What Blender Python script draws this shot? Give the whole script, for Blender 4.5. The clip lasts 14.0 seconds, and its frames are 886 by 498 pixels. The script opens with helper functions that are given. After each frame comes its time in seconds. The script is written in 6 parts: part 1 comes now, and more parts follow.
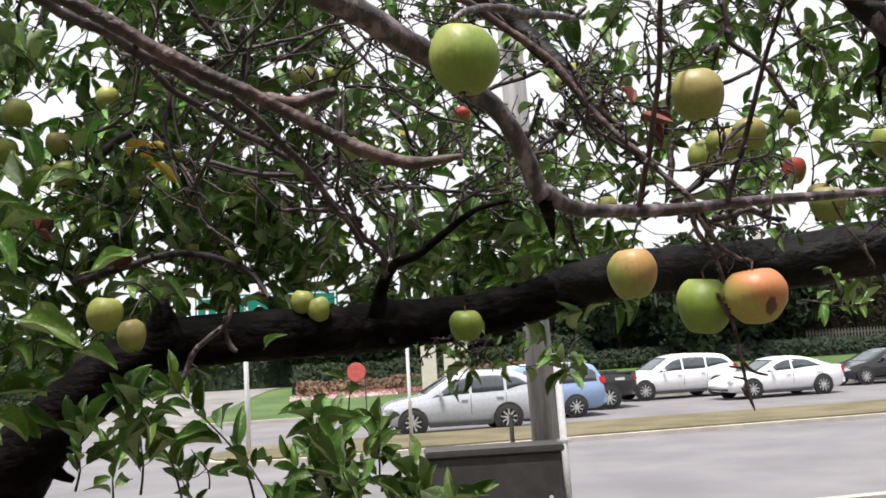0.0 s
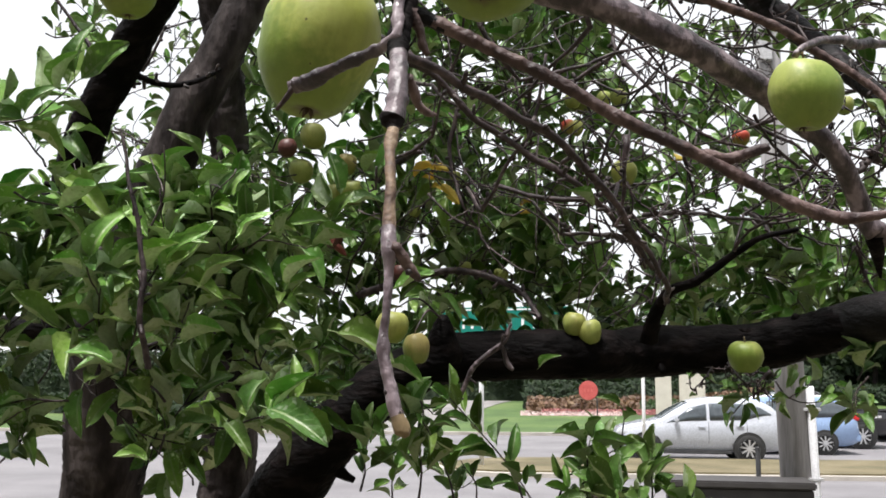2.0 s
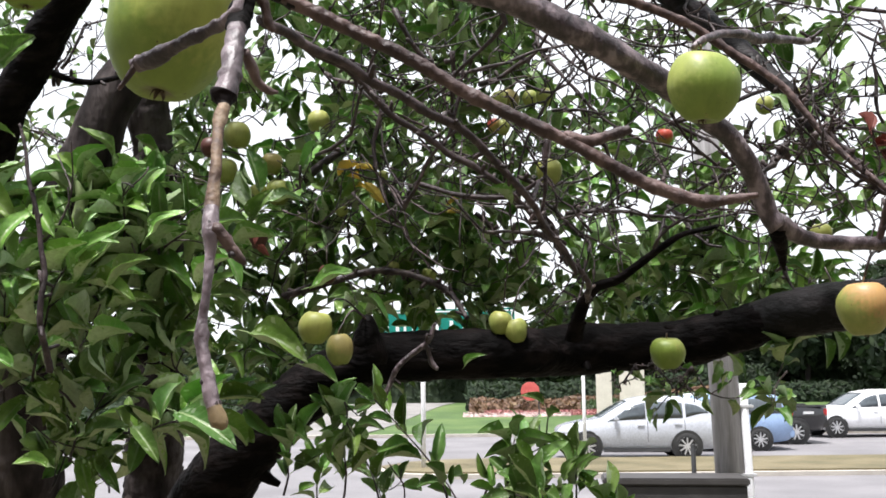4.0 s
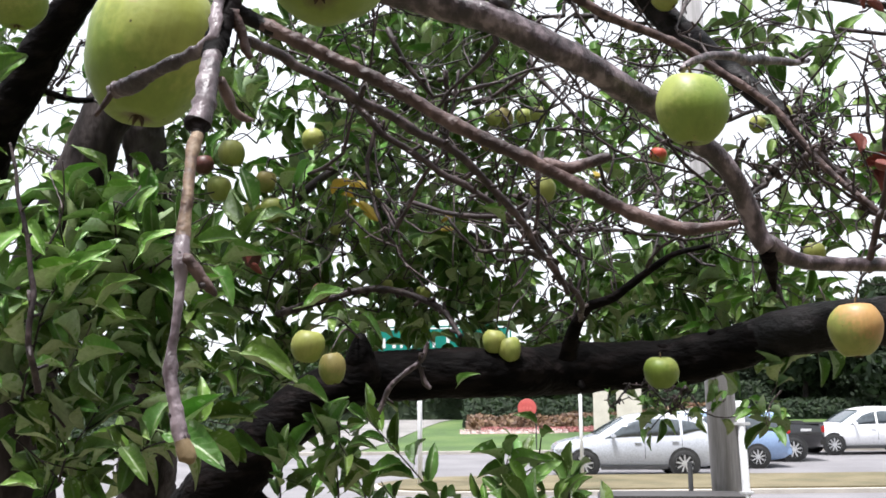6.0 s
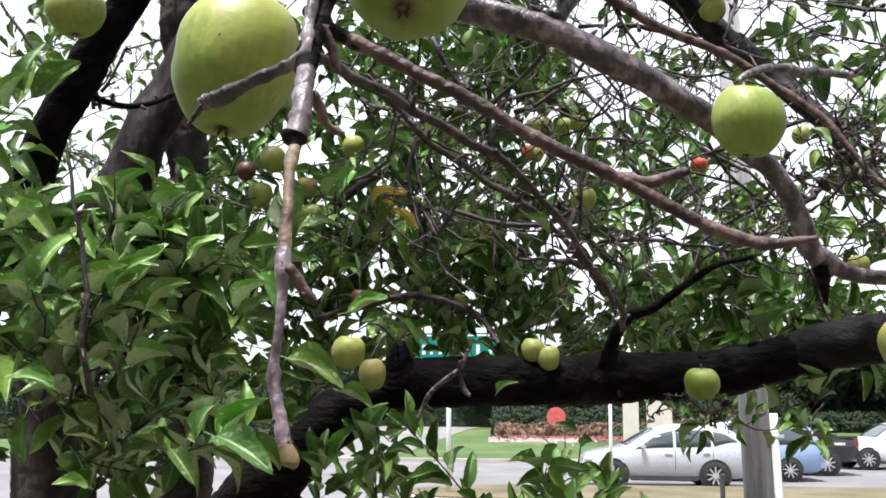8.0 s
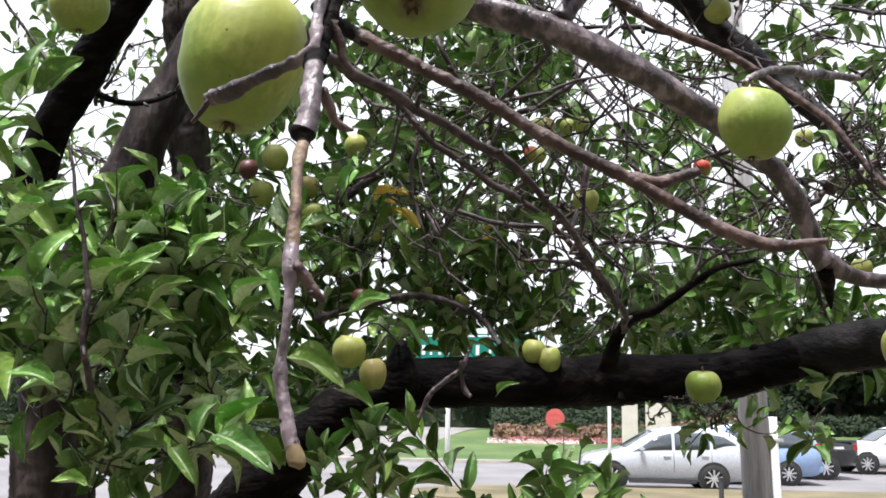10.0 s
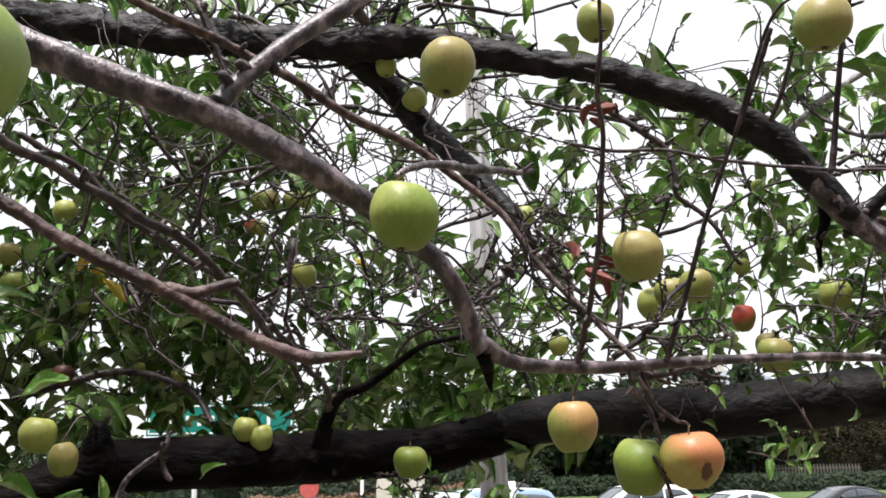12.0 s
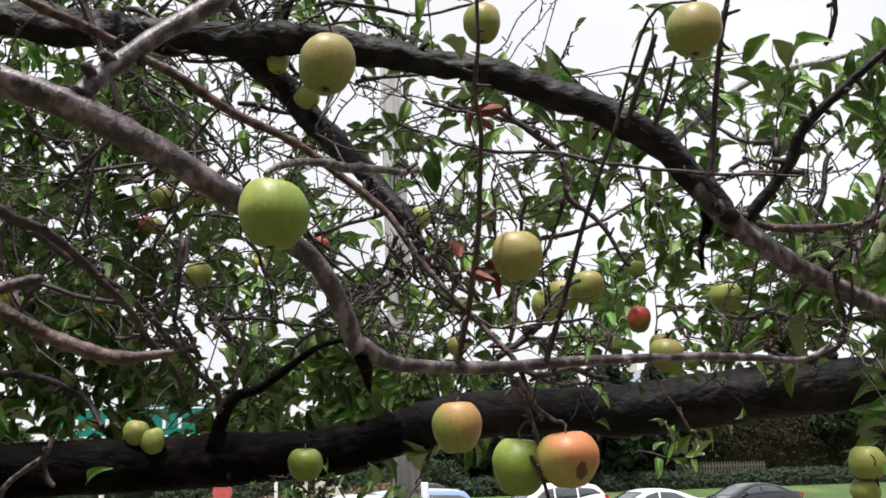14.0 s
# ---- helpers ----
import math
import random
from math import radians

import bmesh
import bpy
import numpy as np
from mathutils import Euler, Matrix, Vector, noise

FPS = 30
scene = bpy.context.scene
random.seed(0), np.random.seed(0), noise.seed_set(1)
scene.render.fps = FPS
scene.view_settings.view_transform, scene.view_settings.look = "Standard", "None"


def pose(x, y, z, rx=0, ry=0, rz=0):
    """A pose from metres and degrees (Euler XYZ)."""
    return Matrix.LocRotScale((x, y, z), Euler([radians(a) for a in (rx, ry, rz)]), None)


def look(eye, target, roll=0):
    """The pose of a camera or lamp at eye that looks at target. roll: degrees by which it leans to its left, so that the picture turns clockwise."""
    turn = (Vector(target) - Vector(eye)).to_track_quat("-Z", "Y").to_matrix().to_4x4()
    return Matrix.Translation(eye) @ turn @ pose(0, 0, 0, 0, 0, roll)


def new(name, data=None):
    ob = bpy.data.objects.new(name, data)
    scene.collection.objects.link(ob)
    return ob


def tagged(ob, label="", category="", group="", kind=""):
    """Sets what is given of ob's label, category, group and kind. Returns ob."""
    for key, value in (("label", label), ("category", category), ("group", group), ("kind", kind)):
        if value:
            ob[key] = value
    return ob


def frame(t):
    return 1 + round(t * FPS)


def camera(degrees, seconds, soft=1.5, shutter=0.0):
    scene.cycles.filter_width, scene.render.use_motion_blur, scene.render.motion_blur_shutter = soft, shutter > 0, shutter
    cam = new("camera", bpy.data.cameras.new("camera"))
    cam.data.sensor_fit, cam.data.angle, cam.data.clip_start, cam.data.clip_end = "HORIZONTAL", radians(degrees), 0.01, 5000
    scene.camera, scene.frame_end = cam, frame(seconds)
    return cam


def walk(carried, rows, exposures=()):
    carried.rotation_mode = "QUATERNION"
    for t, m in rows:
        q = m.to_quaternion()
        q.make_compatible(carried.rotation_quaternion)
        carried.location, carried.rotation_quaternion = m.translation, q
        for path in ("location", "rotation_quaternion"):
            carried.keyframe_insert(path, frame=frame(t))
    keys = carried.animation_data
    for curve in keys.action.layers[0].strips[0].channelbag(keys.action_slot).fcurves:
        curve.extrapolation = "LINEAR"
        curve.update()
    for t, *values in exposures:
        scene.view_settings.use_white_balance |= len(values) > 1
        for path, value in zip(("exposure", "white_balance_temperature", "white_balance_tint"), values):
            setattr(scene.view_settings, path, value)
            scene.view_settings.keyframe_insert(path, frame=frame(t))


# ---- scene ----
cam = camera(49.9, 14.0, 1.7)
PATH = [
    (0, (0.014, 0.057, 2.225), (0.026, 2.045, 2.445), -3.3),
    (0.5, (0.018, 0.05, 2.26), (0.029, 2.021, 2.599), -2.4),
    (1, (-0.001, 0.051, 2.267), (-0.092, 2.02, 2.604), -2.3),
    (1.5, (-0.05, 0.035, 2.253), (-0.393, 1.985, 2.539), -1.1),
    (2, (-0.083, 0.016, 2.241), (-0.553, 1.942, 2.507), 0.3),
    (2.5, (-0.086, 0.029, 2.241), (-0.583, 1.947, 2.509), -0.2),
    (3, (-0.073, 0.032, 2.237), (-0.513, 1.966, 2.5), -0.2),
    (3.5, (-0.052, 0.041, 2.235), (-0.411, 1.99, 2.502), -0.5),
    (6, (-0.035, 0.049, 2.241), (-0.38, 1.995, 2.546), -0.5),
    (6.5, (-0.038, 0.042, 2.244), (-0.42, 1.978, 2.568), -0.6),
    (7, (-0.042, 0.034, 2.244), (-0.459, 1.963, 2.568), -0.1),
    (7.5, (-0.054, 0.035, 2.242), (-0.467, 1.966, 2.562), 0.2),
    (10, (-0.063, 0.04, 2.242), (-0.47, 1.971, 2.562), 1.0),
    (10.5, (-0.052, 0.044, 2.244), (-0.42, 1.982, 2.571), 0.3),
    (11, (-0.027, 0.053, 2.253), (-0.237, 2.008, 2.622), 0.8),
    (11.5, (0.021, 0.057, 2.264), (0.009, 2.012, 2.686), -0.3),
    (12, (0.048, 0.054, 2.266), (0.14, 1.999, 2.723), -0.9),
    (12.5, (0.064, 0.063, 2.269), (0.235, 2.0, 2.738), -0.4),
    (13, (0.088, 0.049, 2.265), (0.35, 1.976, 2.73), -0.9),
    (13.5, (0.101, 0.06, 2.268), (0.367, 1.99, 2.722), -1.7),
    (14, (0.099, 0.059, 2.265), (0.36, 1.989, 2.721), -1.6),
]
EXPOSURES = [(0.0, 0.44, 6310, 12), (0.5, 0.39, 6310, 12), (1.5, 0.40, 6260, 11), (2.5, 0.70, 6210, 12), (7.0, 0.82, 6010, 12), (10.0, 0.82, 6060, 12), (11.2, 0.82, 6210, 11), (12.5, 0.40, 6260, 13), (14.0, 0.30, 6310, 13)]
walk(cam, [(t, look(eye, target, roll)) for t, eye, target, roll in PATH], EXPOSURES)

# ---- world and sun: a bright, thinly overcast day ----
SUN_EL, SUN_AZ = radians(73), radians(204)
world = bpy.data.worlds.new("sky")
scene.world = world
world.use_nodes = True
wn, wl = world.node_tree.nodes, world.node_tree.links
wn.clear()
sky = wn.new("ShaderNodeTexSky")
sky.sky_type = "NISHITA"
sky.sun_disc = False
sky.sun_elevation, sky.sun_rotation = SUN_EL, SUN_AZ
sky_dim = wn.new("ShaderNodeVectorMath")
sky_dim.operation = "SCALE"
sky_dim.inputs["Scale"].default_value = 0.12
wl.new(sky.outputs["Color"], sky_dim.inputs[0])
veil_noise = wn.new("ShaderNodeTexNoise")
veil_noise.inputs["Scale"].default_value = 2.2
veil_noise.inputs["Detail"].default_value = 5
veil = wn.new("ShaderNodeValToRGB")
veil.color_ramp.elements[0].position, veil.color_ramp.elements[1].position = 0.3, 0.7
veil.color_ramp.elements[0].color = (1.22, 1.2, 1.16, 1)
veil.color_ramp.elements[1].color = (1.5, 1.5, 1.47, 1)
wl.new(veil_noise.outputs["Fac"], veil.inputs["Fac"])
sky_mix = wn.new("ShaderNodeMix")
sky_mix.data_type = "RGBA"
sky_mix.inputs["Factor"].default_value = 0.85
wl.new(sky_dim.outputs[0], sky_mix.inputs["A"])
wl.new(veil.outputs["Color"], sky_mix.inputs["B"])
wbg = wn.new("ShaderNodeBackground")
wbg.inputs["Strength"].default_value = 0.66
wl.new(sky_mix.outputs["Result"], wbg.inputs["Color"])
wout = wn.new("ShaderNodeOutputWorld")
wl.new(wbg.outputs[0], wout.inputs[0])

sun_data = bpy.data.lights.new("sun", "SUN")
sun_data.energy, sun_data.angle, sun_data.color = 5.0, radians(9), (1.0, 0.95, 0.88)
sun = new("sun", sun_data)
sun.matrix_world = look((0, 0, 30), (math.sin(SUN_AZ) * -1 * math.cos(SUN_EL), -math.cos(SUN_AZ) * math.cos(SUN_EL), 30 - math.sin(SUN_EL)))


# ---- materials ----
def material(name, colors, scale=20.0, rough=(0.5, 0.7), bump=0.2, bump_scale=60.0, metal=0.0, spec=0.5, stretch=(1, 1, 1), vary=None, detail=6.0, sharp=1.0):
    """Noise between two or three colours at one scale, darker and lighter grains at a second, and relief. vary: 'island' or 'object'."""
    m = bpy.data.materials.new(name)
    m.use_nodes = True
    n, l = m.node_tree.nodes, m.node_tree.links
    b = n["Principled BSDF"]
    coord = n.new("ShaderNodeTexCoord")
    mapping = n.new("ShaderNodeMapping")
    mapping.inputs["Scale"].default_value = stretch
    l.new(coord.outputs["Object"], mapping.inputs["Vector"])
    big = n.new("ShaderNodeTexNoise")
    big.inputs["Scale"].default_value, big.inputs["Detail"].default_value = scale, detail
    l.new(mapping.outputs[0], big.inputs["Vector"])
    ramp = n.new("ShaderNodeValToRGB")
    e = ramp.color_ramp.elements
    e[0].position, e[1].position = (0.5 - 0.17 / sharp, 0.5 + 0.18 / sharp)
    e[0].color, e[1].color = (*colors[0], 1), (*colors[-1], 1)
    if len(colors) > 2:
        k = e.new(0.5)
        k.color = (*colors[1], 1)
    l.new(big.outputs["Fac"], ramp.inputs["Fac"])
    fine = n.new("ShaderNodeTexNoise")
    fine.inputs["Scale"].default_value, fine.inputs["Detail"].default_value = bump_scale, 8
    l.new(mapping.outputs[0], fine.inputs["Vector"])
    grain = n.new("ShaderNodeMapRange")
    grain.inputs["From Min"].default_value, grain.inputs["From Max"].default_value = 0.25, 0.75
    grain.inputs["To Min"].default_value, grain.inputs["To Max"].default_value = 0.78, 1.22
    l.new(fine.outputs["Fac"], grain.inputs["Value"])
    mul = n.new("ShaderNodeVectorMath")
    mul.operation = "SCALE"
    l.new(ramp.outputs["Color"], mul.inputs[0])
    l.new(grain.outputs[0], mul.inputs["Scale"])
    color = mul.outputs[0]
    if vary:
        if vary == "island":
            rnd = n.new("ShaderNodeNewGeometry").outputs["Random Per Island"]
        else:
            rnd = n.new("ShaderNodeObjectInfo").outputs["Random"]
        hsv = n.new("ShaderNodeHueSaturation")
        for slot, lo, hi in (("Hue", 0.475, 0.52), ("Value", 0.55, 1.45)):
            mr = n.new("ShaderNodeMapRange")
            mr.inputs["To Min"].default_value, mr.inputs["To Max"].default_value = lo, hi
            if slot == "Hue":
                wn_ = n.new("ShaderNodeTexWhiteNoise")
                wn_.noise_dimensions = "1D"
                l.new(rnd, wn_.inputs["W"])
                l.new(wn_.outputs["Value"], mr.inputs["Value"])
            else:
                l.new(rnd, mr.inputs["Value"])
            l.new(mr.outputs[0], hsv.inputs[slot])
        l.new(color, hsv.inputs["Color"])
        color = hsv.outputs["Color"]
    l.new(color, b.inputs["Base Color"])
    rr = n.new("ShaderNodeMapRange")
    rr.inputs["To Min"].default_value, rr.inputs["To Max"].default_value = rough
    l.new(fine.outputs["Fac"], rr.inputs["Value"])
    l.new(rr.outputs[0], b.inputs["Roughness"])
    b.inputs["Metallic"].default_value = metal
    b.inputs["Specular IOR Level"].default_value = spec
    if bump:
        bp = n.new("ShaderNodeBump")
        bp.inputs["Strength"].default_value, bp.inputs["Distance"].default_value = bump, 0.5 / bump_scale
        l.new(fine.outputs["Fac"], bp.inputs["Height"])
        l.new(bp.outputs[0], b.inputs["Normal"])
    return m


def leafy(m, share, tint):
    """Lets light through a leaf: a share of translucent light of that tint."""
    n, l = m.node_tree.nodes, m.node_tree.links
    tr = n.new("ShaderNodeBsdfTranslucent")
    tr.inputs["Color"].default_value = (*tint, 1)
    mix = n.new("ShaderNodeMixShader")
    mix.inputs[0].default_value = share
    l.new(n["Principled BSDF"].outputs[0], mix.inputs[1])
    l.new(tr.outputs[0], mix.inputs[2])
    l.new(mix.outputs[0], n["Material Output"].inputs["Surface"])
    return m


def veined(m, share):
    """Paler midrib and side veins, laid out across (u) and along (v) the blade."""
    n, l = m.node_tree.nodes, m.node_tree.links
    b = n["Principled BSDF"]
    color = b.inputs["Base Color"].links[0].from_socket
    split = n.new("ShaderNodeSeparateXYZ")
    l.new(n.new("ShaderNodeUVMap").outputs["UV"], split.inputs[0])

    def calc(op, a, c):
        k = n.new("ShaderNodeMath")
        k.operation = op
        for slot, v in ((0, a), (1, c)):
            if isinstance(v, (int, float)):
                k.inputs[slot].default_value = v
            else:
                l.new(v, k.inputs[slot])
        return k.outputs[0]

    across = calc("ABSOLUTE", split.outputs[0], 0.0)
    rib = calc("LESS_THAN", across, 0.09)
    slant = calc("SUBTRACT", calc("MULTIPLY", split.outputs[1], 9.0), calc("MULTIPLY", across, 1.6))
    side = calc("MULTIPLY", calc("LESS_THAN", calc("FRACT", slant, 0.0), 0.13), 0.4)
    fac = calc("MULTIPLY", calc("MAXIMUM", rib, side), share)
    mix = n.new("ShaderNodeMix")
    mix.data_type = "RGBA"
    mix.inputs["B"].default_value = (0.30, 0.37, 0.17, 1)
    l.new(fac, mix.inputs["Factor"])
    l.new(color, mix.inputs["A"])
    l.new(mix.outputs["Result"], b.inputs["Base Color"])
    return m


TOPS, UNDER = [(0.058, 0.145, 0.016), (0.12, 0.245, 0.036), (0.205, 0.335, 0.085)], [(0.25, 0.36, 0.15), (0.42, 0.51, 0.31)]
THROUGH = (0.20, 0.39, 0.05)
LEAF_TOP = leafy(veined(material("leaf_top", TOPS, 9, (0.34, 0.56), 0.5, 90, spec=0.6, vary="island"), 0.5), 0.28, THROUGH)
LEAF_UNDER = leafy(veined(material("leaf_underside", UNDER, 9, (0.5, 0.7), 0.25, 160, spec=0.35, vary="island"), 0.3), 0.15, THROUGH)
LEAF_TOP_ONE = leafy(veined(material("single_leaf_top", TOPS, 2, (0.32, 0.54), 0.15, 12, spec=0.6, vary="object"), 0.6), 0.28, THROUGH)
LEAF_UNDER_ONE = leafy(veined(material("single_leaf_underside", UNDER, 2, (0.5, 0.7), 0.12, 12, spec=0.35, vary="object"), 0.35), 0.15, THROUGH)
LEAF_YELLOW = leafy(material("yellow_leaf", [(0.66, 0.50, 0.06), (0.80, 0.66, 0.16)], 3, (0.4, 0.6), 0.2, 14), 0.4, (0.7, 0.55, 0.12))
LEAF_DEAD = material("dead_leaf", [(0.10, 0.02, 0.015), (0.22, 0.05, 0.03)], 30, (0.5, 0.7), 0.3, 150)
BARK_GREY = material("grey_bark", [(0.020, 0.012, 0.014), (0.060, 0.041, 0.046), (0.20, 0.155, 0.168)], 55, (0.28, 0.5), 0.9, 260, spec=0.6, stretch=(1, 1, 0.6), sharp=1.5)
BARK_BROWN = material("brown_bark", [(0.030, 0.016, 0.015), (0.066, 0.038, 0.034), (0.14, 0.092, 0.084)], 60, (0.38, 0.65), 0.9, 260, spec=0.4, sharp=1.6)
# plated and dark bark: crown shade on the lower limb is put into the colours
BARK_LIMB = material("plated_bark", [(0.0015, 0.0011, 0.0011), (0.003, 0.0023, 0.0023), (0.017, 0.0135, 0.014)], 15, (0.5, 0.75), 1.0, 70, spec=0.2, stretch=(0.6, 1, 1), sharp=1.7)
BARK_DARK_SHADED = material("dark_shaded_bark", [(0.0015, 0.0011, 0.0011), (0.003, 0.0022, 0.0021), (0.010, 0.0074, 0.0072)], 26, (0.5, 0.8), 1.0, 60, spec=0.06, stretch=(0.45, 1, 1), sharp=1.5)
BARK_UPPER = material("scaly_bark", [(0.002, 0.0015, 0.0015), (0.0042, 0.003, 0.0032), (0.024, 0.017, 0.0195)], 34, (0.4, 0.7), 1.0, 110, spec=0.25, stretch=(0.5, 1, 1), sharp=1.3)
# toned down: deep shade low on the trunk is put into the bark colour
BARK_TRUNK = material("trunk_bark", [(0.008, 0.006, 0.006), (0.028, 0.022, 0.021), (0.085, 0.07, 0.067)], 16, (0.7, 0.9), 1.0, 60, spec=0.15, stretch=(1, 1, 0.35))
BARK_PALE = material("pale_bark", [(0.16, 0.15, 0.165), (0.30, 0.285, 0.30), (0.46, 0.44, 0.46)], 120, (0.5, 0.75), 0.9, 400, sharp=1.5)
BARK_TAN = material("tan_bark", [(0.07, 0.038, 0.023), (0.15, 0.095, 0.055), (0.25, 0.18, 0.115)], 120, (0.5, 0.75), 0.8, 400, sharp=1.4)
BARK_TWIG = material("twig_bark", [(0.012, 0.007, 0.007), (0.032, 0.021, 0.0205), (0.09, 0.065, 0.064)], 45, (0.4, 0.65), 0.8, 220, spec=0.4, vary="island")
BARK_RED = material("reddish_bark", [(0.020, 0.012, 0.011), (0.048, 0.025, 0.022), (0.10, 0.062, 0.056)], 40, (0.4, 0.6), 0.6, 200)
TWIG_TIP = material("young_bark", [(0.13, 0.09, 0.045), (0.25, 0.18, 0.085)], 90, (0.5, 0.7), 0.3, 300)


def apple_skin(name, base, pale, blush, amount, rot=0.0, sore_at=(0.30, -0.86, -0.36), sore_color=(0.09, 0.025, 0.012), sore_size=0.41):
    """Skin that goes from one tone to another over the fruit, with a blush (on green skins a painted highlight) on one
    cheek, fine dots, and a brown sore for rot over 0.
    """
    m = bpy.data.materials.new(name)
    m.use_nodes = True
    n, l = m.node_tree.nodes, m.node_tree.links
    b = n["Principled BSDF"]
    coord = n.new("ShaderNodeTexCoord")
    noise_a = n.new("ShaderNodeTexNoise")
    noise_a.inputs["Scale"].default_value, noise_a.inputs["Detail"].default_value = 2.2, 4
    l.new(coord.outputs["Object"], noise_a.inputs["Vector"])
    tone = n.new("ShaderNodeMix")
    tone.data_type = "RGBA"
    tone.inputs["A"].default_value, tone.inputs["B"].default_value = (*base, 1), (*pale, 1)
    l.new(noise_a.outputs["Fac"], tone.inputs["Factor"])
    # blush, on green skins a painted highlight: strongest on the upper cheek, broken into streaks
    dot = n.new("ShaderNodeVectorMath")
    dot.operation = "DOT_PRODUCT"
    dot.inputs[1].default_value = (0.55, -0.35, 0.75)
    l.new(coord.outputs["Object"], dot.inputs[0])
    streak = n.new("ShaderNodeTexNoise")
    streak.inputs["Scale"].default_value, streak.inputs["Detail"].default_value = 7, 6
    l.new(coord.outputs["Object"], streak.inputs["Vector"])
    add = n.new("ShaderNodeMath")
    add.operation = "ADD"
    l.new(dot.outputs["Value"], add.inputs[0])
    l.new(streak.outputs["Fac"], add.inputs[1])
    rng = n.new("ShaderNodeMapRange")
    rng.interpolation_type = "SMOOTHSTEP"
    rng.inputs["From Min"].default_value, rng.inputs["From Max"].default_value = 0.35, 1.15
    rng.inputs["To Max"].default_value = amount
    l.new(add.outputs[0], rng.inputs["Value"])
    red = n.new("ShaderNodeMix")
    red.data_type = "RGBA"
    red.inputs["B"].default_value = (*blush, 1)
    l.new(tone.outputs["Result"], red.inputs["A"])
    l.new(rng.outputs[0], red.inputs["Factor"])
    # corky dots
    vor = n.new("ShaderNodeTexVoronoi")
    vor.inputs["Scale"].default_value = 16
    l.new(coord.outputs["Object"], vor.inputs["Vector"])
    spot = n.new("ShaderNodeMapRange")
    spot.inputs["From Min"].default_value, spot.inputs["From Max"].default_value = 0.03, 0.07
    spot.inputs["To Min"].default_value, spot.inputs["To Max"].default_value = 0.25, 0.0
    l.new(vor.outputs["Distance"], spot.inputs["Value"])
    dots = n.new("ShaderNodeMix")
    dots.data_type = "RGBA"
    dots.inputs["B"].default_value = (pale[0] * 1.1, pale[1] * 1.0, pale[2] * 1.6, 1)
    l.new(red.outputs["Result"], dots.inputs["A"])
    l.new(spot.outputs[0], dots.inputs["Factor"])
    net = n.new("ShaderNodeTexNoise")
    net.inputs["Scale"].default_value, net.inputs["Detail"].default_value, net.inputs["Distortion"].default_value = 2.6, 5, 1.2
    l.new(coord.outputs["Object"], net.inputs["Vector"])
    scurf = n.new("ShaderNodeMapRange")
    scurf.inputs["From Min"].default_value, scurf.inputs["From Max"].default_value = 0.64, 0.72
    scurf.inputs["To Max"].default_value = 0.55
    l.new(net.outputs["Fac"], scurf.inputs["Value"])
    russet = n.new("ShaderNodeMix")
    russet.data_type = "RGBA"
    russet.inputs["B"].default_value = (0.36, 0.26, 0.10, 1)
    l.new(dots.outputs["Result"], russet.inputs["A"])
    l.new(scurf.outputs[0], russet.inputs["Factor"])
    # faint streaks from stalk to eye, and a few dark specks
    long_map = n.new("ShaderNodeMapping")
    long_map.inputs["Scale"].default_value = (7, 7, 0.7)
    l.new(coord.outputs["Object"], long_map.inputs["Vector"])
    long_noise = n.new("ShaderNodeTexNoise")
    long_noise.inputs["Scale"].default_value, long_noise.inputs["Detail"].default_value = 1.0, 4
    l.new(long_map.outputs[0], long_noise.inputs["Vector"])
    gain = n.new("ShaderNodeMapRange")
    gain.inputs["From Min"].default_value, gain.inputs["From Max"].default_value = 0.3, 0.7
    gain.inputs["To Min"].default_value, gain.inputs["To Max"].default_value = 0.93, 1.07
    l.new(long_noise.outputs["Fac"], gain.inputs["Value"])
    streaked = n.new("ShaderNodeVectorMath")
    streaked.operation = "SCALE"
    l.new(russet.outputs["Result"], streaked.inputs[0])
    l.new(gain.outputs[0], streaked.inputs["Scale"])
    speck = n.new("ShaderNodeTexVoronoi")
    speck.inputs["Scale"].default_value = 3.1
    l.new(coord.outputs["Object"], speck.inputs["Vector"])
    speck_at = n.new("ShaderNodeMapRange")
    speck_at.inputs["From Min"].default_value, speck_at.inputs["From Max"].default_value = 0.045, 0.075
    speck_at.inputs["To Min"].default_value, speck_at.inputs["To Max"].default_value = 0.8, 0.0
    l.new(speck.outputs["Distance"], speck_at.inputs["Value"])
    specked = n.new("ShaderNodeMix")
    specked.data_type = "RGBA"
    specked.inputs["B"].default_value = (0.05, 0.03, 0.015, 1)
    l.new(streaked.outputs[0], specked.inputs["A"])
    l.new(speck_at.outputs[0], specked.inputs["Factor"])
    # russet round the eye
    eye = n.new("ShaderNodeVectorMath")
    eye.operation = "DISTANCE"
    eye.inputs[1].default_value = (0, 0, -0.92)
    l.new(coord.outputs["Object"], eye.inputs[0])
    eye_rim = n.new("ShaderNodeMath")
    eye_rim.operation = "MULTIPLY_ADD"
    eye_rim.inputs[1].default_value = 0.22
    l.new(streak.outputs["Fac"], eye_rim.inputs[0])
    l.new(eye.outputs["Value"], eye_rim.inputs[2])
    eye_at = n.new("ShaderNodeMapRange")
    eye_at.inputs["From Min"].default_value, eye_at.inputs["From Max"].default_value = 0.26, 0.40
    eye_at.inputs["To Min"].default_value, eye_at.inputs["To Max"].default_value = 0.85, 0.0
    l.new(eye_rim.outputs[0], eye_at.inputs["Value"])
    eyed = n.new("ShaderNodeMix")
    eyed.data_type = "RGBA"
    eyed.inputs["B"].default_value = (0.10, 0.065, 0.03, 1)
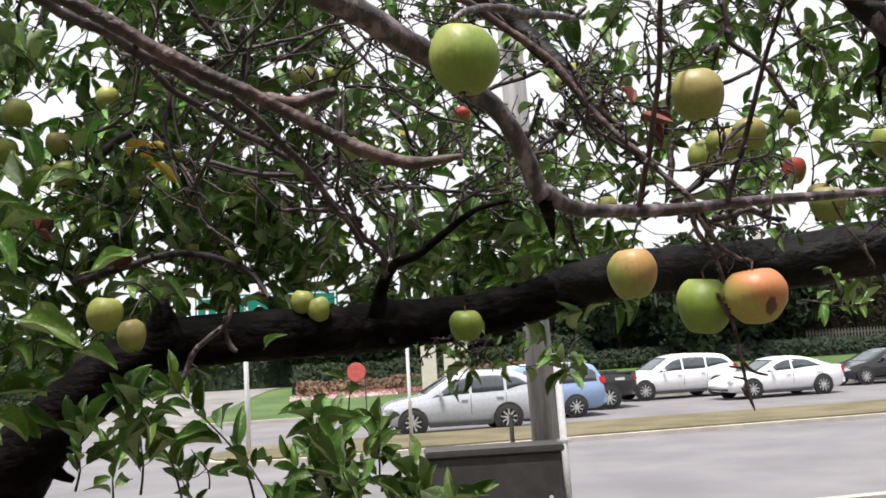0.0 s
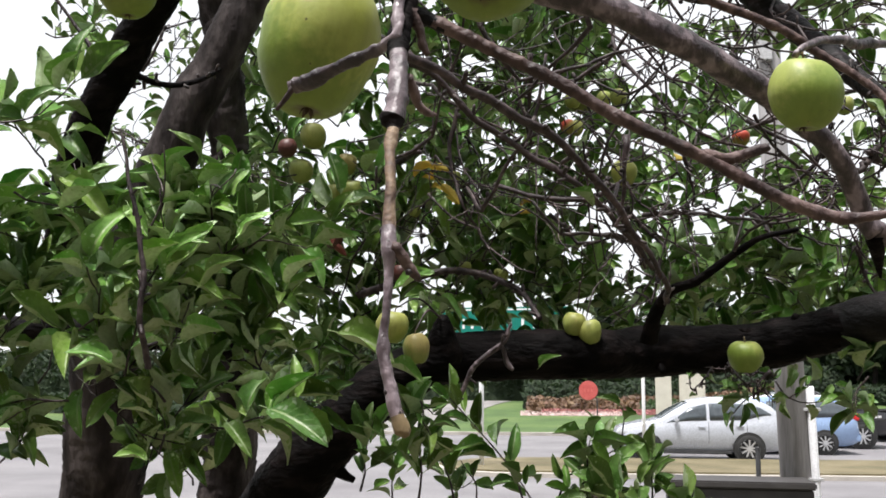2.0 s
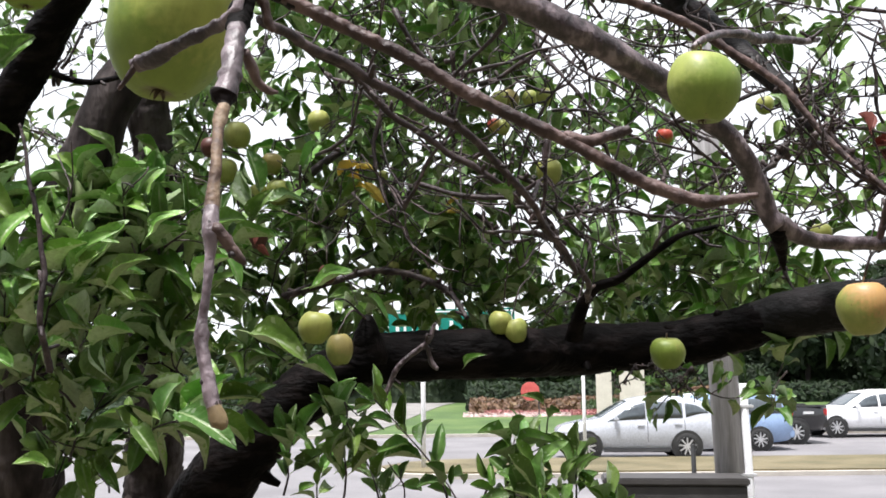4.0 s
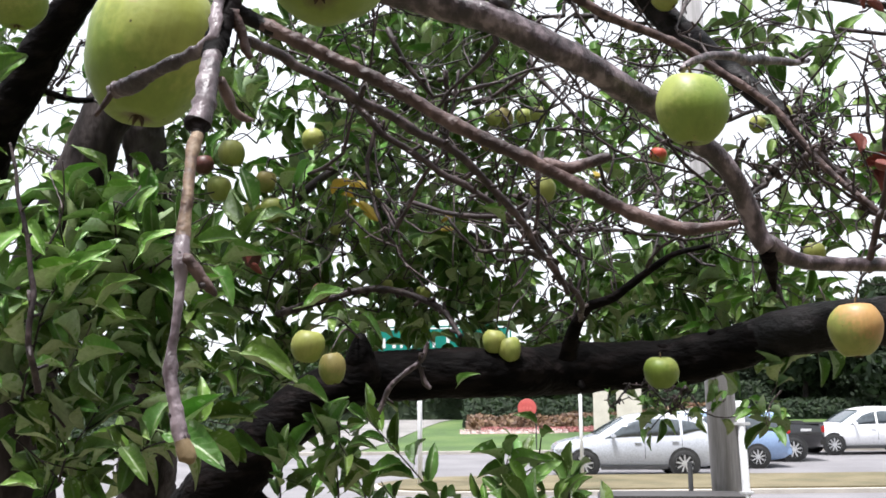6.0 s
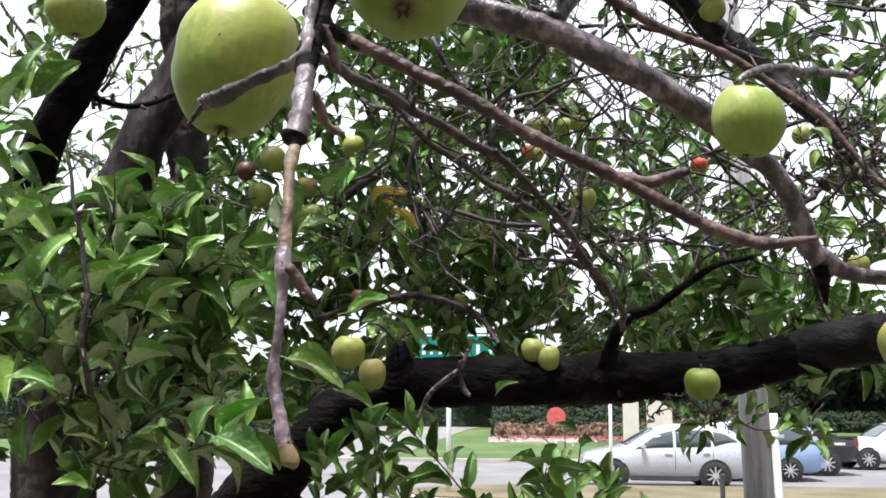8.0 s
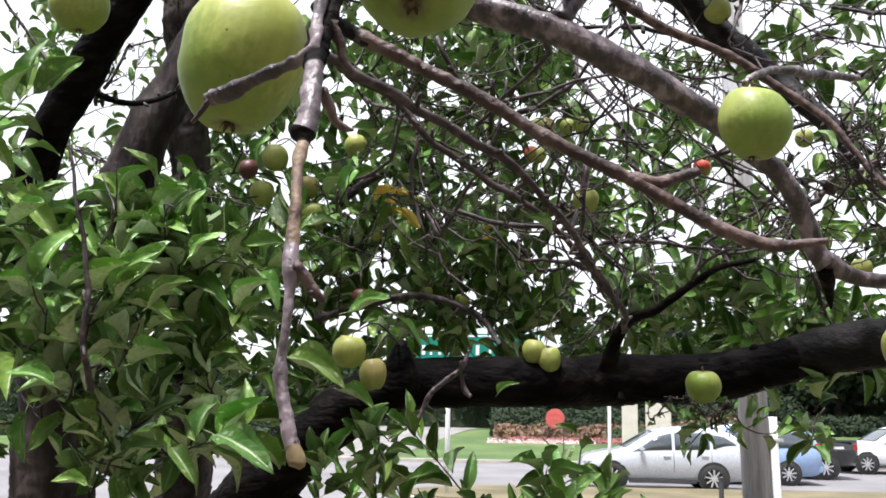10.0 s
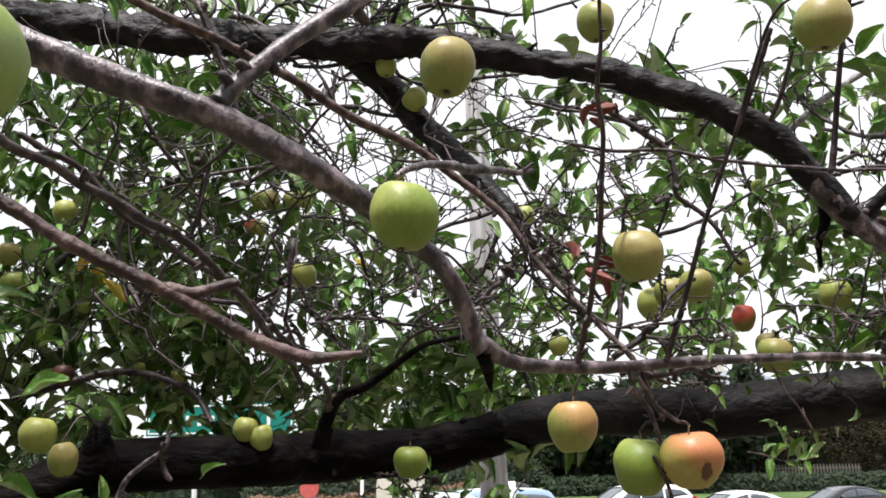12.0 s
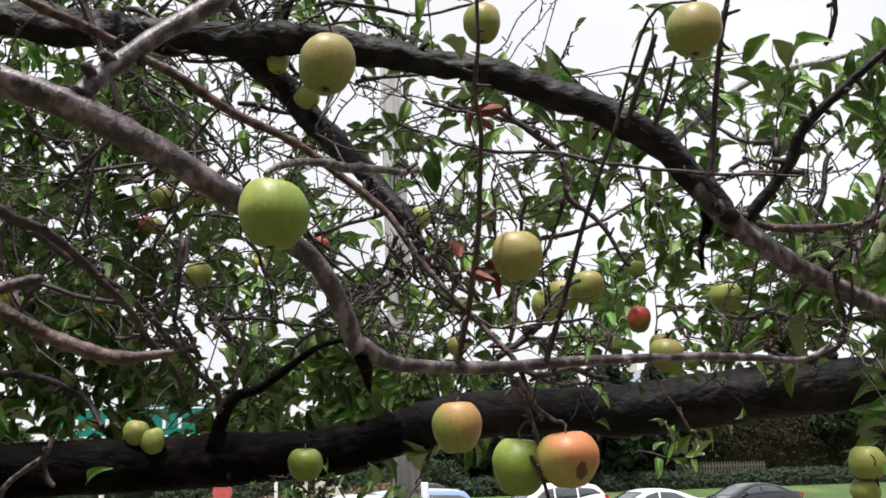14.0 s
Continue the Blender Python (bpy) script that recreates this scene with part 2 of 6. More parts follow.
    l.new(specked.outputs["Result"], eyed.inputs["A"])
    l.new(eye_at.outputs[0], eyed.inputs["Factor"])
    color = eyed.outputs["Result"]
    if rot:
        near = n.new("ShaderNodeVectorMath")
        near.operation = "DISTANCE"
        near.inputs[1].default_value = sore_at
        warp = n.new("ShaderNodeVectorMath")
        warp.operation = "MULTIPLY_ADD"
        warp.inputs[1].default_value, warp.inputs[2].default_value = (1.4, 1, 0.85), (0.12, 0, -0.05)
        l.new(coord.outputs["Object"], warp.inputs[0])
        l.new(warp.outputs[0], near.inputs[0])
        edge = n.new("ShaderNodeMath")
        edge.operation = "MULTIPLY_ADD"
        edge.inputs[1].default_value = 0.3
        l.new(streak.outputs["Fac"], edge.inputs[0])
        l.new(near.outputs["Value"], edge.inputs[2])
        sore = n.new("ShaderNodeMapRange")
        sore.inputs["From Min"].default_value, sore.inputs["From Max"].default_value = sore_size, sore_size + 0.09
        sore.inputs["To Min"].default_value, sore.inputs["To Max"].default_value = rot, 0.0
        l.new(edge.outputs[0], sore.inputs["Value"])
        bad = n.new("ShaderNodeMix")
        bad.data_type = "RGBA"
        bad.inputs["B"].default_value = (*sore_color, 1)
        l.new(color, bad.inputs["A"])
        l.new(sore.outputs[0], bad.inputs["Factor"])
        color = bad.outputs["Result"]
    l.new(color, b.inputs["Base Color"])
    b.inputs["Roughness"].default_value = 0.48
    b.inputs["Specular IOR Level"].default_value = 0.5
    bp = n.new("ShaderNodeBump")
    bp.inputs["Strength"].default_value, bp.inputs["Distance"].default_value = 0.06, 0.01
    l.new(streak.outputs["Fac"], bp.inputs["Height"])
    l.new(bp.outputs[0], b.inputs["Normal"])
    return m


SKIN = {
    # green and scarred: the pale cheek colour paints the broad highlight on top
    "green": apple_skin("green_skin", (0.125, 0.195, 0.02), (0.22, 0.285, 0.045), (0.42, 0.43, 0.12), 0.45),
    "scarred": apple_skin("scarred_green_skin", (0.125, 0.195, 0.02), (0.21, 0.28, 0.04), (0.44, 0.44, 0.10), 0.55, 0.6, (0.05, -0.80, 0.50), (0.30, 0.19, 0.08), 0.30),
    "light": apple_skin("yellow_green_skin", (0.22, 0.27, 0.05), (0.34, 0.37, 0.095), (0.5, 0.42, 0.13), 0.2),
    "tan": apple_skin("yellow_tan_skin", (0.15, 0.195, 0.03), (0.25, 0.265, 0.065), (0.42, 0.27, 0.12), 0.45),
    "blush": apple_skin("blushed_skin", (0.17, 0.215, 0.035), (0.31, 0.30, 0.08), (0.50, 0.25, 0.10), 0.75),
    "red": apple_skin("red_cheeked_skin", (0.30, 0.27, 0.055), (0.42, 0.33, 0.09), (0.52, 0.17, 0.08), 0.85, 0.95),
    "cheek": apple_skin("bright_cheeked_skin", (0.20, 0.22, 0.04), (0.36, 0.25, 0.07), (0.50, 0.06, 0.04), 0.95),
    "rotten": apple_skin("withered_skin", (0.055, 0.016, 0.012), (0.09, 0.026, 0.018), (0.07, 0.016, 0.012), 0.5),
}
STEM = material("stem_bark", [(0.10, 0.06, 0.03), (0.20, 0.14, 0.07)], 60, (0.6, 0.8), 0.3, 300)
CALYX = material("dry_calyx", [(0.05, 0.03, 0.02), (0.12, 0.09, 0.05)], 60, (0.7, 0.9), 0.4, 300)

GRASS = material("lawn", [(0.038, 0.072, 0.016), (0.058, 0.105, 0.022), (0.09, 0.135, 0.035)], 0.35, (0.8, 0.95), 0.6, 40)
# made-up brown for the mostly unseen near ground, to cut green bounce light
BANK = material("brown_bank", [(0.06, 0.052, 0.034), (0.09, 0.078, 0.05), (0.125, 0.108, 0.072)], 0.7, (0.8, 0.95), 0.6, 40)
GRASS_DRY = material("dry_grass", [(0.085, 0.074, 0.034), (0.125, 0.104, 0.054), (0.165, 0.138, 0.078)], 0.8, (0.8, 0.95), 0.6, 40)
ASPHALT = material("worn_asphalt", [(0.13, 0.124, 0.13), (0.16, 0.153, 0.16), (0.19, 0.182, 0.188)], 0.5, (0.75, 0.9), 0.3, 90)
CONCRETE = material("kerb_concrete", [(0.32, 0.29, 0.25), (0.40, 0.37, 0.33), (0.46, 0.42, 0.37)], 1.5, (0.75, 0.9), 0.3, 70)
DRIVE = material("driveway_concrete", [(0.14, 0.135, 0.13), (0.19, 0.18, 0.17), (0.23, 0.22, 0.21)], 0.6, (0.8, 0.9), 0.3, 60)
POLE_WOOD = material("weathered_pole", [(0.20, 0.19, 0.19), (0.30, 0.29, 0.29), (0.40, 0.39, 0.40)], 9, (0.75, 0.9), 0.5, 60, stretch=(1, 1, 0.08))
CONDUIT = material("white_conduit", [(0.74, 0.74, 0.76), (0.85, 0.85, 0.87)], 4, (0.35, 0.5), 0.05, 60)
CABINET = material("grey_cabinet", [(0.022, 0.02, 0.02), (0.03, 0.028, 0.028), (0.042, 0.039, 0.038)], 5, (0.55, 0.75), 0.15, 60)
# lid grey is lowered: tree shade on its top is put into the colour
CABINET_LID = material("cabinet_lid", [(0.030, 0.027, 0.026), (0.045, 0.041, 0.04)], 5, (0.55, 0.75), 0.15, 60)
BLACK = material("black_rubber", [(0.012, 0.012, 0.012), (0.025, 0.025, 0.025)], 8, (0.6, 0.85), 0.2, 90)
SIGN_WHITE = material("sign_white", [(0.7, 0.7, 0.7), (0.8, 0.8, 0.8)], 3, (0.35, 0.5), 0.03, 50)
SIGN_GREEN = material("sign_green", [(0.0, 0.15, 0.11), (0.003, 0.19, 0.14)], 3, (0.35, 0.5), 0.03, 50)
SIGN_RED = material("sign_red", [(0.42, 0.06, 0.055), (0.52, 0.11, 0.10)], 3, (0.35, 0.5), 0.03, 50)
SIGN_FADED = material("sign_faded_red", [(0.50, 0.10, 0.09), (0.60, 0.15, 0.13)], 3, (0.35, 0.5), 0.03, 50)
GALV = material("galvanised_steel", [(0.45, 0.45, 0.46), (0.6, 0.6, 0.61)], 6, (0.4, 0.6), 0.1, 60, metal=0.3)
GLASS = material("car_glass", [(0.05, 0.06, 0.07), (0.085, 0.10, 0.11)], 2, (0.05, 0.1), 0.0, 10, spec=0.6)
RIM = material("alloy_rim", [(0.5, 0.5, 0.51), (0.62, 0.62, 0.63)], 6, (0.3, 0.45), 0.05, 60, metal=0.6)
LAMP_RED = material("tail_lamp", [(0.45, 0.02, 0.02), (0.6, 0.03, 0.03)], 6, (0.1, 0.2), 0.0, 10)
LAMP_CLEAR = material("head_lamp", [(0.55, 0.57, 0.6), (0.7, 0.72, 0.75)], 6, (0.08, 0.15), 0.0, 10)
PLATE = material("plate_white", [(0.6, 0.6, 0.6), (0.7, 0.7, 0.7)], 6, (0.4, 0.5), 0.0, 10)
TRIM = material("dark_trim", [(0.03, 0.03, 0.032), (0.05, 0.05, 0.052)], 6, (0.5, 0.7), 0.1, 60)
WALL_PALE = material("pale_masonry", [(0.52, 0.47, 0.42), (0.62, 0.57, 0.51)], 2, (0.75, 0.9), 0.3, 30)
FENCE = material("grey_fence", [(0.075, 0.066, 0.055), (0.11, 0.10, 0.085)], 4, (0.8, 0.9), 0.3, 50)
# very dark hedge leaf: the dim light on far greenery is put into its colour
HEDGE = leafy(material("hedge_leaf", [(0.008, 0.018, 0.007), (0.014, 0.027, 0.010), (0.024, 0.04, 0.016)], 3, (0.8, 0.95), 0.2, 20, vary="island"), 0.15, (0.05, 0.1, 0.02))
FAR_LEAF = leafy(material("far_leaf", [(0.02, 0.042, 0.014), (0.035, 0.07, 0.02), (0.06, 0.10, 0.03)], 2, (0.5, 0.7), 0.2, 20, vary="island"), 0.2, (0.06, 0.12, 0.02))
# brown-green shrub leaf with the belt's shade put into the colour
SHADE_LEAF = material("brown_shaded_leaf", [(0.008, 0.008, 0.004), (0.016, 0.015, 0.007), (0.030, 0.026, 0.012)], 0.6, (0.8, 0.95), 0.3, 20, spec=0.1, vary="island")
ROOF = material("slate_roof", [(0.16, 0.18, 0.21), (0.22, 0.24, 0.28)], 0.5, (0.6, 0.8), 0.3, 12)
RUST_LEAF = leafy(material("russet_leaf", [(0.10, 0.06, 0.035), (0.17, 0.10, 0.05)], 2, (0.5, 0.7), 0.2, 20, vary="island"), 0.2, (0.15, 0.08, 0.03))
PETAL = material("red_petal", [(0.22, 0.06, 0.055), (0.36, 0.16, 0.14)], 5, (0.5, 0.7), 0.0, 20, vary="island")
PETAL_PALE = material("pale_petal", [(0.40, 0.28, 0.26), (0.52, 0.42, 0.40)], 5, (0.5, 0.7), 0.0, 20, vary="island")


def paint(name, c):
    m = material(name, [tuple(v * 0.93 for v in c), c], 1.5, (0.18, 0.3), 0.0, 30, spec=0.5)
    m.node_tree.nodes["Principled BSDF"].inputs["Coat Weight"].default_value = 0.6
    return m


# ---- helpers ----
def mesh_of(name, verts, faces, mats, smooth=False, index=None, uv=None):
    me = bpy.data.meshes.new(name)
    me.from_pydata(verts, [], faces)
    for m in mats if isinstance(mats, (list, tuple)) else [mats]:
        me.materials.append(m)
    if smooth:
        me.polygons.foreach_set("use_smooth", [True] * len(me.polygons))
    if index is not None:
        me.polygons.foreach_set("material_index", index)
    if uv is not None:
        corner = np.zeros(len(me.loops), dtype=np.int32)
        me.loops.foreach_get("vertex_index", corner)
        me.uv_layers.new(name="UVMap").data.foreach_set("uv", np.asarray(uv, dtype=np.float32)[corner].ravel())
    me.update()
    return me


def part(name, bm, mat, parent, label="", smooth=False):
    """Links a bmesh as one mesh object under a thing or a part."""
    me = bpy.data.meshes.new(name)
    bm.normal_update()
    bm.to_mesh(me)
    bm.free()
    me.materials.append(mat)
    if smooth:
        me.polygons.foreach_set("use_smooth", [True] * len(me.polygons))
    ob = new(name, me)
    ob.parent = parent
    return tagged(ob, label)


def part_mesh(name, me, parent, label="", kind=""):
    ob = new(name, me)
    ob.parent = parent
    return tagged(ob, label, kind=kind)


def box(bm, x0, x1, y0, y1, z0, z1, bevel=0.0):
    r = bmesh.ops.create_cube(bm, size=1.0, matrix=Matrix.Translation(((x0 + x1) / 2, (y0 + y1) / 2, (z0 + z1) / 2)) @ Matrix.Diagonal((x1 - x0, y1 - y0, z1 - z0, 1)))
    if bevel:
        edges = list({e for v in r["verts"] for e in v.link_edges})
        bmesh.ops.bevel(bm, geom=edges, offset=bevel, segments=2, affect="EDGES")
    return bm


def boxed(*a, **k):
    return box(bmesh.new(), *a, **k)


def lathe(bm, profile, seg=24, axis="z", m=None):
    """Spins rows of (radius, height) round an axis."""
    rings = []
    for r, h in profile:
        ring = []
        for k in range(seg):
            a = 2 * math.pi * k / seg
            p = Vector((r * math.cos(a), r * math.sin(a), h))
            if axis == "y":
                p = Vector((p.x, p.z, p.y))
            ring.append(bm.verts.new(m @ p if m else p))
        rings.append(ring)
    for a, b in zip(rings, rings[1:]):
        for k in range(seg):
            bm.faces.new((a[k], a[(k + 1) % seg], b[(k + 1) % seg], b[k]))
    bm.faces.new(rings[0][::-1])
    bm.faces.new(rings[-1])
    bmesh.ops.recalc_face_normals(bm, faces=bm.faces[:])
    return bm


def spline(pts, step):
    """A smooth run of (x, y, z, r) through the given ones, a sample about every step metres."""
    p = [np.array(q, float) for q in pts]
    p = [2 * p[0] - p[1]] + p + [2 * p[-1] - p[-2]]
    out = []
    for a, b, c, d in zip(p, p[1:], p[2:], p[3:]):
        n = max(2, int(np.linalg.norm(c[:3] - b[:3]) / step))
        for k in range(n):
            t = k / n
            q = 0.5 * (2 * b + (c - a) * t + (2 * a - 5 * b + 4 * c - d) * t * t + (3 * b - a - 3 * c + d) * t**3)
            q[3] = b[3] + (c[3] - b[3]) * t
            out.append(q)
    out.append(p[-2])
    return np.array(out)


def tube(verts, faces, run, sides, rough=0.0, seed=0.0):
    """Adds a closed tube along a run of (x, y, z, r) to the lists."""
    n = len(run)
    tang = np.gradient(run[:, :3], axis=0)
    tang /= np.linalg.norm(tang, axis=1)[:, None] + 1e-9
    side = np.cross(tang[0], (0.31, 0.2, 0.93))
    side /= np.linalg.norm(side) + 1e-9
    start = len(verts)
    fine = 1.4 / max(run[:, 3].max(), 0.003)
    for k in range(n):
        side = side - tang[k] * (side @ tang[k])
        side /= np.linalg.norm(side) + 1e-9
        other = np.cross(tang[k], side)
        c, r = run[k, :3], max(run[k, 3], 0.0004)
        for s in range(sides):
            a = 2 * math.pi * s / sides
            way = math.cos(a) * side + math.sin(a) * other
            rr = r
            if rough:
                q = Vector(c * 9 + way * 0.6) + Vector((seed, 0, 0))
                w = Vector(c + way * r)
                rr = r * (1 + rough * (noise.noise(q) + 0.45 * noise.noise(w * 45) + 0.45 * noise.noise(w * 110) + 0.6 * noise.noise(w * fine)))
            verts.append(tuple(c + rr * way))
    for k in range(n - 1):
        for s in range(sides):
            a, b = start + k * sides + s, start + k * sides + (s + 1) % sides
            faces.append((a, b, b + sides, a + sides))
    faces.append(tuple(start + s for s in range(sides))[::-1])
    faces.append(tuple(start + (n - 1) * sides + s for s in range(sides)))


# ---- ground, road, kerbs ----
def rise(x, y):
    """Height of the ground: a bank under the apple tree, level at the road, rising lawns beyond it."""
    def ease(v):
        v = min(max(v, 0.0), 1.0)
        return v * v * (3 - 2 * v)

    y = y - 0.19 * min(max(x, -60), 60)
    near = 0.6 * ease((11.5 - y) / 8.0)
    far = 1.9 * ease((y - 41) / 22.0) * (0.36 + 0.64 * ease((x + 2) / 10))
    return near + far - 0.02


def sheet(name, xs, ys, height, mat, label, category):
    verts = [(x, y, height(x, y)) for y in ys for x in xs]
    w = len(xs)
    faces = [(j * w + i, j * w + i + 1, (j + 1) * w + i + 1, (j + 1) * w + i) for j in range(len(ys) - 1) for i in range(w - 1)]
    return tagged(new(name, mesh_of(name, verts, faces, mat, True)), label, category, kind="structure")


xs = [-2500, -900, -400, -200, -120] + list(range(-80, 81, 4)) + [120, 200, 400, 900, 2500]
ys = [-2500, -800, -300, -100, -40, -20, -10, -5] + list(range(-2, 15)) + list(range(16, 80, 2)) + [90, 110, 150, 250, 500, 1200, 3000]
ground = sheet("ground", xs, ys, rise, GRASS, "brown bank by the road and green lawns rising beyond it", "ground")
# near ground takes the brown, so less green bounces up into the tree
ground.data.materials.append(BANK)
for face in ground.data.polygons:
    face.material_index = 1 if face.center.y < 14 else 0


def lane(x):
    """The road's slight turn: how far it lies ahead at x."""
    return 0.19 * x


def strip(name, x0, x1, y0, y1, z, mat, label, category, step=2.0, round_end=0.0):
    """A slab along the road from y0 to y1 at its middle, with sides down to the ground."""
    n = int((x1 - x0) / step)
    verts, faces = [], []
    for k in range(n + 1):
        x = x0 + (x1 - x0) * k / n
        pinch = 0.0
        if round_end and x - x0 < round_end:
            pinch = (1 - math.sqrt(max(0.0, 1 - ((round_end - (x - x0)) / round_end) ** 2))) * (y1 - y0) / 2
        for y, h in ((y0 + pinch, -0.05), (y0 + pinch, z), (y1 - pinch, z), (y1 - pinch, -0.05)):
            verts.append((x, y + lane(x), h))
    for k in range(n):
        for s in range(3):
            a = 4 * k + s
            faces.append((a, a + 4, a + 5, a + 1))
    faces += [(0, 1, 2, 3), (4 * n + 3, 4 * n + 2, 4 * n + 1, 4 * n)]
    return tagged(new(name, mesh_of(name, verts, faces, mat)), label, category, kind="structure")


strip("road", -160, 160, 11.7, 38.0, 0.02, ASPHALT, "sun-bleached grey asphalt road of several lanes", "road", 8)
strip("kerb_near", -160, 160, 11.5, 11.7, 0.12, CONCRETE, "pale concrete kerb along the road", "kerb", 8)
strip("kerb_far", -160, 160, 38.0, 38.25, 0.14, CONCRETE, "pale concrete kerb along the far lawn", "kerb", 8)
strip("median_kerb", -6.0, 160, 22.2, 26.35, 0.12, CONCRETE, "pale concrete kerb round the median strip", "kerb", 0.5, 2.4)
strip("median_grass", -5.8, 160, 22.4, 26.15, 0.16, GRASS_DRY, "dry straw-coloured grass of the median strip", "grass", 0.5, 2.3)
sheet("driveway", [-17 + 0.8 * k for k in range(9)], [37.6 + k for k in range(26)], lambda x, y: max(rise(x, y), 0.0) + 0.03, DRIVE, "pale concrete driveway between the far lawns", "driveway")
# ---- the apple tree ----
BASE = Vector((-1.22, 2.62, 0.56))
tree = tagged(new("apple_tree"), "old spreading apple tree with dark limbs and ripening fruit", "tree")
tree.location = BASE
B = np.array(BASE)
TWIG_V, TWIG_F = [], []
HOLD = []  # samples along the branches: place and thickness

BARKS = {
    "grey_limb": (BARK_GREY, 28, 0.14, "smooth purplish-grey limb with knots"), "grey_branch": (BARK_GREY, 10, 0.12, ""), "spur": (BARK_DARK_SHADED, 9, 0.15, "dark broken spur"),
    "fork_branch": (BARK_GREY, 12, 0.08, ""), "stub_branch": (BARK_BROWN, 12, 0.14, "russet-brown cut-off branch"), "side_stub": (BARK_BROWN, 10, 0.2, ""),
    "hanging_twig": (BARK_GREY, 20, 0.2, "ringed grey twig that hangs down"), "hanging_spur": (BARK_BROWN, 10, 0.2, ""), "short_twig": (BARK_GREY, 18, 0.25, ""),
    "short_spur": (BARK_BROWN, 8, 0.2, ""), "dark_twig": (BARK_TWIG, 7, 0.15, ""), "long_branch": (BARK_BROWN, 9, 0.1, "long reddish-brown branch"),
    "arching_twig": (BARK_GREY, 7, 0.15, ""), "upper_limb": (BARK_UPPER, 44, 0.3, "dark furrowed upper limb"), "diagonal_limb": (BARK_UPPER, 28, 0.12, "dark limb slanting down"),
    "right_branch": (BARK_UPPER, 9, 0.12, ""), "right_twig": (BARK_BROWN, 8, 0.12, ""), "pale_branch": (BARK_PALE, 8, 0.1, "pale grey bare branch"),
    "cross_twig": (BARK_TWIG, 6, 0.1, ""), "upright_twig": (BARK_TWIG, 6, 0.15, ""), "reddish_twig": (BARK_RED, 6, 0.1, "reddish young shoot"),
    "drooping_twig": (BARK_BROWN, 6, 0.2, ""), "lower_limb": (BARK_DARK_SHADED, 40, 0.10, "heavy brown lower limb, darkened in colour for crown shade"), "limb_stub": (BARK_DARK_SHADED, 12, 0.2, ""),
    "rising_branch": (BARK_DARK_SHADED, 10, 0.15, ""), "trunk": (BARK_TRUNK, 40, 0.07, "furrowed trunk, darkened in colour for shade"), "dark_fork": (BARK_DARK_SHADED, 28, 0.1, ""),
    "back_trunk": (BARK_TRUNK, 32, 0.14, "grey-brown furrowed rear stem"), "side_branch": (BARK_DARK_SHADED, 8, 0.15, ""), "leader": (BARK_TWIG, 7, 0.12, ""),
    "low_twig": (BARK_GREY, 7, 0.15, ""), "mid_branch": (BARK_TWIG, 8, 0.15, ""), "joint_limb": (BARK_DARK_SHADED, 24, 0.14, ""), "overhead_branch": (BARK_GREY, 12, 0.14, ""), "limb_end": (BARK_DARK_SHADED, 24, 0.14, ""), "outer_limb": (BARK_GREY, 32, 0.2, "purplish-grey outer end of the upper limb"), "low_branch": (BARK_DARK_SHADED, 18, 0.18, ""), "thin_twig": (BARK_GREY, 7, 0.2, "thin pale grey twig"),
}


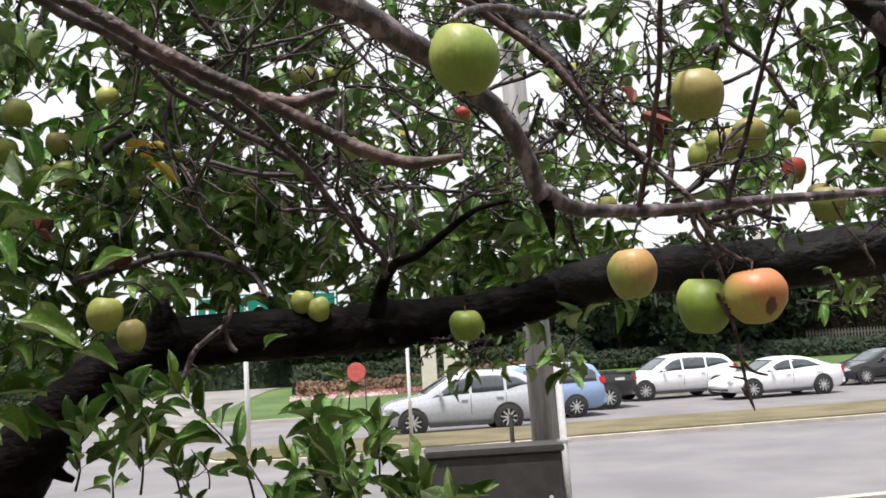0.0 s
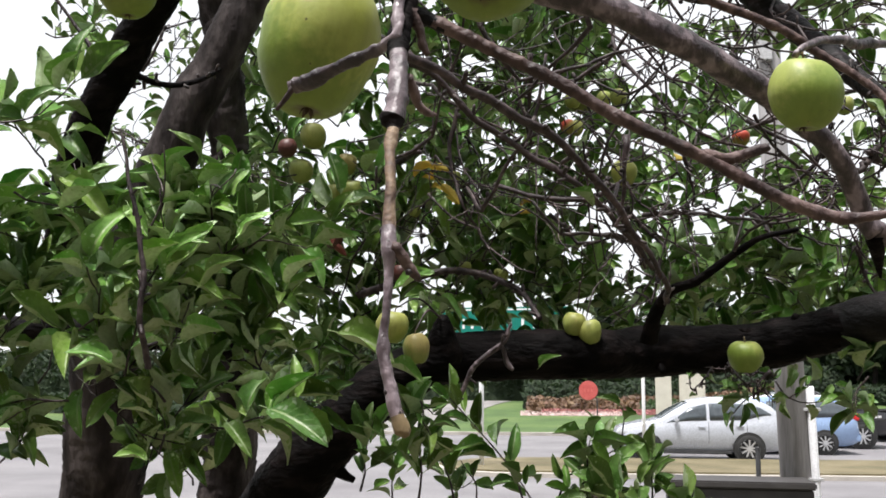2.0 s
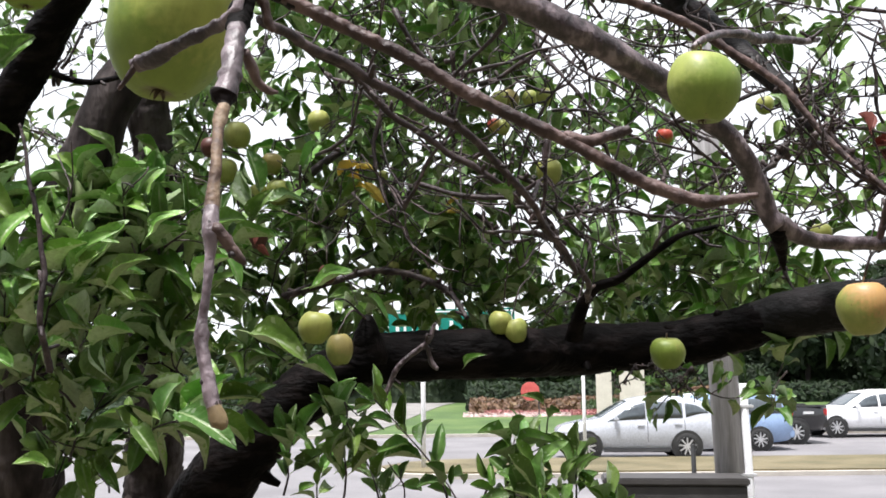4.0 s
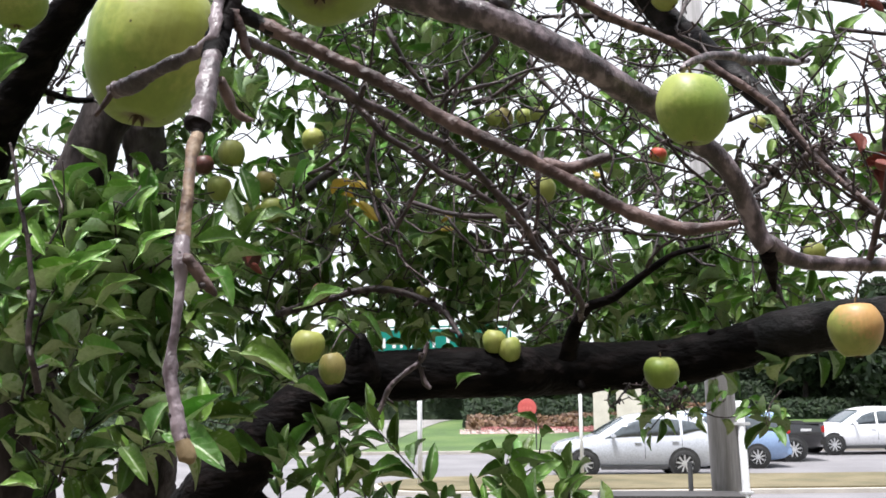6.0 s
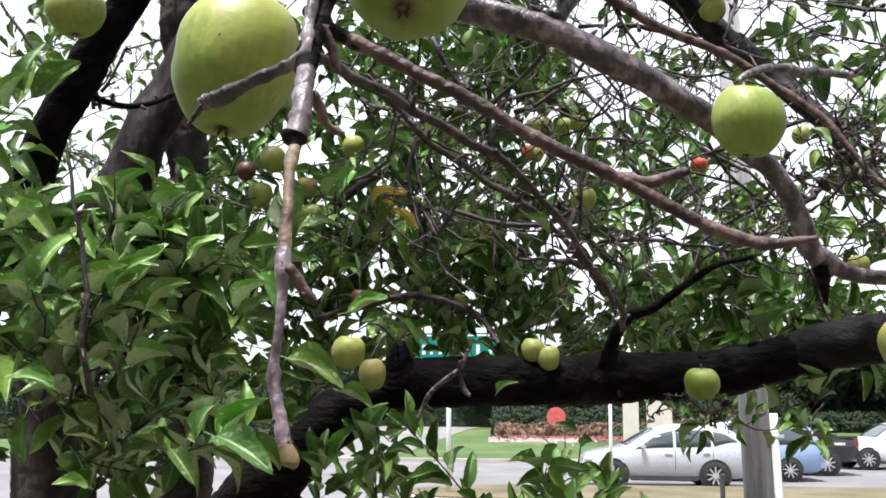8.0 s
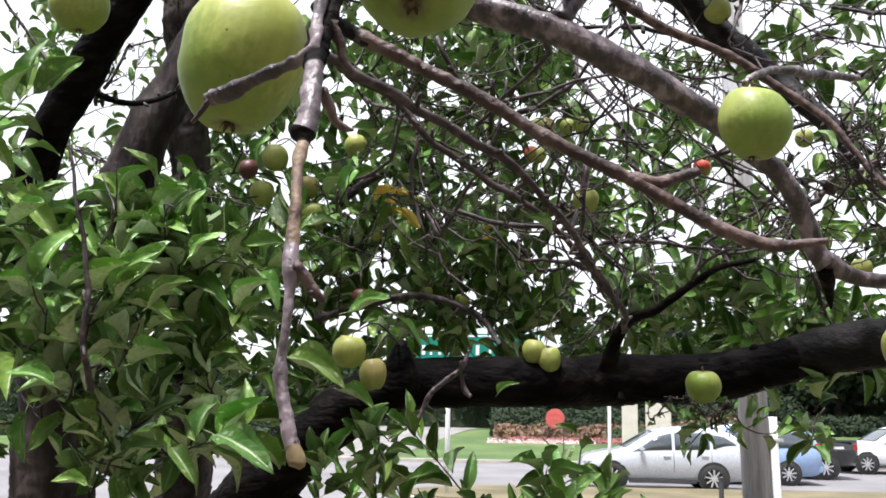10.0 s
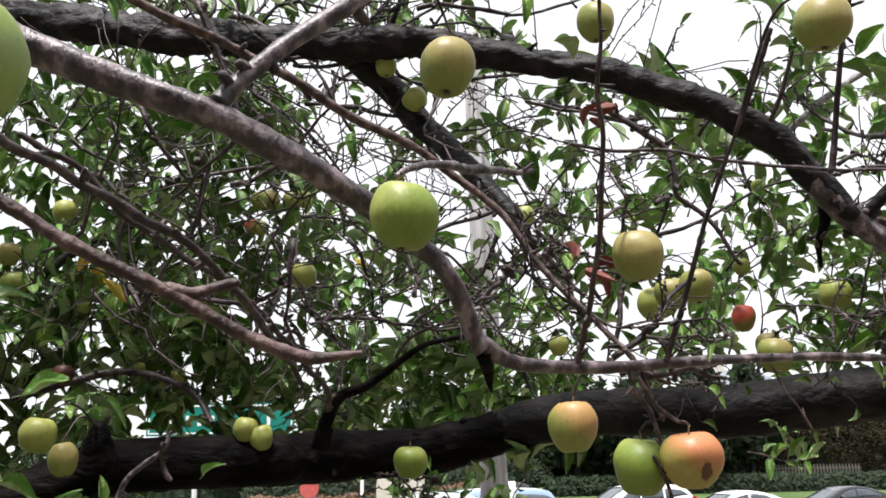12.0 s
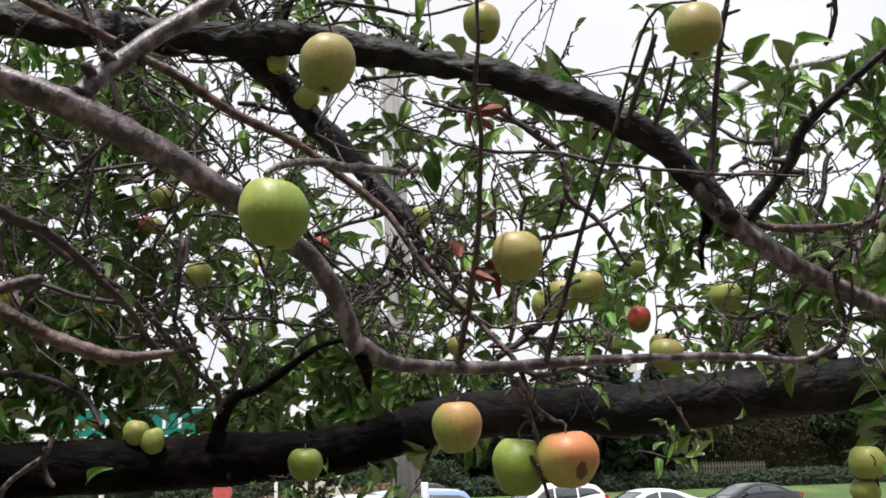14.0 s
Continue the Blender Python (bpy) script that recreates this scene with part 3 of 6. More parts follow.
def limb(name, pts):
    """One limb or branch of the tree through (x, y, z, radius), with an uneven bark surface."""
    mat, sides, rough, label = BARKS[name]
    thick = max(p[3] for p in pts)
    near = max(p[1] for p in pts) < 0.6
    run = spline(pts, 0.0014 if near else max(0.003, min(0.009, thick * 0.3)))
    if near:
        for k in range(len(run)):
            run[k, 3] *= 1 + 0.16 * max(0.0, noise.noise(Vector((k * 0.31, len(HOLD) * 0.1, 0.5)))) + 0.1 * math.exp(-((k % 9 - 4) / 0.9) ** 2)
    # slight wander and swollen joints
    seed = len(HOLD) * 0.37
    for k in range(1, len(run) - 1):
        w = run[k, 3] * (0.7 if run[k, 1] < 0.6 else 0.6 if name in ("long_branch", "pale_branch", "upright_twig") else 2.0 if thick < 0.008 else 0.22 if thick < 0.03 else 0.12)
        q = Vector(run[k, :3] * (14 if thick < 0.03 else 5))
        run[k, :3] += w * np.array([noise.noise(q + Vector((seed, 0, 0))), noise.noise(q + Vector((0, seed, 7))), noise.noise(q + Vector((5, 0, seed)))])
        run[k, 3] *= 1 + (0.3 if thick < 0.008 else 0.1) * max(0.0, noise.noise(Vector((seed, k * (0.25 if thick < 0.008 else 0.12), 3.3))))
    verts, faces = [], []
    tube(verts, faces, run - np.array([*B, 0]), sides, rough, seed)
    mats, index = [mat], None
    if name == "hanging_twig":
        mats = [BARK_GREY, BARK_DARK_SHADED, TWIG_TIP, BARK_TAN]
        index = []
        for f in faces:
            h = run[min(f[0] // sides, len(run) - 1), 2]
            index.append(2 if h < 2.227 else 3 if 2.302 < h < 2.349 else 1 if 2.349 <= h < 2.356 or h > 2.392 else 0)
    elif name == "stub_branch":
        mats = [BARK_BROWN, BARK_UPPER]
        index = [1 if f[0] // sides / len(run) + 0.06 * noise.noise(Vector(verts[f[0]]) * 120) < 0.1 else 0 for f in faces]
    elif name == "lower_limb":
        mats = [BARK_DARK_SHADED, BARK_LIMB]
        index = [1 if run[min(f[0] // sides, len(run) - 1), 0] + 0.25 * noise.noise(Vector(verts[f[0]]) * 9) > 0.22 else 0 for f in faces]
    elif name == "grey_limb":
        mats = [BARK_GREY, BARK_DARK_SHADED]
        index = [1 if f[0] // sides / len(run) < 0.16 else 0 for f in faces]
    part_mesh(name, mesh_of(name, verts, faces, mats, True, index), tree, label)
    HOLD.extend(run[::2].tolist())
    if thick > 0.012 and name not in ("trunk", "back_trunk"):
        knots(run, seed, mat)
    elif thick <= 0.012:
        rng = random.Random(int(seed * 100))
        for k in range(4, len(run) - 2, 4) if name != "short_twig" else ():
            if rng.random() < (0.12 if near else 0.15 if name in ("long_branch", "pale_branch", "arching_twig") else 0.45):
                e = np.array([rng.gauss(0, 1), rng.gauss(0, 1), rng.gauss(0.2, 1)])
                e *= (rng.uniform(0.002, 0.005) if run[k, 1] < 0.6 else run[k, 3] + rng.uniform(0.003, 0.016)) / np.linalg.norm(e)
                q, r = run[k, :3] - B, run[k, 3]
                tube(TWIG_V, TWIG_F, np.array([(*q, r * 0.85), (*(q + e * 0.6), r * 0.55), (*(q + e), r * 0.6), (*(q + e * 1.25), r * 0.3)]), 6)


def knots(run, seed, mat):
    """Short dead spurs and bark knobs along a limb, as one part each."""
    rng = random.Random(int(seed * 100) + 5)
    for _ in range(max(1, int(len(run) / 22))):
        k = rng.randrange(2, len(run) - 2)
        c, r = run[k, :3], run[k, 3]
        way = np.array([rng.uniform(-1, 1), rng.uniform(-1, 0.6), rng.uniform(-0.6, 1)])
        way /= np.linalg.norm(way)
        long = r * rng.uniform(1.1, 1.5)
        bend = np.array([rng.uniform(-0.3, 0.3) for _ in range(3)]) * r
        rows = [(*(c + way * r * 0.6), r * 0.32), (*(c + way * r * 1.05), r * 0.2), (*(c + way * long + bend), r * 0.1)]
        verts, faces = [], []
        tube(verts, faces, spline(rows, r * 0.4) - np.array([*B, 0]), 7, 0.25, seed)
        part_mesh("bark_knob", mesh_of("bark_knob", verts, faces, mat, True), tree)


limb('grey_limb', [(-0.473, 0.946, 2.778, 0.0194), (-0.383, 0.972, 2.723, 0.0188), (-0.306, 0.993, 2.692, 0.0172), (-0.234, 1.003, 2.666, 0.0159),
    (-0.139, 1.022, 2.638, 0.0162), (-0.065, 1.055, 2.604, 0.0156), (-0.012, 1.088, 2.577, 0.0149), (0.025, 1.110, 2.560, 0.0141),
    (0.064, 1.154, 2.535, 0.0129), (0.098, 1.179, 2.510, 0.0119), (0.123, 1.207, 2.471, 0.0115), (0.140, 1.225, 2.433, 0.0110),
    (0.152, 1.229, 2.413, 0.0116)])
limb('grey_branch', [(0.153, 1.238, 2.420, 0.0126), (0.186, 1.259, 2.403, 0.0100), (0.227, 1.275, 2.397, 0.0087), (0.328, 1.303, 2.398, 0.0082),
    (0.437, 1.338, 2.407, 0.0078), (0.577, 1.389, 2.418, 0.0065), (0.720, 1.441, 2.424, 0.0060), (0.866, 1.493, 2.425, 0.0045),
    (0.927, 1.510, 2.450, 0.0028)])
limb('spur', [(0.153, 1.240, 2.413, 0.0112), (0.161, 1.264, 2.393, 0.0078), (0.164, 1.278, 2.376, 0.0043), (0.166, 1.286, 2.366, 0.0018)])
limb('fork_branch', [(-0.145, 1.017, 2.652, 0.0116), (-0.123, 1.027, 2.685, 0.0101), (-0.083, 1.051, 2.732, 0.0105), (-0.048, 1.069, 2.768, 0.0108),
    (-0.007, 1.086, 2.806, 0.0111), (0.056, 1.123, 2.877, 0.0117)])
limb('stub_branch', [(-0.220, 0.471, 2.439, 0.0044), (-0.209, 0.475, 2.428, 0.0037), (-0.168, 0.487, 2.407, 0.0034), (-0.142, 0.495, 2.395, 0.0034),
    (-0.110, 0.505, 2.377, 0.0031), (-0.067, 0.518, 2.355, 0.0031), (-0.043, 0.525, 2.342, 0.0029), (-0.022, 0.531, 2.332, 0.0031),
    (0.002, 0.538, 2.325, 0.0031), (0.019, 0.539, 2.325, 0.0023), (0.029, 0.540, 2.326, 0.0013)])
limb('side_stub', [(-0.067, 0.518, 2.355, 0.0032), (-0.055, 0.522, 2.354, 0.0029), (-0.044, 0.527, 2.358, 0.0029), (-0.033, 0.531, 2.362, 0.0021)])
limb('hanging_twig', [(-0.207, 0.491, 2.517, 0.0054), (-0.209, 0.477, 2.472, 0.0052), (-0.209, 0.462, 2.438, 0.0051), (-0.208, 0.452, 2.419, 0.0054),
    (-0.208, 0.445, 2.402, 0.0049), (-0.203, 0.428, 2.389, 0.0037), (-0.201, 0.420, 2.379, 0.0038), (-0.200, 0.414, 2.368, 0.0042),
    (-0.200, 0.410, 2.359, 0.0046), (-0.201, 0.409, 2.355, 0.0044), (-0.201, 0.408, 2.352, 0.0036), (-0.201, 0.407, 2.349, 0.0027),
    (-0.201, 0.402, 2.339, 0.0022), (-0.198, 0.393, 2.322, 0.0022), (-0.197, 0.388, 2.307, 0.0022), (-0.196, 0.385, 2.300, 0.0028),
    (-0.195, 0.383, 2.293, 0.0033), (-0.195, 0.383, 2.288, 0.0025), (-0.195, 0.383, 2.283, 0.0019), (-0.195, 0.380, 2.268, 0.0017)] + [
    (-0.196, 0.379, 2.258, 0.0020), (-0.196, 0.378, 2.252, 0.0027), (-0.195, 0.377, 2.247, 0.0023), (-0.193, 0.376, 2.240, 0.0023),
    (-0.191, 0.375, 2.231, 0.0027), (-0.189, 0.375, 2.225, 0.0028), (-0.187, 0.375, 2.220, 0.0025), (-0.186, 0.375, 2.218, 0.0010)])
limb('short_twig', [(-0.213, 0.458, 2.457, 0.0028), (-0.210, 0.450, 2.436, 0.0028), (-0.210, 0.444, 2.419, 0.0027), (-0.210, 0.440, 2.405, 0.0024),
    (-0.218, 0.445, 2.402, 0.0028), (-0.228, 0.450, 2.400, 0.0027), (-0.237, 0.453, 2.398, 0.0031), (-0.247, 0.457, 2.396, 0.0028),
    (-0.257, 0.461, 2.394, 0.0033), (-0.266, 0.464, 2.392, 0.0036), (-0.274, 0.467, 2.392, 0.0038), (-0.278, 0.468, 2.392, 0.0023)])
limb('hanging_spur', [(-0.274, 0.467, 2.391, 0.0017), (-0.279, 0.468, 2.385, 0.0013), (-0.284, 0.469, 2.380, 0.0010)])
limb('hanging_spur', [(-0.194, 0.383, 2.293, 0.0027), (-0.191, 0.386, 2.288, 0.0026), (-0.188, 0.389, 2.283, 0.0023), (-0.186, 0.391, 2.281, 0.0019), (-0.185, 0.392, 2.280, 0.0010)])
limb('short_spur', [(-0.200, 0.425, 2.378, 0.0023), (-0.198, 0.430, 2.372, 0.0022), (-0.197, 0.434, 2.367, 0.0020), (-0.193, 0.438, 2.364, 0.0016), (-0.190, 0.441, 2.364, 0.0007)])
limb('short_spur', [(-0.206, 0.452, 2.422, 0.0032), (-0.202, 0.455, 2.413, 0.0024), (-0.201, 0.457, 2.406, 0.0023), (-0.199, 0.459, 2.400, 0.0015)])
limb('dark_twig', [(-0.451, 1.078, 2.662, 0.0059), (-0.428, 1.135, 2.658, 0.0062), (-0.373, 1.200, 2.640, 0.0065), (-0.298, 1.273, 2.601, 0.0067),
    (-0.239, 1.341, 2.575, 0.0060), (-0.184, 1.411, 2.528, 0.0054), (-0.145, 1.480, 2.469, 0.0047), (-0.104, 1.552, 2.398, 0.0039)])
limb('long_branch', [(-0.383, 1.213, 2.924, 0.0067), (-0.271, 1.260, 2.879, 0.0064), (-0.194, 1.306, 2.860, 0.0067), (-0.107, 1.335, 2.817, 0.0068),
    (-0.015, 1.364, 2.772, 0.0070), (0.040, 1.383, 2.749, 0.0065), (0.122, 1.404, 2.701, 0.0060), (0.204, 1.409, 2.634, 0.0054),
    (0.259, 1.391, 2.545, 0.0047), (0.324, 1.360, 2.466, 0.0040), (0.362, 1.336, 2.415, 0.0039), (0.380, 1.324, 2.368, 0.0033),
    (0.395, 1.311, 2.327, 0.0022)])
limb('arching_twig', [(0.045, 1.030, 2.572, 0.0036), (0.062, 1.046, 2.586, 0.0042), (0.097, 1.117, 2.615, 0.0052), (0.154, 1.207, 2.640, 0.0057),
    (0.204, 1.298, 2.664, 0.0046), (0.243, 1.369, 2.693, 0.0033)])
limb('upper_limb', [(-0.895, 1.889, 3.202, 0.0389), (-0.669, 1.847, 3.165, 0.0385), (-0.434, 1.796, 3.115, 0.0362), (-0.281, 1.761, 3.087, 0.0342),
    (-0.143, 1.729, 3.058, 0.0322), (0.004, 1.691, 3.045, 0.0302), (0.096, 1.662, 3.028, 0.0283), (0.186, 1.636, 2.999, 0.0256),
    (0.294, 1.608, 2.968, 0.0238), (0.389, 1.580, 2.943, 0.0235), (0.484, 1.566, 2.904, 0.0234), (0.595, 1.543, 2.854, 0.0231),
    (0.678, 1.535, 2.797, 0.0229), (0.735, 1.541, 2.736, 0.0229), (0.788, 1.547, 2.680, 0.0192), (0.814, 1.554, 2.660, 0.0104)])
limb('outer_limb', [(0.721, 1.541, 2.754, 0.0195), (0.745, 1.542, 2.725, 0.0225), (0.792, 1.548, 2.676, 0.0212), (0.864, 1.561, 2.622, 0.0187),
    (0.951, 1.580, 2.579, 0.0171), (1.093, 1.605, 2.525, 0.0156), (1.271, 1.635, 2.473, 0.0141), (1.448, 1.682, 2.435, 0.0087),
    (1.610, 1.734, 2.429, 0.0030)])
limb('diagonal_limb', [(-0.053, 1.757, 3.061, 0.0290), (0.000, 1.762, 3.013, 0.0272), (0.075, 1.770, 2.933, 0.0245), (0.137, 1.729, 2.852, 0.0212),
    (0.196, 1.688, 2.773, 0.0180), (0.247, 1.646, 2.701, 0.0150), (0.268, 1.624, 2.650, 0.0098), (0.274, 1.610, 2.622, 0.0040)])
limb('right_branch', [(0.797, 1.565, 2.643, 0.0108), (0.840, 1.538, 2.691, 0.0108), (0.882, 1.497, 2.753, 0.0099), (0.900, 1.461, 2.806, 0.0090),
    (0.959, 1.418, 2.865, 0.0074), (1.038, 1.371, 2.934, 0.0066)])
limb('right_twig', [(0.800, 1.574, 2.693, 0.0081), (0.907, 1.616, 2.674, 0.0076), (1.044, 1.647, 2.684, 0.0070), (1.198, 1.673, 2.702, 0.0064)])
limb('pale_branch', [(0.904, 2.061, 2.982, 0.0082), (1.001, 2.029, 3.066, 0.0091), (1.091, 2.002, 3.127, 0.0082), (1.182, 1.984, 3.152, 0.0073),
    (1.325, 2.006, 3.195, 0.0056), (1.501, 2.018, 3.265, 0.0048)])
limb('cross_twig', [(0.308, 1.466, 2.772, 0.0028), (0.370, 1.461, 2.757, 0.0028), (0.480, 1.430, 2.738, 0.0027), (0.650, 1.404, 2.709, 0.0027),
    (0.758, 1.382, 2.697, 0.0027), (0.830, 1.363, 2.690, 0.0016)])
limb('upright_twig', [(0.672, 1.336, 2.678, 0.0054), (0.676, 1.317, 2.752, 0.0047), (0.673, 1.280, 2.824, 0.0039), (0.677, 1.242, 2.895, 0.0039),
    (0.684, 1.217, 2.952, 0.0032)])
limb('upright_twig', [(0.612, 1.517, 2.821, 0.0054), (0.621, 1.485, 2.864, 0.0046), (0.636, 1.461, 2.914, 0.0046), (0.647, 1.439, 2.954, 0.0038)])
limb('upright_twig', [(0.642, 1.465, 2.805, 0.0038), (0.654, 1.432, 2.848, 0.0036), (0.665, 1.408, 2.901, 0.0030)])
limb('low_branch', [(0.745, 1.560, 2.749, 0.0108), (0.760, 1.560, 2.678, 0.0099), (0.749, 1.570, 2.630, 0.0060), (0.752, 1.580, 2.590, 0.0030)])
limb('dark_twig', [(1.143, 1.590, 2.801, 0.0060), (1.085, 1.590, 2.693, 0.0055), (1.021, 1.590, 2.596, 0.0064)])
limb('dark_twig', [(1.208, 1.900, 2.918, 0.0055), (1.160, 1.900, 2.801, 0.0061), (1.136, 1.900, 2.726, 0.0055)])
limb('dark_twig', [(0.421, 1.750, 2.954, 0.0066), (0.484, 1.750, 2.910, 0.0066), (0.547, 1.750, 2.862, 0.0066), (0.561, 1.750, 2.809, 0.0056), (0.569, 1.750, 2.767, 0.0051), (0.622, 1.750, 2.724, 0.0046), (0.681, 1.750, 2.633, 0.0036)])
limb('dark_twig', [(0.534, 2.050, 2.651, 0.0054), (0.523, 2.050, 2.601, 0.0060), (0.505, 2.050, 2.533, 0.0054)])
limb('reddish_twig', [(0.277, 1.288, 2.401, 0.0046), (0.289, 1.252, 2.458, 0.0042), (0.295, 1.189, 2.547, 0.0036), (0.295, 1.135, 2.646, 0.0031),
    (0.283, 1.086, 2.727, 0.0026), (0.284, 1.043, 2.820, 0.0022)])
limb('upright_twig', [(0.406, 1.321, 2.407, 0.0043), (0.421, 1.295, 2.465, 0.0043), (0.440, 1.252, 2.548, 0.0036), (0.458, 1.212, 2.622, 0.0030),
    (0.474, 1.175, 2.679, 0.0023)])
limb('drooping_twig', [(0.352, 1.309, 2.402, 0.0038), (0.363, 1.305, 2.368, 0.0031), (0.376, 1.299, 2.342, 0.0031), (0.383, 1.297, 2.305, 0.0025),
    (0.386, 1.300, 2.287, 0.0019)])
limb('drooping_twig', [(0.361, 1.302, 2.384, 0.0031), (0.381, 1.296, 2.351, 0.0031), (0.401, 1.288, 2.333, 0.0031), (0.408, 1.279, 2.324, 0.0019)])
limb('drooping_twig', [(0.577, 1.391, 2.409, 0.0017), (0.595, 1.397, 2.372, 0.0015), (0.616, 1.401, 2.344, 0.0017), (0.630, 1.406, 2.316, 0.0022),
    (0.633, 1.407, 2.309, 0.0010)])
limb('drooping_twig', [(0.369, 1.276, 2.283, 0.0025), (0.387, 1.281, 2.239, 0.0025), (0.395, 1.285, 2.195, 0.0025), (0.401, 1.290, 2.151, 0.0025),
    (0.408, 1.292, 2.131, 0.0012)])
limb('drooping_twig', [(0.392, 1.285, 2.202, 0.0019), (0.407, 1.287, 2.183, 0.0019), (0.428, 1.287, 2.175, 0.0012)])
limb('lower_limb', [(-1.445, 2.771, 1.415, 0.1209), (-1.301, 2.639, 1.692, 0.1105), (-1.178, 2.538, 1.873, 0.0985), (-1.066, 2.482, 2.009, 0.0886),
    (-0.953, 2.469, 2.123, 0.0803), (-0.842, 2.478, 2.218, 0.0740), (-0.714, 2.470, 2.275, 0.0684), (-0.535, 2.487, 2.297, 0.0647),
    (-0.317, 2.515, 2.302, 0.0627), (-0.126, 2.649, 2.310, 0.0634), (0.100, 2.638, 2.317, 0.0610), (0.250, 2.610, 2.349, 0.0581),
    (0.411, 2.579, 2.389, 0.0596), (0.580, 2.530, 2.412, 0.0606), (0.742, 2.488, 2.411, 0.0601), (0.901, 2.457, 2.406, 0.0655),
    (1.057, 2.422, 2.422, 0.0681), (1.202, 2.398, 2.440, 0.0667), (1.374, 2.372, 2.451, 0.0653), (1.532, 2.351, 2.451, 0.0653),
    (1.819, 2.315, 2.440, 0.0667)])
limb('limb_stub', [(-0.654, 2.345, 2.290, 0.0560), (-0.652, 2.325, 2.332, 0.0380), (-0.645, 2.312, 2.368, 0.0230), (-0.638, 2.305, 2.392, 0.0090)])
limb('rising_branch', [(-0.148, 2.484, 2.332, 0.0228), (-0.126, 2.425, 2.405, 0.0167), (-0.090, 2.373, 2.449, 0.0123), (-0.026, 2.332, 2.471, 0.0107),
    (0.053, 2.288, 2.524, 0.0091), (0.114, 2.244, 2.555, 0.0064), (0.184, 2.206, 2.566, 0.0050)])
limb('trunk', [(-1.821, 2.666, 1.259, 0.1713), (-1.779, 2.626, 1.549, 0.1468), (-1.725, 2.552, 1.875, 0.1162), (-1.681, 2.490, 2.178, 0.1057),
    (-1.655, 2.458, 2.400, 0.0993), (-1.602, 2.443, 2.558, 0.0897), (-1.534, 2.432, 2.716, 0.0801), (-1.474, 2.421, 2.858, 0.0721),
    (-1.422, 2.410, 2.984, 0.0657), (-1.374, 2.425, 3.085, 0.0629), (-1.312, 2.446, 3.223, 0.0604), (-1.249, 2.484, 3.388, 0.0581),
    (-1.157, 2.521, 3.592, 0.0558)])
limb('dark_fork', [(-1.659, 2.442, 2.367, 0.0795), (-1.695, 2.321, 2.546, 0.0679), (-1.632, 2.204, 2.710, 0.0564), (-1.541, 2.117, 2.851, 0.0488),
    (-1.416, 2.056, 3.002, 0.0462), (-1.310, 2.007, 3.106, 0.0430), (-1.218, 1.967, 3.196, 0.0400), (-1.116, 1.926, 3.288, 0.0385)])
limb('back_trunk', [(-1.609, 3.136, 1.794, 0.0979), (-1.524, 2.974, 2.372, 0.0797), (-1.466, 2.834, 2.733, 0.0662), (-1.482, 2.792, 3.006, 0.0625),
    (-1.491, 2.756, 3.243, 0.0662), (-1.492, 2.726, 3.462, 0.0662), (-1.500, 2.686, 3.735, 0.0662)])
limb('side_branch', [(-1.397, 2.060, 2.996, 0.0110), (-1.375, 2.120, 2.986, 0.0085), (-1.352, 2.200, 2.997, 0.0078), (-1.325, 2.280, 3.030, 0.0070), (-1.309, 2.380, 3.095, 0.0060)])
limb('dark_twig', [(-1.598, 2.000, 3.216, 0.0034), (-1.533, 2.020, 3.123, 0.0042), (-1.474, 2.040, 3.038, 0.0050), (-1.436, 2.050, 2.988, 0.0056)])
limb('leader', [(-0.866, 1.330, 2.250, 0.0050), (-0.862, 1.300, 2.334, 0.0048), (-0.868, 1.300, 2.411, 0.0042), (-0.880, 1.300, 2.489, 0.0036), (-0.897, 1.300, 2.561, 0.0028), (-0.915, 1.300, 2.621, 0.0020)])
limb('low_branch', [(-1.737, 2.034, 2.350, 0.0355), (-1.536, 2.099, 2.348, 0.0358), (-1.410, 2.189, 2.342, 0.0353), (-1.308, 2.285, 2.333, 0.0349),
    (-1.233, 2.356, 2.317, 0.0267)])
limb('thin_twig', [(-0.584, 2.207, 2.190, 0.0052), (-0.531, 2.205, 2.267, 0.0059), (-0.477, 2.207, 2.325, 0.0059), (-0.453, 2.206, 2.363, 0.0039)])
limb('thin_twig', [(-0.478, 2.208, 2.318, 0.0039), (-0.466, 2.217, 2.280, 0.0065), (-0.452, 2.223, 2.260, 0.0052)])
limb('mid_branch', [(-0.440, 2.600, 2.400, 0.0074), (-0.524, 2.687, 2.493, 0.0096), (-0.702, 2.742, 2.552, 0.0100),
    (-0.866, 2.712, 2.519, 0.0116), (-0.997, 2.691, 2.478, 0.0116)])
limb('mid_branch', [(-1.055, 2.831, 2.802, 0.0160), (-0.947, 2.840, 2.890, 0.0142), (-0.817, 2.900, 3.008, 0.0109), (-0.644, 2.960, 3.183, 0.0074)])
limb('mid_branch', [(-0.579, 1.570, 2.819, 0.0057), (-0.501, 1.631, 2.778, 0.0059), (-0.406, 1.700, 2.695, 0.0061), (-0.305, 1.765, 2.636, 0.0062),
    (-0.198, 1.835, 2.552, 0.0053), (-0.109, 1.960, 2.446, 0.0056), (-0.093, 2.073, 2.398, 0.0059)])
limb('joint_limb', [(-1.116, 1.926, 3.288, 0.040), (-0.96, 1.91, 3.26, 0.043), (-0.88, 1.885, 3.198, 0.043)])
limb('joint_limb', [(-1.116, 1.926, 3.288, 0.034), (-0.86, 1.64, 3.30, 0.028), (-0.64, 1.26, 3.06, 0.023), (-0.468, 0.94, 2.782, 0.0194)])
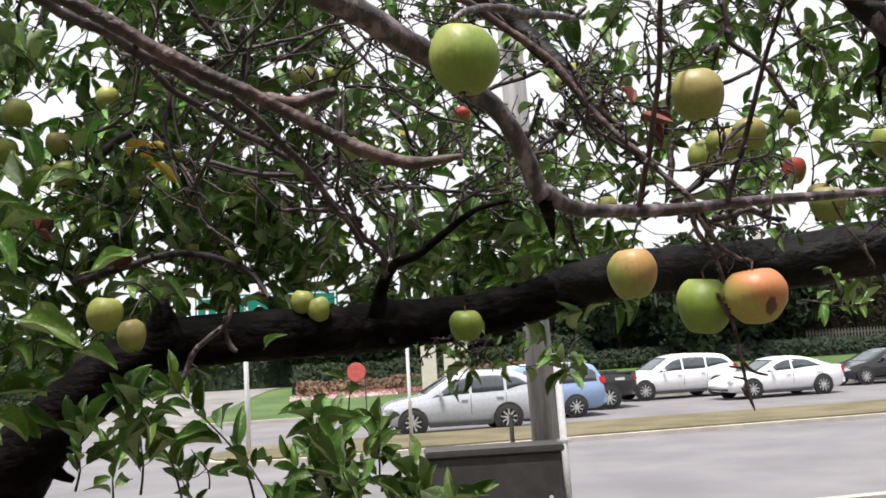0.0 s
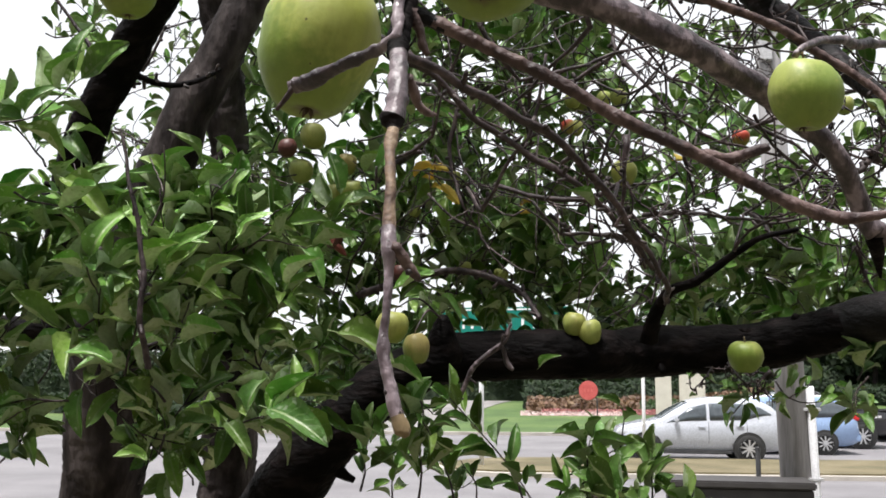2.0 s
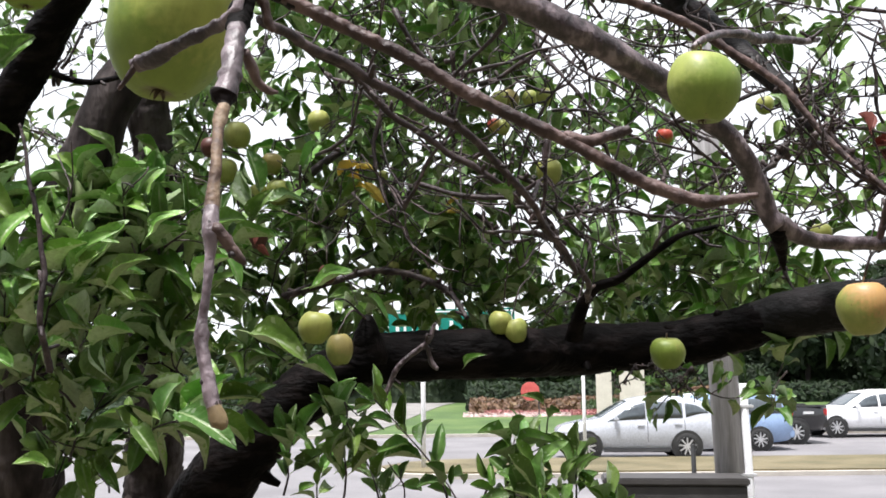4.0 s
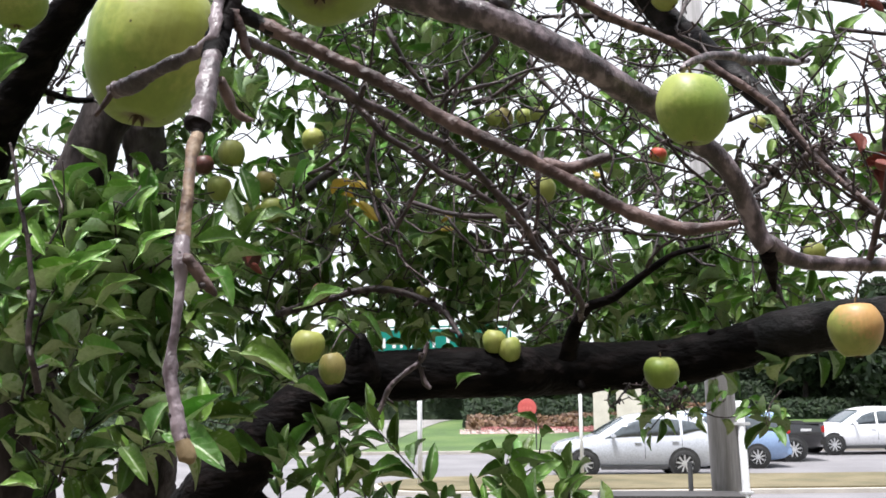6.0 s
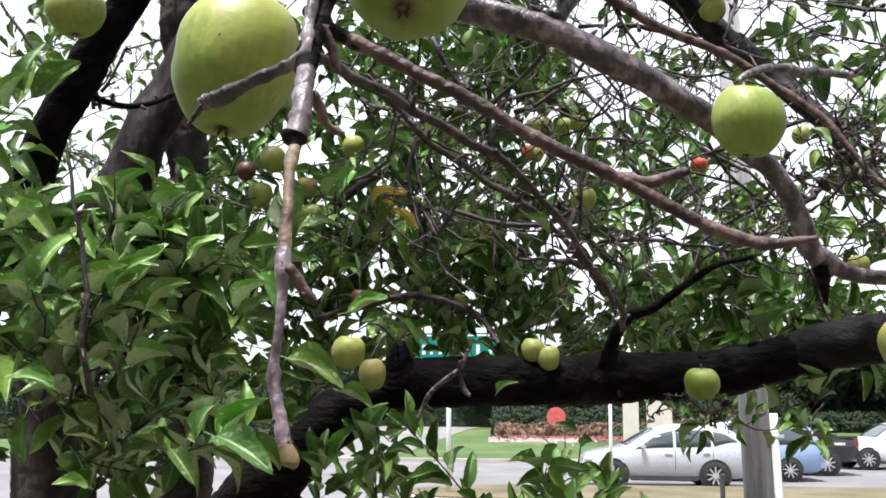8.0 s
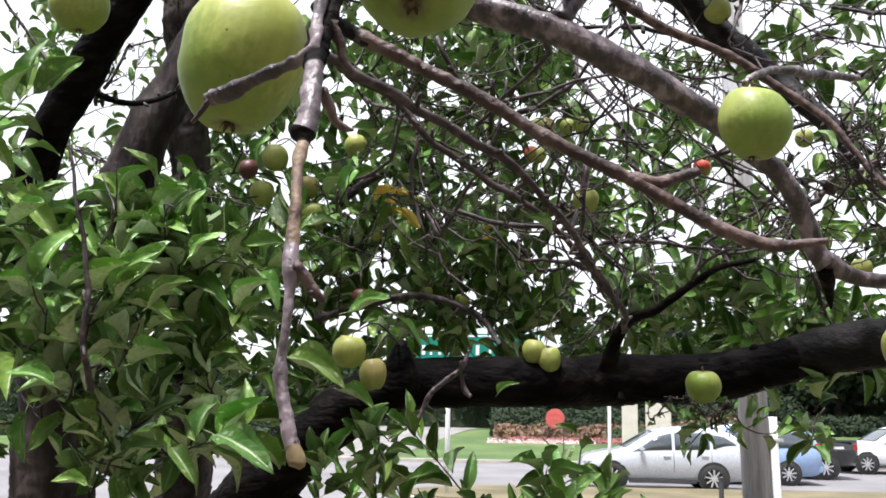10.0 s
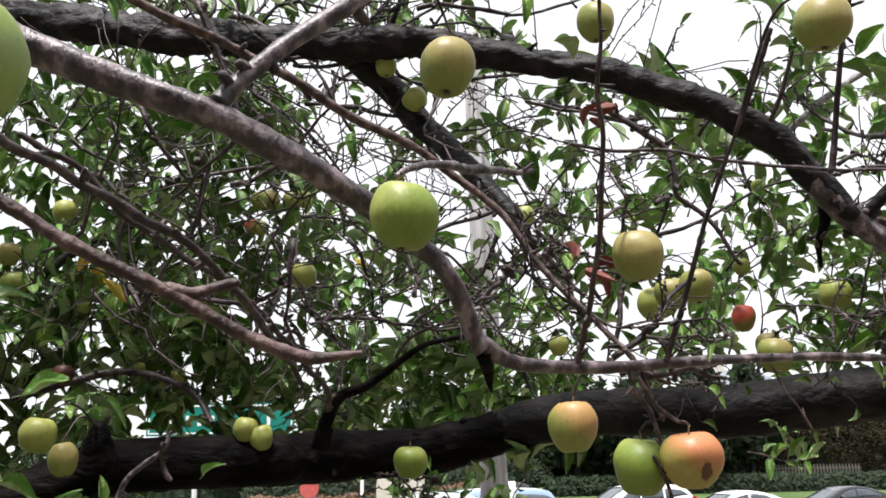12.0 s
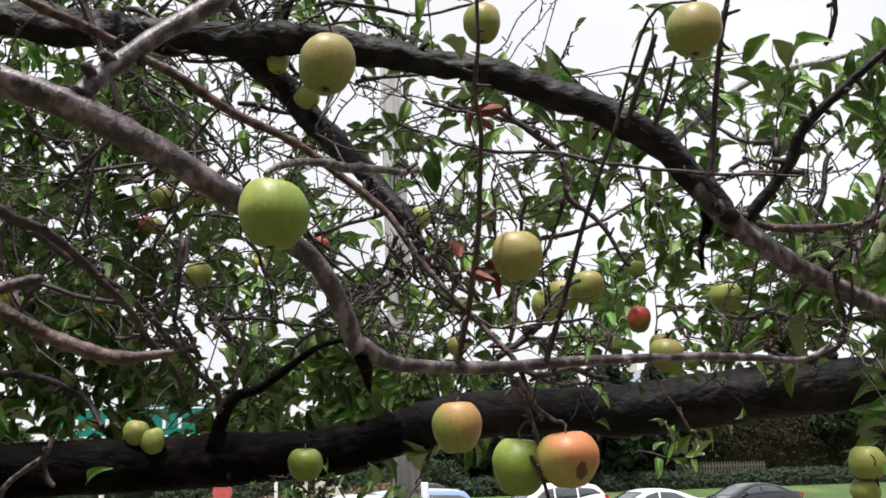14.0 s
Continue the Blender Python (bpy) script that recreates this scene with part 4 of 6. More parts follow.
limb('overhead_branch', [(-0.62, 1.23, 3.04, 0.016), (-0.44, 0.88, 3.0, 0.013), (-0.29, 0.62, 2.84, 0.010), (-0.215, 0.50, 2.60, 0.0085), (-0.207, 0.491, 2.51, 0.008)])
limb('overhead_branch', [(-0.74, 1.44, 3.17, 0.012), (-0.55, 1.34, 3.08, 0.009), (-0.385, 1.215, 2.926, 0.0068)])
limb('limb_end', [(-1.157, 2.521, 3.58, 0.055), (-1.03, 2.62, 3.95, 0.04), (-0.98, 2.7, 4.3, 0.022), (-0.86, 2.75, 4.6, 0.006)])
limb('limb_end', [(-1.5, 2.686, 3.72, 0.065), (-1.62, 2.75, 4.1, 0.045), (-1.6, 2.8, 4.45, 0.02), (-1.7, 2.85, 4.7, 0.006)])
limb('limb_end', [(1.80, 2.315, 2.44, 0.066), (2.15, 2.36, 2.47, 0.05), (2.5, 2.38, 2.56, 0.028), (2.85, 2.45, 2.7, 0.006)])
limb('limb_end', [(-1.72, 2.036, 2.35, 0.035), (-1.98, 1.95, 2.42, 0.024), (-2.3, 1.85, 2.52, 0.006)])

# ---- shoots and leaves ----
def leaf_shape(curl, fold, wave, width=0.235):
    """An apple leaf of length 1 along +y: a pointed oval, hollowed along its midrib, with an arched back, waved toothed rims and a paler lower skin.
    Gives places, faces, skins and the run across and along the blade."""
    rows = 9
    top, uv = [], []
    for k in range(rows + 1):
        t = k / rows
        w = width * 0.95 * math.sin(math.pi * t**0.98) ** 0.52 * (1 - 0.12 * t**4) if 0 < k < rows else 0.01
        w *= 1 + (0.035 if k % 2 else -0.02)
        z = 0.10 * math.sin(2.2 * t) - curl * t * t
        y = 0.17 + t * (1 - 0.16 * abs(curl))
        for s in (-1, -0.72, -0.12, 0, 0.12, 0.72, 1):
            lift = fold * (0.8 * abs(s) ** 1.5) * w + 0.3 * w * max(0.0, abs(s) - 0.72) / 0.28 - (0.02 if s == 0 else 0.0)
            ripple = wave * math.sin(9 * t + 2.5 * s) * s * s + 0.03 * noise.noise(Vector((s * 2.3 + curl * 9, t * 6, fold * 7)))
            top.append((s * w * (1 - 0.2 * min(fold, 1.2) * abs(s) - 0.05 * (abs(s) > 0.9)), y, z + lift + ripple))
            uv.append((s, t))
    faces = [(7 * k + s, 7 * k + s + 1, 7 * k + s + 8, 7 * k + s + 7) for k in range(rows) for s in range(6)]
    low = [(x, y, z - 0.007) for x, y, z in top]
    o = len(top)
    verts, uv = top + low, uv + uv
    index = [0] * len(faces) + [1] * len(faces)
    faces = faces + [tuple(o + v for v in f)[::-1] for f in faces]
    # stalk
    o = len(verts)
    for y, z in ((0.0, 0.0), (0.18, 0.012)):
        verts += [(-0.009, y, z), (0.009, y, z), (0, y, z + 0.015)]
        uv += [(0, 0)] * 3
    faces += [(o, o + 1, o + 4, o + 3), (o + 1, o + 2, o + 5, o + 4), (o + 2, o, o + 3, o + 5)]
    index += [1, 1, 1]
    return np.array(verts), faces, index, uv


SHAPES = [leaf_shape(*a) for a in ((0.15, 0.6, 0.03), (0.35, 0.8, 0.045, 0.26), (0.55, 0.7, 0.04), (0.05, 1.1, 0.04, 0.25), (-0.1, 0.5, 0.05, 0.26), (0.4, 1.3, 0.03, 0.26), (0.25, 0.4, 0.055, 0.21), (-0.25, 0.9, 0.04), (0.15, 1.5, 0.03, 0.25), (0.75, 0.6, 0.04), (0.3, 0.9, 0.05, 0.23), (0.45, 0.2, 0.06, 0.24), (0.2, 1.4, 0.05, 0.22), (0.6, 1.0, 0.04, 0.235))]
LEAVES = []


def put_leaf(rng, at, out, size):
    """Notes a leaf that grows from a place, its blade along out, its upper side to the light."""
    y = Vector(out).normalized()
    up = Vector((rng.gauss(0, 0.62), rng.gauss(-0.85, 0.5), 1.0))
    x = y.cross(up)
    if x.length < 1e-3:
        x = Vector((1, 0, 0))
    x.normalize()
    z = x.cross(y)
    s = size * rng.uniform(0.6, 1.15)
    m = Matrix((x, y, z)).transposed().to_4x4()
    LEAVES.append((Vector(at), m.to_3x3(), s, rng.randrange(len(SHAPES))))


def shoot(rng, start, way, long, leaves, size, r0=0.0027, sub=True):
    """A shoot that bends to the light, with leaves round it and a tuft at its tip; with few leaves, a kinked old twig with spurs."""
    p, d = Vector(start), Vector(way).normalized()
    bare = leaves < 3
    run, n = [], 12 if bare else 7
    bend = Vector((rng.gauss(0, 0.3), rng.gauss(0, 0.3), rng.gauss(0.15, 0.3))) * (0.05 if bare else 0.25)
    for k in range(n + 1):
        run.append((*p, r0 * (1 - 0.65 * k / n) * (rng.uniform(0.8, 1.35) if bare else 1)))
        kink = (0.5 if rng.random() < 0.22 else 0.12) if bare else 0.16
        d = (d + bend + Vector((rng.gauss(0, kink), rng.gauss(0, kink), rng.gauss(0, kink)))).normalized()
        if bare and start[2] > 2.6 and p.z < 2.48 and d.z < 0:
            d.z = -0.5 * d.z
        p = p + d * long / n * rng.uniform(0.7, 1.3)
    run = np.array(run)
    run[:, 3] = np.maximum(run[:, 3], 0.0015)
    if bare and sub:
        run[:, 3] *= rng.choice((0.8, 1.1, 1.4, 2.3))
    tube(TWIG_V, TWIG_F, run - np.array([*B, 0]), 5)
    HOLD.extend(run[::3].tolist())
    if bare:
        for k in range(1, n):
            if rng.random() < 0.6:
                q, r = Vector(run[k, :3]), run[k, 3]
                e = Vector((rng.gauss(0, 1), rng.gauss(0, 1), rng.gauss(0.2, 1))).normalized() * (r * 1.2 + rng.uniform(0.002, 0.012))
                spur = np.array([(*q, r * 0.95), (*(q + e * 0.55), r * 0.8), (*(q + e), r * 1.05), (*(q + e * 1.25), r * 0.5)])
                tube(TWIG_V, TWIG_F, spur - np.array([*B, 0]), 5)
    turn = rng.uniform(0, 6.28)
    count = max(0, int(rng.gauss(leaves, leaves * 0.25) + 0.5))
    for k in range(count):
        t = 1 - (k / max(count, 1)) ** 1.3 * 0.85
        i = min(n - 1, int(t * n))
        q = Vector(run[i, :3]).lerp(Vector(run[i + 1, :3]), t * n - i)
        ax = (Vector(run[i + 1, :3]) - Vector(run[i, :3])).normalized()
        turn += 2.4 + rng.gauss(0, 0.3)
        e = ax.orthogonal().normalized()
        e = Matrix.Rotation(turn, 3, ax) @ e
        out = e + ax * (0.7 + 0.9 * max(0, t - 0.7)) + Vector((0, 0, rng.gauss(0.25, 0.4)))
        put_leaf(rng, q, out, size)
    if sub:
        for _ in range(rng.choice((0, 1, 1, 2)) if not bare else rng.choice((2, 3, 4))):
            k = rng.randrange(1, n - 1)
            e = Vector((rng.gauss(0, 1), rng.gauss(0, 1), rng.gauss(0.2, 0.8))).normalized()
            shoot(rng, run[k, :3], d + e * (1.0 if bare else 1.2), long * rng.uniform(0.35, 0.6), leaves * 0.5, size, r0 * 0.7, False)


def region(x, y, z, rx, ry, rz, shoots, long, leaves, size, lean, cap=9.0):
    """A part of the crown, filled with shoots; no leaf starts above cap."""
    first = len(LEAVES)
    rng = random.Random(f"{x:.2f} {y:.2f} {z:.2f}")
    for _ in range(shoots):
        while True:
            u = Vector((rng.uniform(-1, 1), rng.uniform(-1, 1), rng.uniform(-1, 1)))
            if max(abs(u.x) ** 3 + abs(u.z) ** 3, abs(u.y)) < 1:
                break
        way = Vector(lean) + Vector((rng.gauss(0, 0.6), rng.gauss(0, 0.6), rng.gauss(0, 0.6)))
        shoot(rng, (x + rx * u.x, y + ry * u.y, z + rz * u.z), way, long * rng.uniform(0.5, 1.2), leaves, size)
    LEAVES[first:] = [v for v in LEAVES[first:] if v[0].z < cap + 0.25 * noise.noise(v[0] * 3)]


region(-1.33, 1.75, 2.36, 0.34, 0.20, 0.20, 31, 0.28, 10, 0.098, (0.25, -0.3, 0.7), 2.53)
region(-1.01, 1.94, 2.38, 0.15, 0.18, 0.15, 12, 0.22, 10, 0.094, (0.2, -0.3, 0.7), 2.56)
region(-1.38, 1.62, 2.68, 0.09, 0.15, 0.09, 6, 0.22, 8, 0.118, (0.05, 0, 0.5), 2.88)
region(-1.43, 1.73, 2.10, 0.18, 0.20, 0.12, 5, 0.24, 9, 0.1, (0, -0.1, 0.5))
region(-1.04, 1.87, 2.08, 0.14, 0.20, 0.12, 7, 0.24, 9, 0.1, (0.1, -0.1, 0.5))
region(-0.79, 2.97, 2.63, 0.50, 0.35, 0.18, 34, 0.28, 10, 0.104, (0.1, -0.2, 0.1))
region(-1.14, 2.98, 3.03, 0.41, 0.40, 0.23, 28, 0.3, 8, 0.1, (0, 0, 0.1))
region(-0.38, 3.02, 3.15, 0.64, 0.50, 0.37, 12, 0.35, 7, 0.098, (0.3, 0, -0.2))
region(0.01, 3.19, 2.64, 0.41, 0.40, 0.18, 9, 0.28, 9, 0.098, (0.1, 0, 0.1))
region(0.04, 3.07, 2.82, 0.25, 0.20, 0.16, 7, 0.25, 10, 0.091, (0.1, 0, 0.2))
region(0.07, 3.23, 2.69, 0.40, 0.35, 0.24, 16, 0.28, 10, 0.098, (0.1, 0, 0.1))
region(0.61, 2.60, 3.04, 0.38, 0.50, 0.22, 20, 0.3, 9, 0.088, (0.3, 0, 0.2), 3.25)
region(1.26, 2.31, 3.00, 0.38, 0.40, 0.26, 24, 0.26, 11, 0.086, (0.2, 0, 0.9), 3.28)
region(1.30, 2.89, 2.75, 0.64, 0.40, 0.20, 36, 0.28, 9, 0.090, (0.2, 0, 0.2))
region(1.60, 2.20, 2.63, 0.35, 0.35, 0.17, 26, 0.28, 10, 0.09, (0.2, 0, 0.4))
region(0.08, 2.44, 3.60, 0.39, 0.40, 0.17, 13, 0.3, 6, 0.091, (0.2, 0, 0.2))
region(-0.74, 3.07, 3.14, 0.52, 0.40, 0.44, 44, 0.3, 8, 0.098, (0.2, 0, -0.2))
region(-0.72, 2.59, 3.42, 0.42, 0.40, 0.26, 20, 0.32, 8, 0.09, (0.2, 0, -0.1))
region(-0.45, 2.34, 3.00, 0.44, 0.50, 0.35, 46, 0.5, 0.5, 0.06, (0.6, 0, -0.5))
region(0.27, 2.27, 2.88, 0.29, 0.50, 0.31, 24, 0.45, 0.5, 0.06, (0.4, 0, -0.5))
region(0.90, 2.09, 2.86, 0.50, 0.40, 0.31, 32, 0.38, 0.6, 0.055, (0.2, 0, 0.7))
region(-0.24, 2.12, 2.86, 0.48, 0.45, 0.24, 24, 0.5, 0.5, 0.06, (0.6, 0, -0.6))
region(-0.04, 2.24, 2.55, 0.19, 0.18, 0.07, 6, 0.26, 0, 0.06, (-0.4, 0, 0.3))
region(0.02, 2.04, 3.34, 0.38, 0.45, 0.16, 30, 0.5, 0.5, 0.06, (0.7, 0, -0.2))
region(-0.88, 2.65, 2.86, 0.29, 0.40, 0.23, 10, 0.4, 1.5, 0.06, (0.2, 0, -0.4))
region(-0.69, 2.54, 1.88, 0.17, 0.18, 0.12, 3, 0.2, 9, 0.08, (0.1, -0.1, 0.6), 1.99)
region(-0.20, 2.21, 1.88, 0.22, 0.16, 0.07, 8, 0.16, 10, 0.08, (0.1, -0.1, 0.8), 2.01)
region(-0.68, 2.27, 2.17, 0.04, 0.07, 0.03, 1, 0.16, 6, 0.073, (0, 0, -0.2))
region(0.09, 2.45, 2.23, 0.08, 0.10, 0.02, 3, 0.12, 7, 0.061, (0, 0, -0.2))
region(0.32, 2.49, 2.25, 0.06, 0.10, 0.03, 2, 0.1, 7, 0.07, (0, 0, -0.2))
region(0.83, 2.13, 2.30, 0.06, 0.10, 0.03, 1, 0.12, 7, 0.05, (0, 0, -0.2))
region(1.33, 2.07, 2.26, 0.10, 0.20, 0.10, 2, 0.16, 8, 0.055, (0, 0, -0.3))
region(-1.10, 3.95, 3.52, 1.99, 0.60, 0.75, 13, 0.4, 9, 0.104, (0, 0, 0.1))
region(1.75, 3.30, 3.45, 0.45, 0.40, 0.40, 8, 0.4, 7, 0.09, (0, 0, 0.2))
region(1.60, 2.64, 2.68, 0.23, 0.23, 0.15, 26, 0.26, 9, 0.085, (0.1, 0, 0.4))
region(0.35, 2.99, 2.53, 0.20, 0.25, 0.12, 13, 0.26, 9, 0.09, (0.1, 0, 0.1))
region(0.87, 2.21, 2.58, 0.29, 0.20, 0.11, 9, 0.3, 1.5, 0.05, (0.1, 0, 0.8))
region(0.39, 1.48, 2.44, 0.09, 0.15, 0.05, 7, 0.2, 0.6, 0.045, (0.5, 0, -0.6))
region(0.80, 1.68, 2.46, 0.24, 0.20, 0.06, 7, 0.2, 1, 0.05, (0.3, 0, 0.3))
region(-0.71, 3.11, 2.54, 0.25, 0.30, 0.09, 11, 0.24, 9, 0.085, (0.1, 0, 0.1))
region(-0.06, 3.16, 2.50, 0.44, 0.27, 0.11, 13, 0.24, 9, 0.085, (0.1, 0, 0))
region(-1.85, 2.30, 3.09, 0.21, 0.30, 0.23, 2, 0.28, 8, 0.072, (0.1, 0, 0.4))
region(-0.26, 1.70, 3.10, 0.32, 0.22, 0.10, 16, 0.4, 0.5, 0.05, (0.5, 0, 0))
region(-0.54, 2.96, 3.06, 0.33, 0.30, 0.18, 11, 0.28, 9, 0.085, (0.1, 0, 0))
region(0.27, 1.62, 2.63, 0.03, 0.04, 0.04, 9, 0.16, 0.3, 0.04, (0.25, 0, -0.7))
region(0.07, 2.44, 2.25, 0.08, 0.10, 0.03, 5, 0.13, 1, 0.04, (0.2, 0, -0.8))
region(-2.11, 3.30, 3.33, 0.22, 0.25, 0.22, 17, 0.3, 6, 0.06, (0.1, 0, 0.3))
region(-1.60, 3.30, 3.34, 0.25, 0.25, 0.35, 26, 0.3, 7, 0.065, (0.1, 0, 0.3))
region(-0.43, 2.95, 3.02, 0.45, 0.28, 0.30, 16, 0.3, 7, 0.066, (0.2, 0, 0.2))
region(-1.95, 3.10, 3.16, 0.10, 0.2, 0.22, 8, 0.35, 1.5, 0.055, (0.3, 0, 0.4))
region(-1.51, 3.10, 3.31, 0.15, 0.2, 0.30, 10, 0.35, 2.5, 0.055, (0.1, 0, 0.6))
region(-1.14, 2.93, 2.46, 0.27, 0.23, 0.19, 15, 0.24, 9, 0.088, (0.1, 0, 0.1))
region(-0.24, 3.20, 2.47, 0.16, 0.15, 0.05, 9, 0.18, 9, 0.08, (0.1, 0, 0.3))
region(-0.79, 3.20, 2.41, 0.16, 0.15, 0.06, 8, 0.18, 9, 0.08, (0.1, 0, 0.3))
region(-1.19, 2.73, 2.24, 0.16, 0.15, 0.16, 5, 0.22, 9, 0.088, (0.1, 0, 0.2))

# single upright shoots that rise from below the heavy limb: foot, way, length, leaves, leaf length
low_rng = random.Random(12)
for foot, way, tall, many, long in (
    ((-0.685, 2.25, 1.95), (0.30, 0, 1), 0.24, 14, 0.09), ((-0.60, 2.28, 1.93), (-0.1, 0, 1), 0.17, 9, 0.088), ((-0.82, 2.22, 1.97), (0.25, 0, 1), 0.16, 10, 0.085),
    ((-0.76, 2.30, 1.90), (-0.3, 0, 1), 0.16, 8, 0.075), ((-0.425, 2.24, 1.92), (0.0, 0, 1), 0.36, 22, 0.078), ((-0.40, 2.27, 1.92), (-0.35, 0, 1), 0.14, 7, 0.074),
    ((-0.36, 2.25, 1.95), (0.35, 0, 1), 0.19, 11, 0.086), ((-0.27, 2.24, 1.92), (0.2, 0, 1), 0.16, 10, 0.088), ((-0.14, 2.22, 1.93), (0.1, 0, 1), 0.13, 9, 0.085),
    ((-0.235, 2.25, 1.98), (0.42, 0, 0.9), 0.24, 4, 0.048),
):
    shoot(low_rng, foot, way, tall, many, long, 0.0032, False)

# ---- apples ----
def apple_mesh(name, lobes, taper, mat, seed=0.0):
    """An apple of half-width 1: hollow at the stalk and the eye, broad shoulders, five faint ribs."""
    prof = []
    for k in range(19):
        a = math.pi * k / 18
        r = math.sin(a) ** 0.88
        h = math.cos(a)
        r *= 1 - taper * (0.5 - 0.5 * h) ** 1.5 * 0.42
        dip = 0.34 * math.exp(-((a / 0.27) ** 2)) if h > 0 else -0.17 * math.exp(-(((math.pi - a) / 0.34) ** 2))
        prof.append((r, h - dip))
    wide = max(r for r, _ in prof)
    prof = [(r / wide, h) for r, h in prof]
    seg = 28
    verts, faces = [(0, 0, prof[0][1])], []
    for r, h in prof[1:-1]:
        low = max(0.0, -h)
        for s in range(seg):
            a = 2 * math.pi * s / seg
            c, d = math.cos(a), math.sin(a)
            lump = noise.noise(Vector((c * r * 0.9 + seed, d * r * 0.9, h * 1.1))) + 0.35 * noise.noise(Vector((c * r * 2.6, d * r * 2.6 + seed, h * 2.6)))
            rr = r * (1 + lobes * (0.35 + low) * math.cos(5 * a + seed) + 0.07 * lump)
            verts.append((rr * c + 0.04 * math.sin(seed) * (h - 1), rr * d, h + 0.05 * math.cos(a + seed) * r + 0.05 * lump * (1 - r)))
    verts.append((0, 0, prof[-1][1]))
    for s in range(seg):
        faces.append((0, 1 + s, 1 + (s + 1) % seg))
    for k in range(16):
        for s in range(seg):
            a, b = 1 + k * seg + s, 1 + k * seg + (s + 1) % seg
            faces.append((a, a + seg, b + seg, b))
    e = len(verts) - 1
    for s in range(seg):
        faces.append((e, 1 + 16 * seg + (s + 1) % seg, 1 + 16 * seg + s))
    return mesh_of(name, verts, faces, mat, True)


def stem_mesh():
    verts, faces = [], []
    tube(verts, faces, spline([(0, 0, 0.62, 0.05), (0.02, 0, 0.85, 0.03), (0.05, 0.02, 1.0, 0.028), (0.1, 0.04, 1.14, 0.036)], 0.1), 7)
    return mesh_of("stem", verts, faces, STEM, True)


def calyx_mesh():
    """Five dry sepals in the eye of the apple."""
    verts, faces = [], []
    for k in range(5):
        a = 2 * math.pi * k / 5
        c, s = math.cos(a), math.sin(a)
        o = len(verts)
        for r, w, z in ((0.0, 0.03, -0.80), (0.05, 0.045, -0.84), (0.10, 0.03, -0.90), (0.12, 0.005, -0.96)):
            verts += [(r * c - w * s, r * s + w * c, z), (r * c + w * s, r * s - w * c, z), (r * c, r * s, z + 0.03)]
        for j in range(3):
            b = o + 3 * j
            faces += [(b, b + 1, b + 4, b + 3), (b + 1, b + 2, b + 5, b + 4), (b + 2, b, b + 3, b + 5)]
    return mesh_of("calyx", verts, faces, CALYX)


FORMS = ((0.025, 0.55), (0.045, 0.35), (0.03, 0.75))
STEM_ME, CALYX_ME = stem_mesh(), calyx_mesh()
WORDS = {
    "green": "smooth yellow-green apple hanging from the branch", "scarred": "large yellow-green apple with russet scars on its shoulder", "light": "small pale green apple among the leaves", "tan": "yellow-green apple with a tan cheek on a twig",
    "blush": "yellow-green apple with an orange blush", "red": "ripe orange-red apple with a brown sore", "cheek": "small apple with a bright red cheek", "rotten": "withered dark brown apple on a twig",
}
APPLE_TOPS = []


def apple(x, y, z, wide, tall, kind, tip, turn):
    ob = tagged(new("apple"), WORDS[kind], "apple", "apples on the tree")
    rng = random.Random(f"{x} {z}")
    spin = 0 if kind in ("red", "blush", "scarred") else rng.uniform(-50, 30) if kind == "tan" else rng.uniform(0, 360)
    m = pose(x, y, z, tip, turn, 0) @ pose(0, 0, 0, 0, 0, spin)
    ob.matrix_basis = m @ Matrix.Diagonal((wide / 2, wide / 2, wide / 2 * tall * 1.0, 1))
    form = FORMS[2 if kind == "scarred" else 0 if kind == "green" else rng.randrange(3)]
    part_mesh("fruit_body", apple_mesh("fruit_body", *form, SKIN[kind], rng.uniform(0, 40)), ob)
    part_mesh("stem", STEM_ME, ob, "thin brown stalk")
    part_mesh("calyx", CALYX_ME, ob, "dry brown eye")
    APPLE_TOPS.append(m @ Vector((0.05 * wide, 0.02 * wide, 0.56 * wide * tall)))


apple(0.052, 1.031, 2.531, 0.0742, 1.069, 'green', 4, 3)
apple(-0.278, 0.513, 2.427, 0.0718, 1.19, 'scarred', -6, 8)
apple(-0.182, 0.514, 2.475, 0.0742, 1.059, 'green', -32, -8)
apple(-0.867, 1.229, 2.809, 0.0872, 0.905, 'green', 5, 0)
apple(0.072, 2.330, 2.290, 0.0818, 0.984, 'green', 10, 0)
apple(-0.336, 2.470, 2.377, 0.0598, 1.095, 'light', 0, 10)
apple(-0.293, 2.470, 2.355, 0.0603, 1.143, 'light', 0, -14)
apple(-0.743, 2.208, 2.358, 0.0798, 1.065, 'light', 5, 12)
apple(-0.670, 2.171, 2.305, 0.0629, 1.240, 'tan', 0, -10)
apple(0.309, 1.499, 2.329, 0.0752, 1.114, 'blush', 3, -2)
apple(0.361, 1.316, 2.269, 0.0733, 1.102, 'green', 3, 6)
apple(0.419, 1.277, 2.276, 0.0797, 0.973, 'red', 6, -8)
apple(0.356, 1.237, 2.533, 0.0673, 1.062, 'tan', 4, -6)
apple(0.600, 2.060, 2.613, 0.0790, 1.000, 'light', 0, -6)
apple(0.606, 1.960, 2.615, 0.0680, 1.050, 'tan', 0, -6)
apple(0.648, 1.920, 2.624, 0.0690, 1.060, 'tan', 0, -6)
apple(0.110, 1.165, 2.761, 0.0705, 1.093, 'tan', -4, 4)
apple(0.026, 1.708, 3.005, 0.0395, 1.053, 'light', 0, 0)
apple(0.080, 1.716, 2.942, 0.0478, 0.957, 'light', 0, -40)
